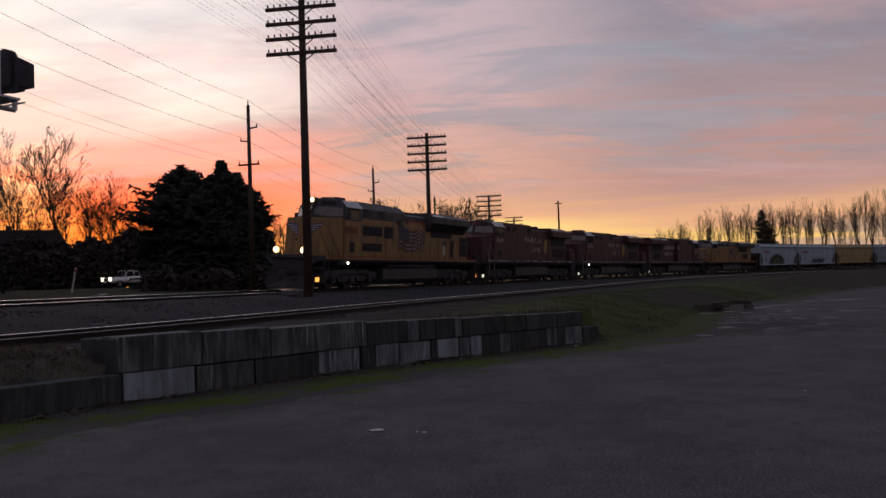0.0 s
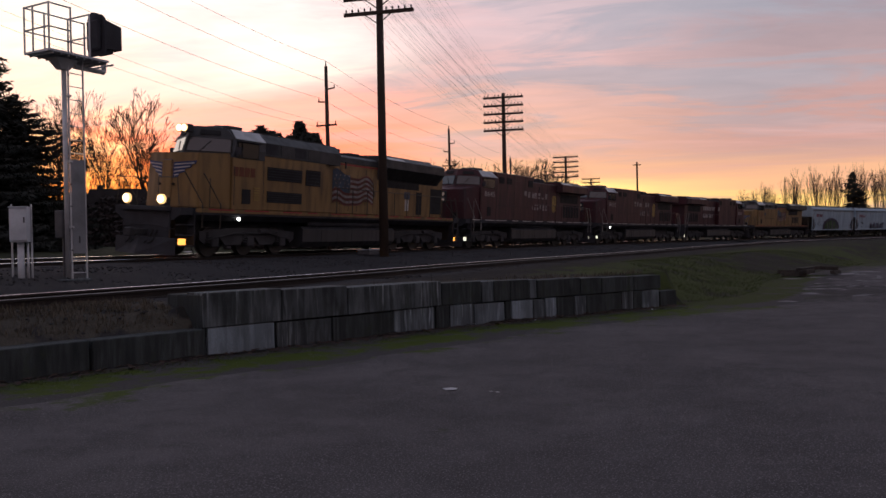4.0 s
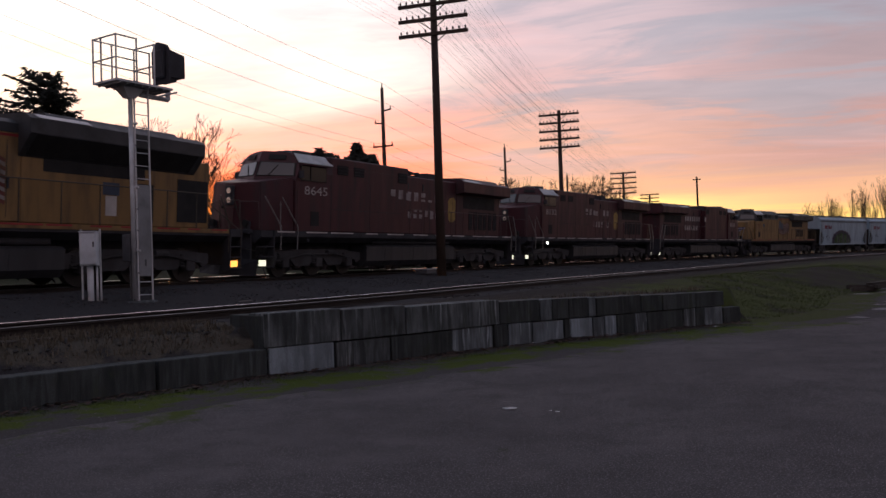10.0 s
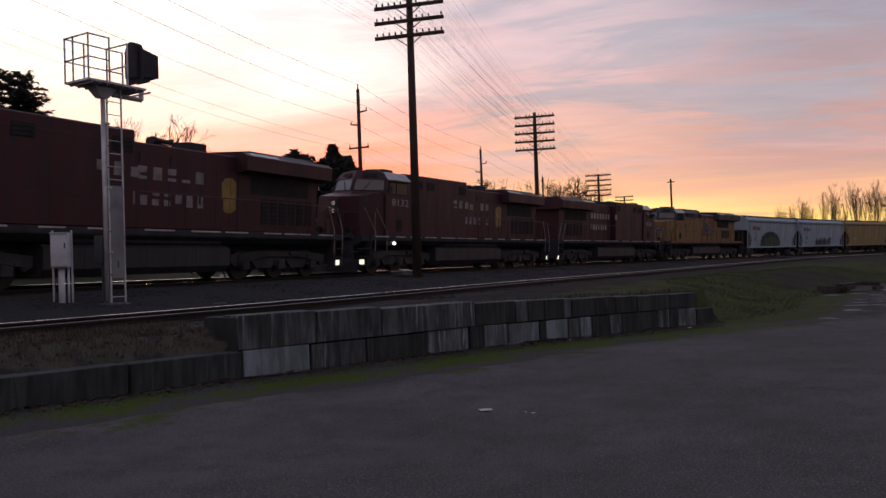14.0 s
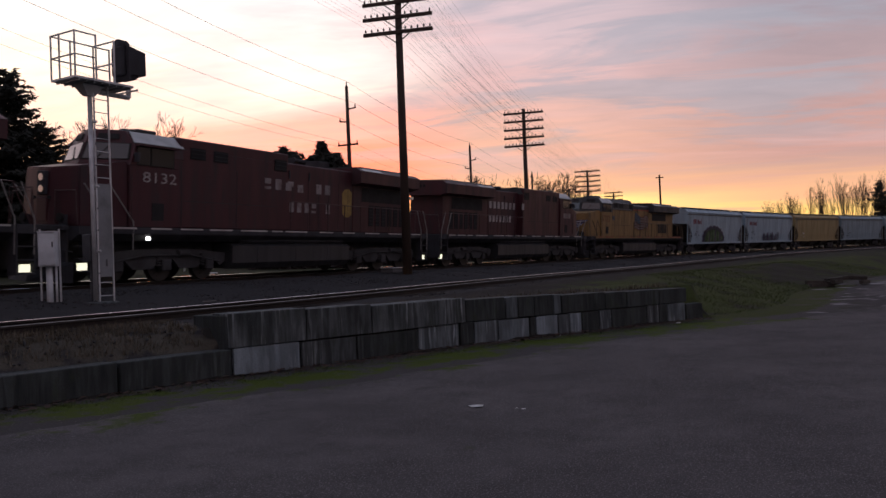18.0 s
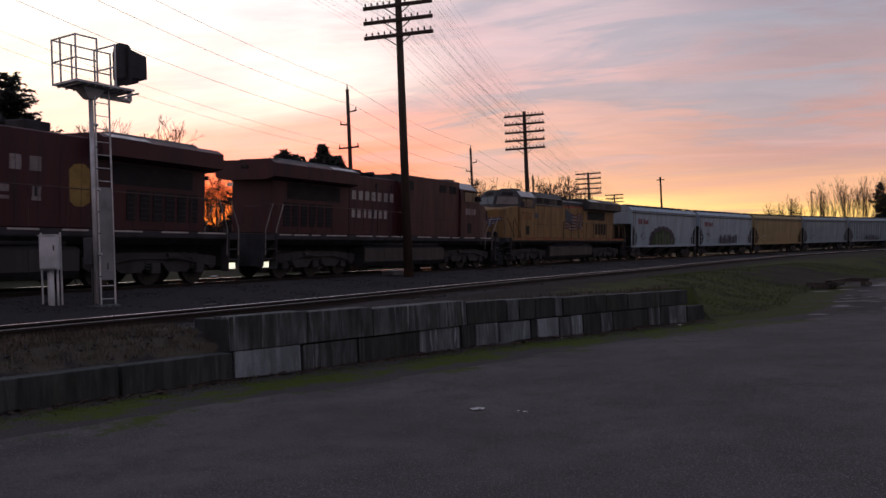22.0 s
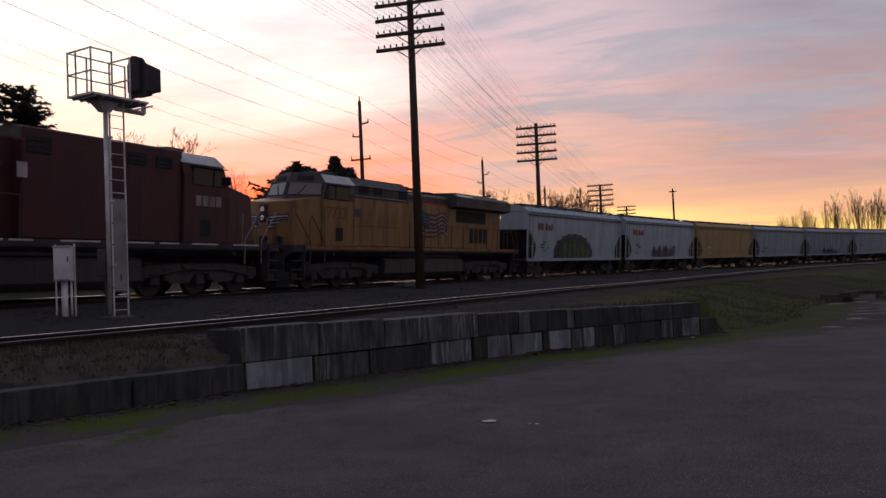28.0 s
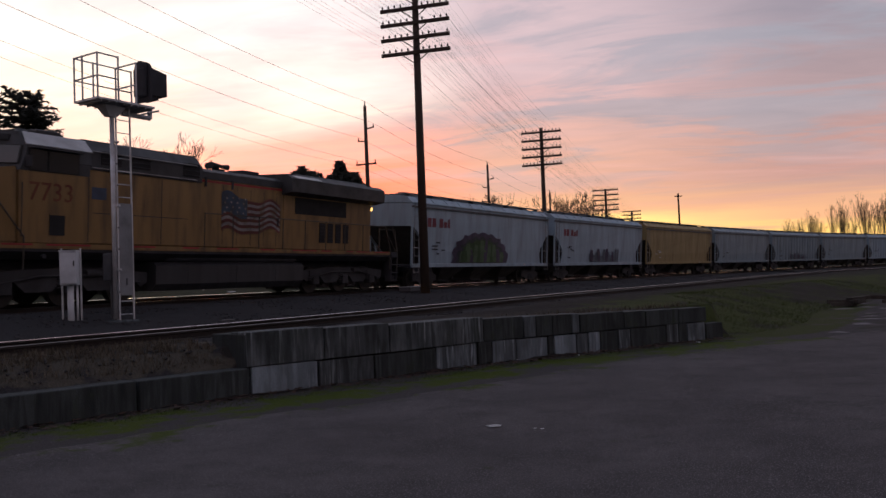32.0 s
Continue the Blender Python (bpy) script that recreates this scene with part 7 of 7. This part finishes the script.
thicket("far_undergrowth", [(-40, 12, 250, 6.0, 5000, 2.5)], 6, "dark distant undergrowth along the horizon")

thicket("brush", [(12, 19.5, 64, 2.0, 5000, 1.5), (5, 12, 72, 2.2, 5000, 1.5), (-2, 5, 86, 2.4, 5000, 1.5), (-8, -2, 104, 2.6, 4000, 1.7)], 7, "low dark brush beyond the main track")

# ---- house in the dark behind the road ----
house = empty("house", pose(*polar(26.1, 113), 2.4, 0, 0, 24))
part("wall", box(B(), -4.0, 4.0, -3, 3, 0, 5.0), HOUSEWALL, house)
part("roof", prism(B(), [(-4.4, 5.0), (4.4, 5.0), (3.2, 7.2), (-3.2, 7.2)], -3.4, 3.4, "y", [(-4.4, 5.0), (4.4, 5.0), (3.2, 7.2), (-3.2, 7.2)]), HOUSEROOF, house)
part("chimney", box(B(), -2.6, -1.9, -0.4, 0.4, 7.0, 7.9), HOUSEROOF, house)
for x in (-2.4, 0.0, 2.4):
    w = part("window", box(B(), x - 0.55, x + 0.55, -3.05, -3.0, 1.2, 2.5), HOUSEWALL, house)
    part("pane", box(B(), x - 0.48, x + 0.48, -3.06, -3.05, 1.27, 2.43), CABGLASS, w)
tagged(house, "dark house with a low hipped roof among the trees", "house")

marker = empty("marker_post", pose(*polar(23.8, 62), gz(*polar(23.8, 62)), 0, 10, 0))
part("post", box(B(), -0.05, 0.05, -0.05, 0.05, -0.2, 1.7, 0.01), WHITE, marker)
part("cap", box(B(), -0.055, 0.055, -0.055, 0.055, 1.45, 1.6), REDTRIM, marker)
tagged(marker, "leaning white marker post beside the far grass", "marker post")

switch = empty("switch_machine", pose(*on_track(-6.2, 2.9)[:2], 1.36, 0, 0, -22))
part("case", box(B(), -0.3, 0.3, -0.4, 0.4, 0.0, 0.2, 0.03), MASTBOX, switch)
part("lid", box(B(), -0.32, 0.32, -0.42, 0.42, 0.2, 0.23, 0.01), GALV, switch)
part("throw_rod", rod(B(), (-0.3, 0, 0.08), (-1.6, 0, 0.08), 0.025), GRIME, switch)
tagged(switch, "low grey switch machine beside the rail", "switch machine")

# ---- small things on the lot ----
r = random.Random(8)


def scrap(at, size, seed, label, name="paper_scrap"):
    rr = random.Random(seed)
    bm = B()
    n = 6
    ring = [bm.verts.new((math.cos(i * 2 * math.pi / 9) * size * rr.uniform(0.6, 1.1), math.sin(i * 2 * math.pi / 9) * size * 0.55 * rr.uniform(0.7, 1.1), rr.uniform(0.004, size * 0.18))) for i in range(9)]
    c = bm.verts.new((0, 0, size * 0.22))
    for i in range(9):
        bm.faces.new((ring[i], ring[(i + 1) % 9], c))
    bmesh.ops.solidify(bm, geom=bm.faces[:], thickness=0.004)
    o = part(name, bm, LITTER, None)
    o.matrix_basis = pose(*at, 0, 0, rr.uniform(0, 40))
    return tagged(o, label, "litter", "scraps of litter on the lot")


scrap((-0.79, 9.73, 0.006), 0.115, 1, "crumpled white paper scrap lying on the asphalt")
for at, sz in (((-0.24, 9.5, 0.006), 0.03), ((-0.32, 9.56, 0.006), 0.022), ((1.25, 19.7, 0.01), 0.06), ((3.3, 20.6, 0.01), 0.08), ((-0.9, 17.6, 0.01), 0.05), ((0.4, 18.3, 0.01), 0.045), ((5.0, 11.6, 0.006), 0.03), ((9.5, 16.5, 0.006), 0.05)):
    scrap(at, sz, int(sz * 1000) + 3, "small pale scrap of litter on the ground")
bx, by = polar(22.0, 52)
scrap((bx, by, gz(bx, by) + 0.01), 0.32, 17, "pale plastic bag lying in the grass beyond the track", "plastic_bag")
bm = rod(B(), (0, 0, 0.02), (0.34, 0.06, 0.03), 0.022, 7, 0.018)
stick = part("timber_offcut", bm, GRIT, None)
stick.matrix_basis = pose(-8.2, 19.6, gz(-8.2, 19.6) + 0.0, 0, 0, -10)
tagged(stick, "pale timber offcut lying on the ballast", "timber")


def puddle(at, sx, sy, seed):
    rr = random.Random(seed)
    bm = B()
    ring = []
    for i in range(22):
        a = i * 2 * math.pi / 22
        q = 1 + 0.7 * noise.noise(Vector((math.cos(a) * 2.2, math.sin(a) * 2.2, seed * 3.3)))
        ring.append(bm.verts.new((math.cos(a) * sx * q, math.sin(a) * sy * q, -0.025)))
    c = bm.verts.new((0, 0, 0.012))
    for i in range(22):
        bm.faces.new((ring[i], ring[(i + 1) % 22], c))
    o = part("puddle", bm, PUDDLE, None)
    o.matrix_basis = pose(*at, 0, 0, rr.uniform(-35, -5))
    return tagged(o, "wet muddy patch on the asphalt, sky sheen in its pale colour", "puddle", "puddles on the lot")


rp = random.Random(31)
wet = [(7.05, 22.5, 0.42, 0.16), (13.3, 28.5, 0.5, 0.12), (15.9, 32.5, 0.9, 0.2), (21.4, 43.9, 1.2, 0.3), (14.3, 37.9, 0.8, 0.25), (9.6, 27.5, 0.5, 0.2)]
wet += [(x, y, rp.uniform(0.3, 1.0), rp.uniform(0.08, 0.22)) for x, y in ((rp.uniform(11, 14) + k * 0.75, rp.uniform(34, 38) + k * 0.8) for k in range(12))]
wet += [(8.0 + 5.0 * u + rp.uniform(-0.5, 2.6), 23.5 + 11.5 * u + rp.uniform(-0.8, 0.8), rp.uniform(0.15, 0.5), rp.uniform(0.05, 0.12)) for u in (k / 25 for k in range(26))]
for i, (x, y, a, b) in enumerate(wet):
    puddle((x, y, 0.012), a, b, i + 1)


def scatter(name, mat, n, place, size, seed, label, category, shape="stone"):
    """Loose small pieces heaped into one object: stones, leaves or blades."""
    rr = random.Random(seed)
    vs, fs = [], []
    pts = [place(rr) for _ in range(n)]
    P_ = np.array(pts)
    Z = ground_height(P_[:, 0], P_[:, 1])[0]
    for (x, y), z in zip(pts, Z):
        s = size * rr.uniform(0.5, 1.5)
        b = len(vs)
        a = rr.uniform(0, 6.28)
        c, d = math.cos(a), math.sin(a)
        if shape == "stone":
            for u, v, w in ((1, 0, 0.2), (-0.5, 0.8, 0.1), (-0.6, -0.8, 0.15), (0.1, 0.1, 1.0), (0.1, 0, -0.8)):
                u, v, w = (k * rr.uniform(0.7, 1.3) for k in (u, v, w))
                vs.append((x + (u * c - v * d) * s, y + (u * d + v * c) * s, z + w * s * 0.7))
            fs.extend([(b, b + 1, b + 3), (b + 1, b + 2, b + 3), (b + 2, b, b + 3), (b + 1, b, b + 4), (b + 2, b + 1, b + 4), (b, b + 2, b + 4)])
        elif shape == "leaf":
            for u, v in ((-1, 0), (0, 0.5), (1, 0), (0, -0.5)):
                vs.append((x + (u * c - v * d) * s, y + (u * d + v * c) * s, z + 0.012 + rr.uniform(0, s * 0.5)))
            fs.append((b, b + 1, b + 2, b + 3))
        else:
            for k in range(3):
                b = len(vs)
                a = rr.uniform(0, 6.28)
                h, w = s * rr.uniform(0.6, 1.4), s * 0.09
                ox, oy = rr.uniform(-s, s) * 0.6, rr.uniform(-s, s) * 0.6
                lx, ly = math.cos(a) * h * 0.5, math.sin(a) * h * 0.5
                vs.extend([(x + ox - w * ly / h * 2, y + oy + w * lx / h * 2, z - 0.01), (x + ox + w * ly / h * 2, y + oy - w * lx / h * 2, z - 0.01), (x + ox + lx, y + oy + ly, z + h)])
                fs.append((b, b + 1, b + 2))
    me = bpy.data.meshes.new(name)
    me.from_pydata(vs, [], fs)
    me.materials.append(mat)
    return tagged(new(name, me), label, category, kind="stuff")


def near_track(lo, hi, s0=-46, s1=40):
    def f(rr):
        s = s0 + (s1 - s0) * rr.random() ** 1.4
        x, y, _ = on_track(s, rr.uniform(lo, hi))
        return x, y
    return f


def along_wall(lo, hi, d0, d1):
    def f(rr):
        d = rr.uniform(d0, d1)
        x, y = face_at(d)
        x2, y2 = face_at(d + 0.3)
        n = Vector((y2 - y, -(x2 - x), 0)).normalized()
        k = rr.uniform(lo, hi)
        return x + n.x * k, y + n.y * k
    return f


def on_bank(rr):
    while True:
        x, y = rr.uniform(4.2, 20), rr.uniform(20, 52)
        e, w = edge_distance(np.array([x]), np.array([y]))
        s_, l_ = track_frame(np.array([x]), np.array([y]))
        if 0 < e[0] < 5.5 and w[0] >= 8 and l_[0] > 13.2 and not (3 < s_[0] < 14 and l_[0] > 16):
            return x, y


def grit_spot(rr):
    while True:
        x, y = rr.uniform(-7, 13), 2.8 + 17 * rr.random() ** 1.2
        if noise.noise(Vector((x * 0.5, y * 0.5, 4))) + 0.5 * noise.noise(Vector((x * 1.7, y * 1.7, 2))) > rr.uniform(-0.5, 0.6):
            return x, y


scatter("ballast_stones", STONE, 16000, near_track(1.9, 10.9), 0.035, 3, "loose dark ballast stones between the tracks", "ballast")
scatter("fallen_leaves", LEAF, 1500, along_wall(0.02, 0.55, 2, END + 0.5), 0.05, 4, "dead brown leaves along the foot of the wall", "leaves", "leaf")
scatter("dry_grass", DRYBLADE, 5200, along_wall(-2.0, -0.45, 4, CORNER - 0.2), 0.07, 5, "short dry grass on the slope behind the low wall", "grass", "blade")
scatter("moss_tufts", BLADE, 5200, along_wall(0.25, 0.95, 1, END), 0.028, 6, "low moss and grass tufts along the lot's edge", "grass", "blade")
scatter("bank_grass", BLADE, 9000, on_bank, 0.05, 7, "short winter grass on the embankment", "grass", "blade")
scatter("wall_weeds", DRYBLADE, 420, along_wall(-0.75, -0.5, CORNER, END), 0.10, 9, "dry weeds along the top of the wall", "weeds", "blade")
scatter("lot_grit", GRIT, 12000, grit_spot, 0.006, 10, "loose grit on the asphalt", "gravel")

# dark heap where the bank meets the lot: ties added for brush and earth
rr = random.Random(12)
heap = tagged(empty("timber_heap", pose(12.4, 36.6, 0.02, 0, 0, 40)), "dark heap of ties in place of brush at the bank's foot", "timber heap")
for i in range(9):
    x0, y0, a = rr.uniform(-1.6, 1.6), rr.uniform(-0.5, 0.5), rr.uniform(-25, 25)
    part("old_tie", box(B(), -0.55, 0.55, -0.09, 0.09, 0.0, 0.16, 0.01, pose(x0, y0, 0.02 + 0.09 * (i % 3), rr.uniform(-4, 4), rr.uniform(-5, 5), a)), TIE, heap)

# ---- ties, last: the nearest as pieces, the far ones joined ----
tie_mesh = bpy.data.meshes.new("tie")
bm = box(B(), -1.28, 1.28, -0.115, 0.115, -0.17, 0.0, 0.012)
bm.to_mesh(tie_mesh)
bm.free()
tie_mesh.materials.append(TIE)


def tie_at(parent, s, lat, z, lean=0.0):
    x, y, th = on_track(s, lat)
    o = new("tie", tie_mesh)
    o.parent = parent
    o.matrix_basis = pose(x, y, z + rr.uniform(-0.012, 0.006), 0, lean, -math.degrees(th) + rr.uniform(-1, 1))


lean_t = math.degrees(math.asin(CANT / 1.505))
for i in range(240):
    s = -62 + i * 0.5
    tie_at(main_track, s, 0.0, RAIL_Z - 0.172, lean_t)
for i in range(230):
    s = -50 + i * 0.55
    tie_at(siding, s, float(siding_lat(s)), 1.02 - 0.172 + float(siding_rise(s)))
vs, fs = [], []
for s in np.arange(58.3, 310, 0.5):
    x, y, th = on_track(s)
    u, v = Vector((math.cos(th), -math.sin(th), 0)), Vector((math.sin(th), math.cos(th), 0))
    b = len(vs)
    for a in (-1.3, 1.3):
        for c in (-0.115, 0.115):
            for z in (-0.34, -0.172):
                p = Vector((x, y, RAIL_Z + z - a * CANT / 1.505)) + u * a + v * c
                vs.append(tuple(p))
    fs.extend([tuple(b + k for k in q) for q in ((0, 1, 3, 2), (4, 6, 7, 5), (0, 4, 5, 1), (2, 3, 7, 6), (1, 5, 7, 3))])
me = bpy.data.meshes.new("far_ties")
me.from_pydata(vs, [], fs)
me.materials.append(TIE)
o = tagged(new("far_ties", me), kind="stuff")
o.parent = main_track


# ---- what moves ----
def train_front(t):
    """Where the leading coupler stands on the track at t seconds."""
    return 0.00412 * t * t - 3.67247 * t - 1.957


def vehicle_pose(s, turned):
    """A vehicle on its two trucks, leaning with the banked track."""
    x0, y0, _ = on_track(s - 6.6)
    x1, y1, _ = on_track(s + 6.6)
    rz = math.degrees(math.atan2(y0 - y1, x0 - x1))
    lean = -math.degrees(math.asin(CANT / 1.505))
    m = Matrix.Translation(((x0 + x1) / 2, (y0 + y1) / 2, RAIL_Z)) @ pose(0, 0, 0, 0, 0, rz) @ pose(0, 0, 0, lean, 0, 0)
    return m @ pose(0, 0, 0, 0, 0, 180) if turned else m


def motions():
    times = [i * 0.5 for i in range(65)]
    for (ob, turned, rollers, trucks), mid in zip(TRAIN, CENTRES):
        rows = []
        for t in times:
            rows.append((t, vehicle_pose(train_front(t) + mid, turned)))
        walk(ob, rows)
        for tr, x in trucks:
            rows = []
            for t in times[::4]:
                s = train_front(t) + mid
                off = x if not turned else -x
                bend = on_track(s - off)[2] - on_track(s)[2]
                rows.append((t, pose(x, 0, 0, 0, 0, -math.degrees(bend))))
            walk(tr, rows)
        for wh, r in rollers:
            x = wh.location.x
            rows = []
            for k in range(0, 193):
                t = k / 6
                a = math.degrees((train_front(0) - train_front(t)) / r) * (-1 if turned else 1)
                rows.append((t, pose(x, 0, r, 0, a, 0)))
            walk(wh, rows)
    start = float(rd[5]) - 0.9
    rows = []
    for k in range(0, 65):
        t = k * 0.5
        q = start + min(16.4 * t, 225.0)
        x, y = np.interp(q, rd, rc[:, 0]), np.interp(q, rd, rc[:, 1])
        xa, ya, xb, yb = (np.interp(q + o, rd, rc[:, i]) for o in (-3, 3) for i in (0, 1))
        rows.append((t, pose(x, y, road_z(x, y), 0, 0, math.degrees(math.atan2(yb - ya, xb - xa)))))
    walk(PICKUP, rows)


motions()
